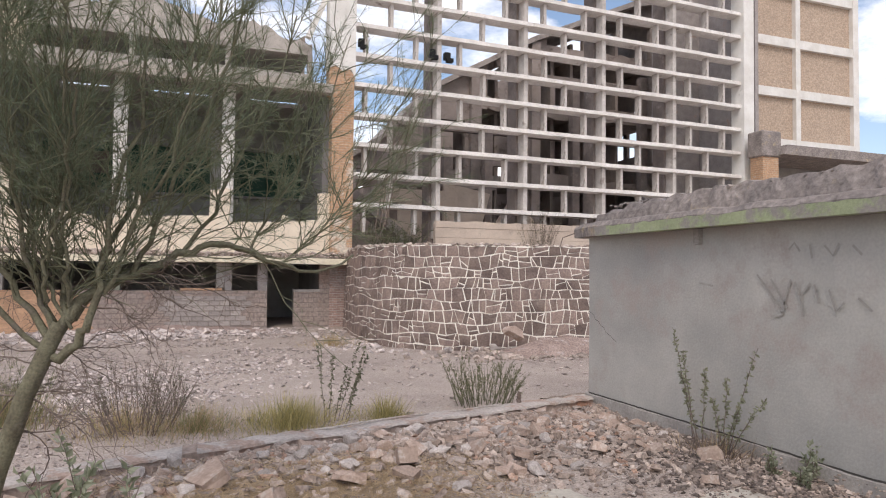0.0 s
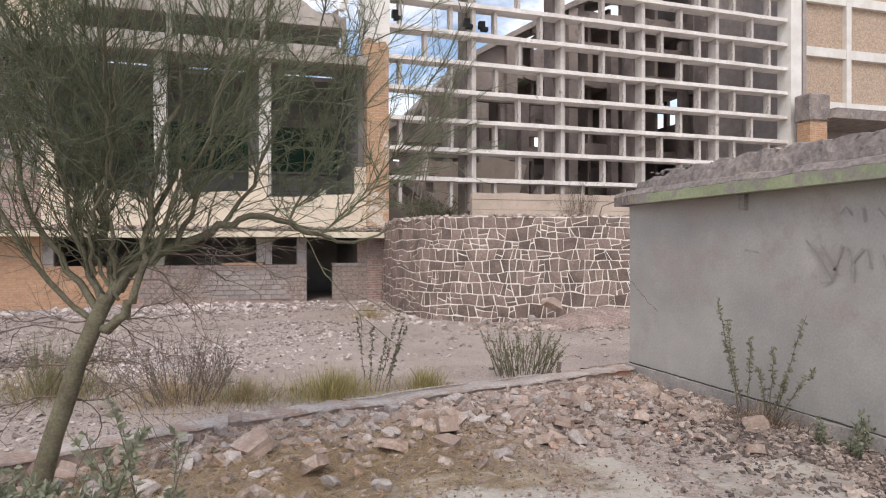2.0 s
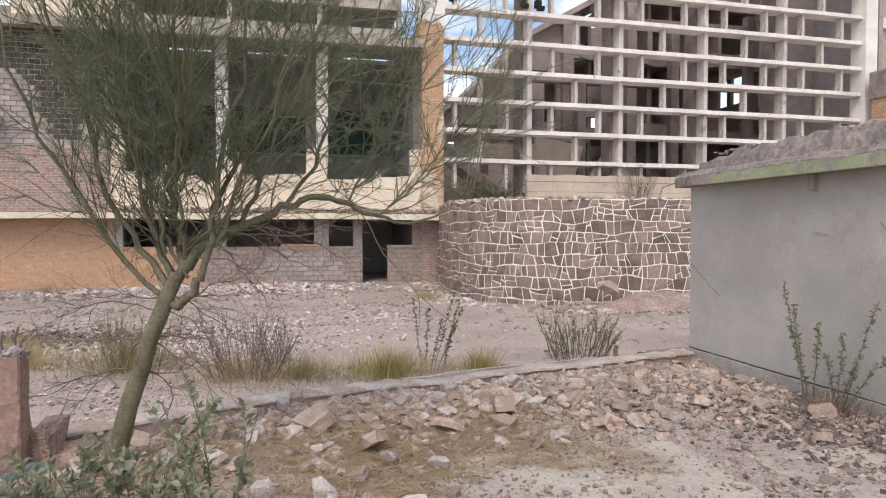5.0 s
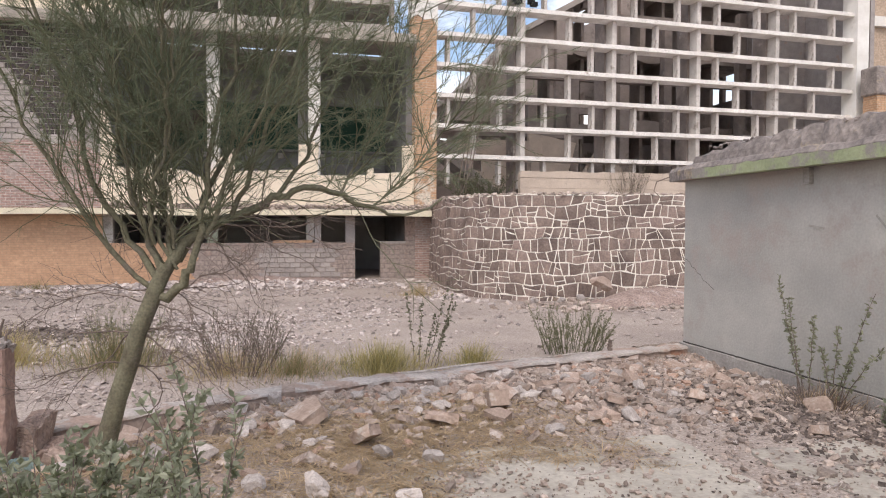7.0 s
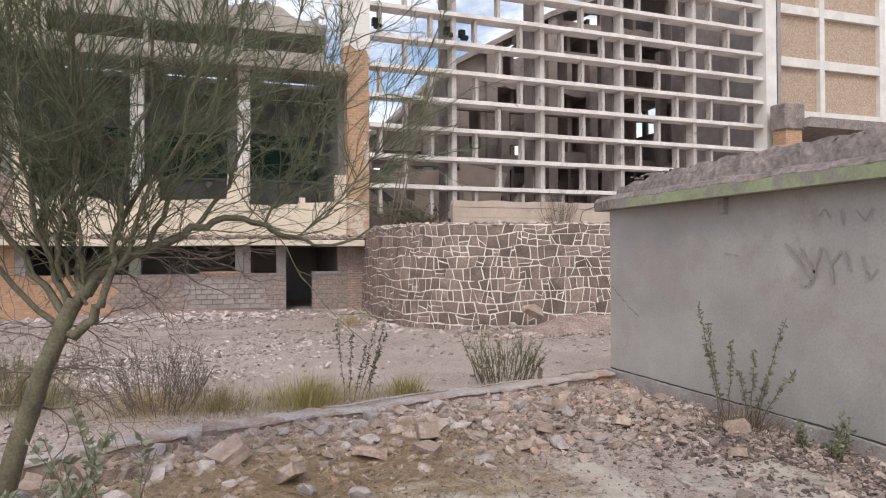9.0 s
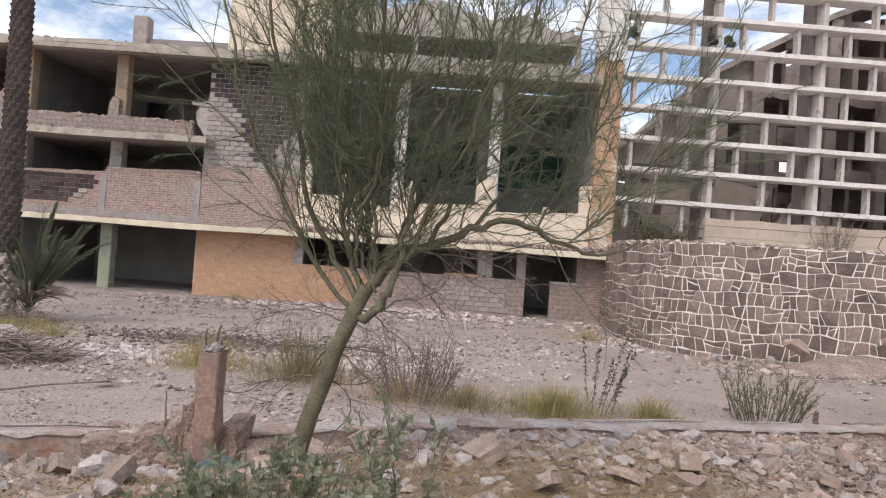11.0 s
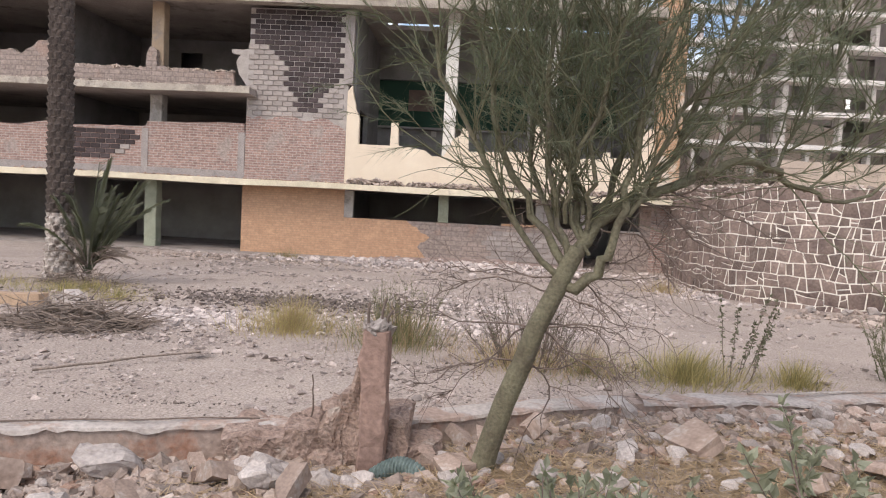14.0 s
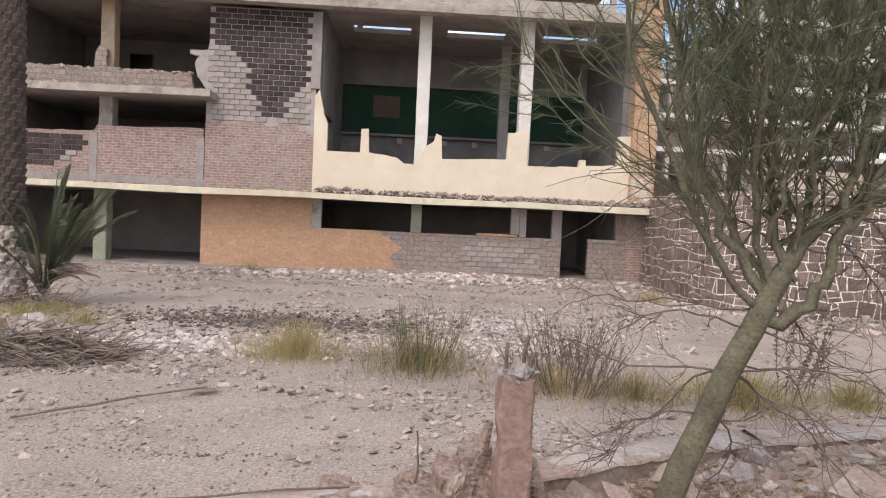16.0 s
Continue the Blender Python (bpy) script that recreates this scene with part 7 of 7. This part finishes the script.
def branch_heap(cx, cy, rx, ry, n, label, seed, h=0.3):
    rng = random.Random(seed)
    s = Soup()
    for _ in range(n):
        a, r = rng.uniform(0, 6.28), math.sqrt(rng.random())
        p = Vector((cx + rx * r * math.cos(a), cy + ry * r * math.sin(a), 0.02 + h * (1 - r) * rng.random()))
        d = Vector((rng.gauss(0, 1), rng.gauss(0, 0.6), rng.uniform(-0.1, 0.35))).normalized()
        s.tube(wander(p, d, rng.uniform(0.2, 0.7), 4, rng, 0.2, -0.04), rng.uniform(0.006, 0.016), 0.003, 4)
    return tagged(s.ob("branch_heap", M_DRYFROND), label, "branches", kind="stuff")


branch_heap(-6.8, 9.85, 1.0, 0.5, 640, "grey heap of dry palm branches in the yard", 4, 0.45)
branch_heap(-9.0, 13.75, 0.8, 0.35, 160, "dry fallen fronds around the palm foot", 14, 0.35)
branch_heap(-18.2, 21.2, 1.5, 0.6, 120, "tangle of dead branches before the ground floor", 7, 0.5)
branch_heap(6.0, 22.2, 0.9, 0.6, 160, "dead twigs below the screen", 8, 0.6)
bpy.data.objects["branch_heap.003"].location.z = 2.55
chunk(BRICKS[5], -4.75, 10.75, 0.14, rng_s, "flat white plaster slab lying in debris", 0.2)




def rusty_can(x, y, z, r, h):
    """A short open-ended piece of dark pipe lying on its side."""
    bm = bmesh.new()
    n = 14
    rings = []
    for k, (rr, d) in enumerate(((r, 0), (r * 1.05, h * 0.5), (r, h), (r * 0.82, h), (r * 0.82, 0.1 * h))):
        rings.append([bm.verts.new((x + rr * math.cos(6.2832 * i / n), y + d, z + r + rr * math.sin(6.2832 * i / n))) for i in range(n)])
    for a, b in zip(rings, rings[1:] + rings[:1]):
        for i in range(n):
            bm.faces.new((a[i], a[(i + 1) % n], b[(i + 1) % n], b[i]))
    return tagged(part("pipe_end", bm, M_RUB_DARK), "short dark piece of pipe lying in the rubble", "pipe")


rusty_can(2.08, 5.60, ground_height(2.08, 5.6) + 0.01, 0.03, 0.10)
stick("wood_stump", (3.62, wall_line(3.62) + 0.05, 0.40), (3.64, wall_line(3.62) + 0.06, 0.56), 0.032, "small dark wooden stump on the low wall", M_DEADTWIG, 9)

# ---- hut wall marks ----
M_SCRAWL = surface("grey_scrawl", (0.375, 0.355, 0.325), (0.32, 0.30, 0.28), 6.0, grain=0.1)
M_CRACK = surface("dark_crack", (0.10, 0.09, 0.085), (0.07, 0.065, 0.06), 6.0)


def stroke(pts, w, material, name):
    """A flat mark on the hut's side wall along (y, z) points."""
    bm = bmesh.new()
    rows = []
    for i, (y, z) in enumerate(pts):
        ya, za = pts[max(0, i - 1)]
        yb, zb = pts[min(len(pts) - 1, i + 1)]
        L = math.hypot(yb - ya, zb - za)
        ny, nz = -(zb - za) / L * w, (yb - ya) / L * w
        x = HX - 0.016
        rows.append([bm.verts.new(p) for p in ((x, y + ny, z + nz), (x, y - ny, z - nz))])
    for a, b in zip(rows, rows[1:]):
        bm.faces.new((a[0], a[1], b[1], b[0]))
    ob = part(name, bm, material)
    return local(ob, bpy.data.objects["concrete_hut"])


for pts in (((4.78, 2.02), (4.62, 1.85), (4.50, 1.68)), ((4.62, 1.98), (4.52, 1.84), (4.44, 1.72)), ((4.40, 1.98), (4.46, 1.82), (4.50, 1.66), (4.62, 1.64)), ((4.36, 1.96), (4.30, 1.82), (4.28, 1.66)),
            ((4.30, 1.84), (4.20, 1.95)), ((4.16, 1.94), (4.12, 1.78)), ((4.02, 1.90), (3.96, 1.72), (3.88, 1.80)), ((3.76, 1.84), (3.64, 1.74)),
            ((4.42, 2.24), (4.36, 2.30), (4.30, 2.22)), ((4.20, 2.28), (4.18, 2.16)), ((4.06, 2.27), (3.98, 2.18), (3.92, 2.28)), ((3.80, 2.26), (3.72, 2.18)), ((5.55, 1.93), (5.35, 1.90))):
    stroke(pts, 0.011, M_SCRAWL, "scrawl")
for pts in (((7.65, 1.52), (7.58, 1.50), (7.52, 1.47), (7.48, 1.42), (7.41, 1.40), (7.36, 1.35), (7.29, 1.33), (7.24, 1.27), (7.15, 1.24), (7.02, 1.17)),):
    stroke(pts, 0.0032, M_CRACK, "crack")
stroke([(7.64 - 0.07 * i, 0.454 + 0.012 * noise.noise((i * 0.21, 0, 8)) + 0.006 * noise.noise((i * 0.9, 0, 8))) for i in range(100)], 0.009, M_CRACK, "joint")
boxes("drain_stub", M_PLINTH, bpy.data.objects["concrete_hut"], (HX - 0.05, HX + 0.03, 5.52, 5.60, 2.33, 2.485))
s_w = Soup()
s_w.tube([Vector(p) for p in ((4.70, 7.86, 2.56), (4.55, 7.92, 2.50), (4.52, 7.94, 2.38), (4.60, 7.92, 2.30), (4.63, 7.90, 2.16))], 0.008, 0.006, 5)
local(s_w.ob("bent_rod", M_DEADTWIG), bpy.data.objects["concrete_hut"])

# ---- classroom fittings ----
for x in (-4.7, -3.3, -1.5, -0.3, 1.4, 2.6):
    bm = bmesh.new()
    box(bm, x - 0.11, x + 0.11, BACK - 0.06, BACK - 0.002, 4.72, 4.95)
    bmesh.ops.bevel(bm, geom=list(bm.edges), offset=0.01, segments=1, affect="EDGES")
    tagged(part("wall_socket", bm, M_MORTAR), "pale broken socket hole on the classroom wall", "socket", "sockets on the classroom wall")
bm = bmesh.new()
box(bm, -4.4, -3.35, BACK - 0.02, BACK - 0.002, 5.75, 6.6)
tagged(part("notice_board", bm, surface("faded_board", (0.17, 0.12, 0.10), (0.12, 0.09, 0.08), 3.0)), "faded brown board on the green wall", "board")

stick("rusty_rod", (-5.6, wall_line(-5.6) - 0.09, 0.437), (-2.75, wall_line(-2.75) - 0.09, 0.437), 0.008, "thin rusty reinforcing rod on the low wall", M_DEADTWIG, 5)
stick("rusty_rod", (-8.6, wall_line(-8.6) - 0.09, 0.44), (-5.7, wall_line(-5.7) - 0.09, 0.437), 0.008, "thin rusty reinforcing rod on the low wall", M_DEADTWIG, 6)
stick("upright_twig", (-2.42, 5.2, 0.42), (-2.43, 5.18, 0.74), 0.007, "thin dry twig standing in the brick stump", M_DEADTWIG, 7)
chunk(BRICKS[3], -1.0, 5.55, 0.17, rng_s, "grey cement block beside the tree", 0.1)
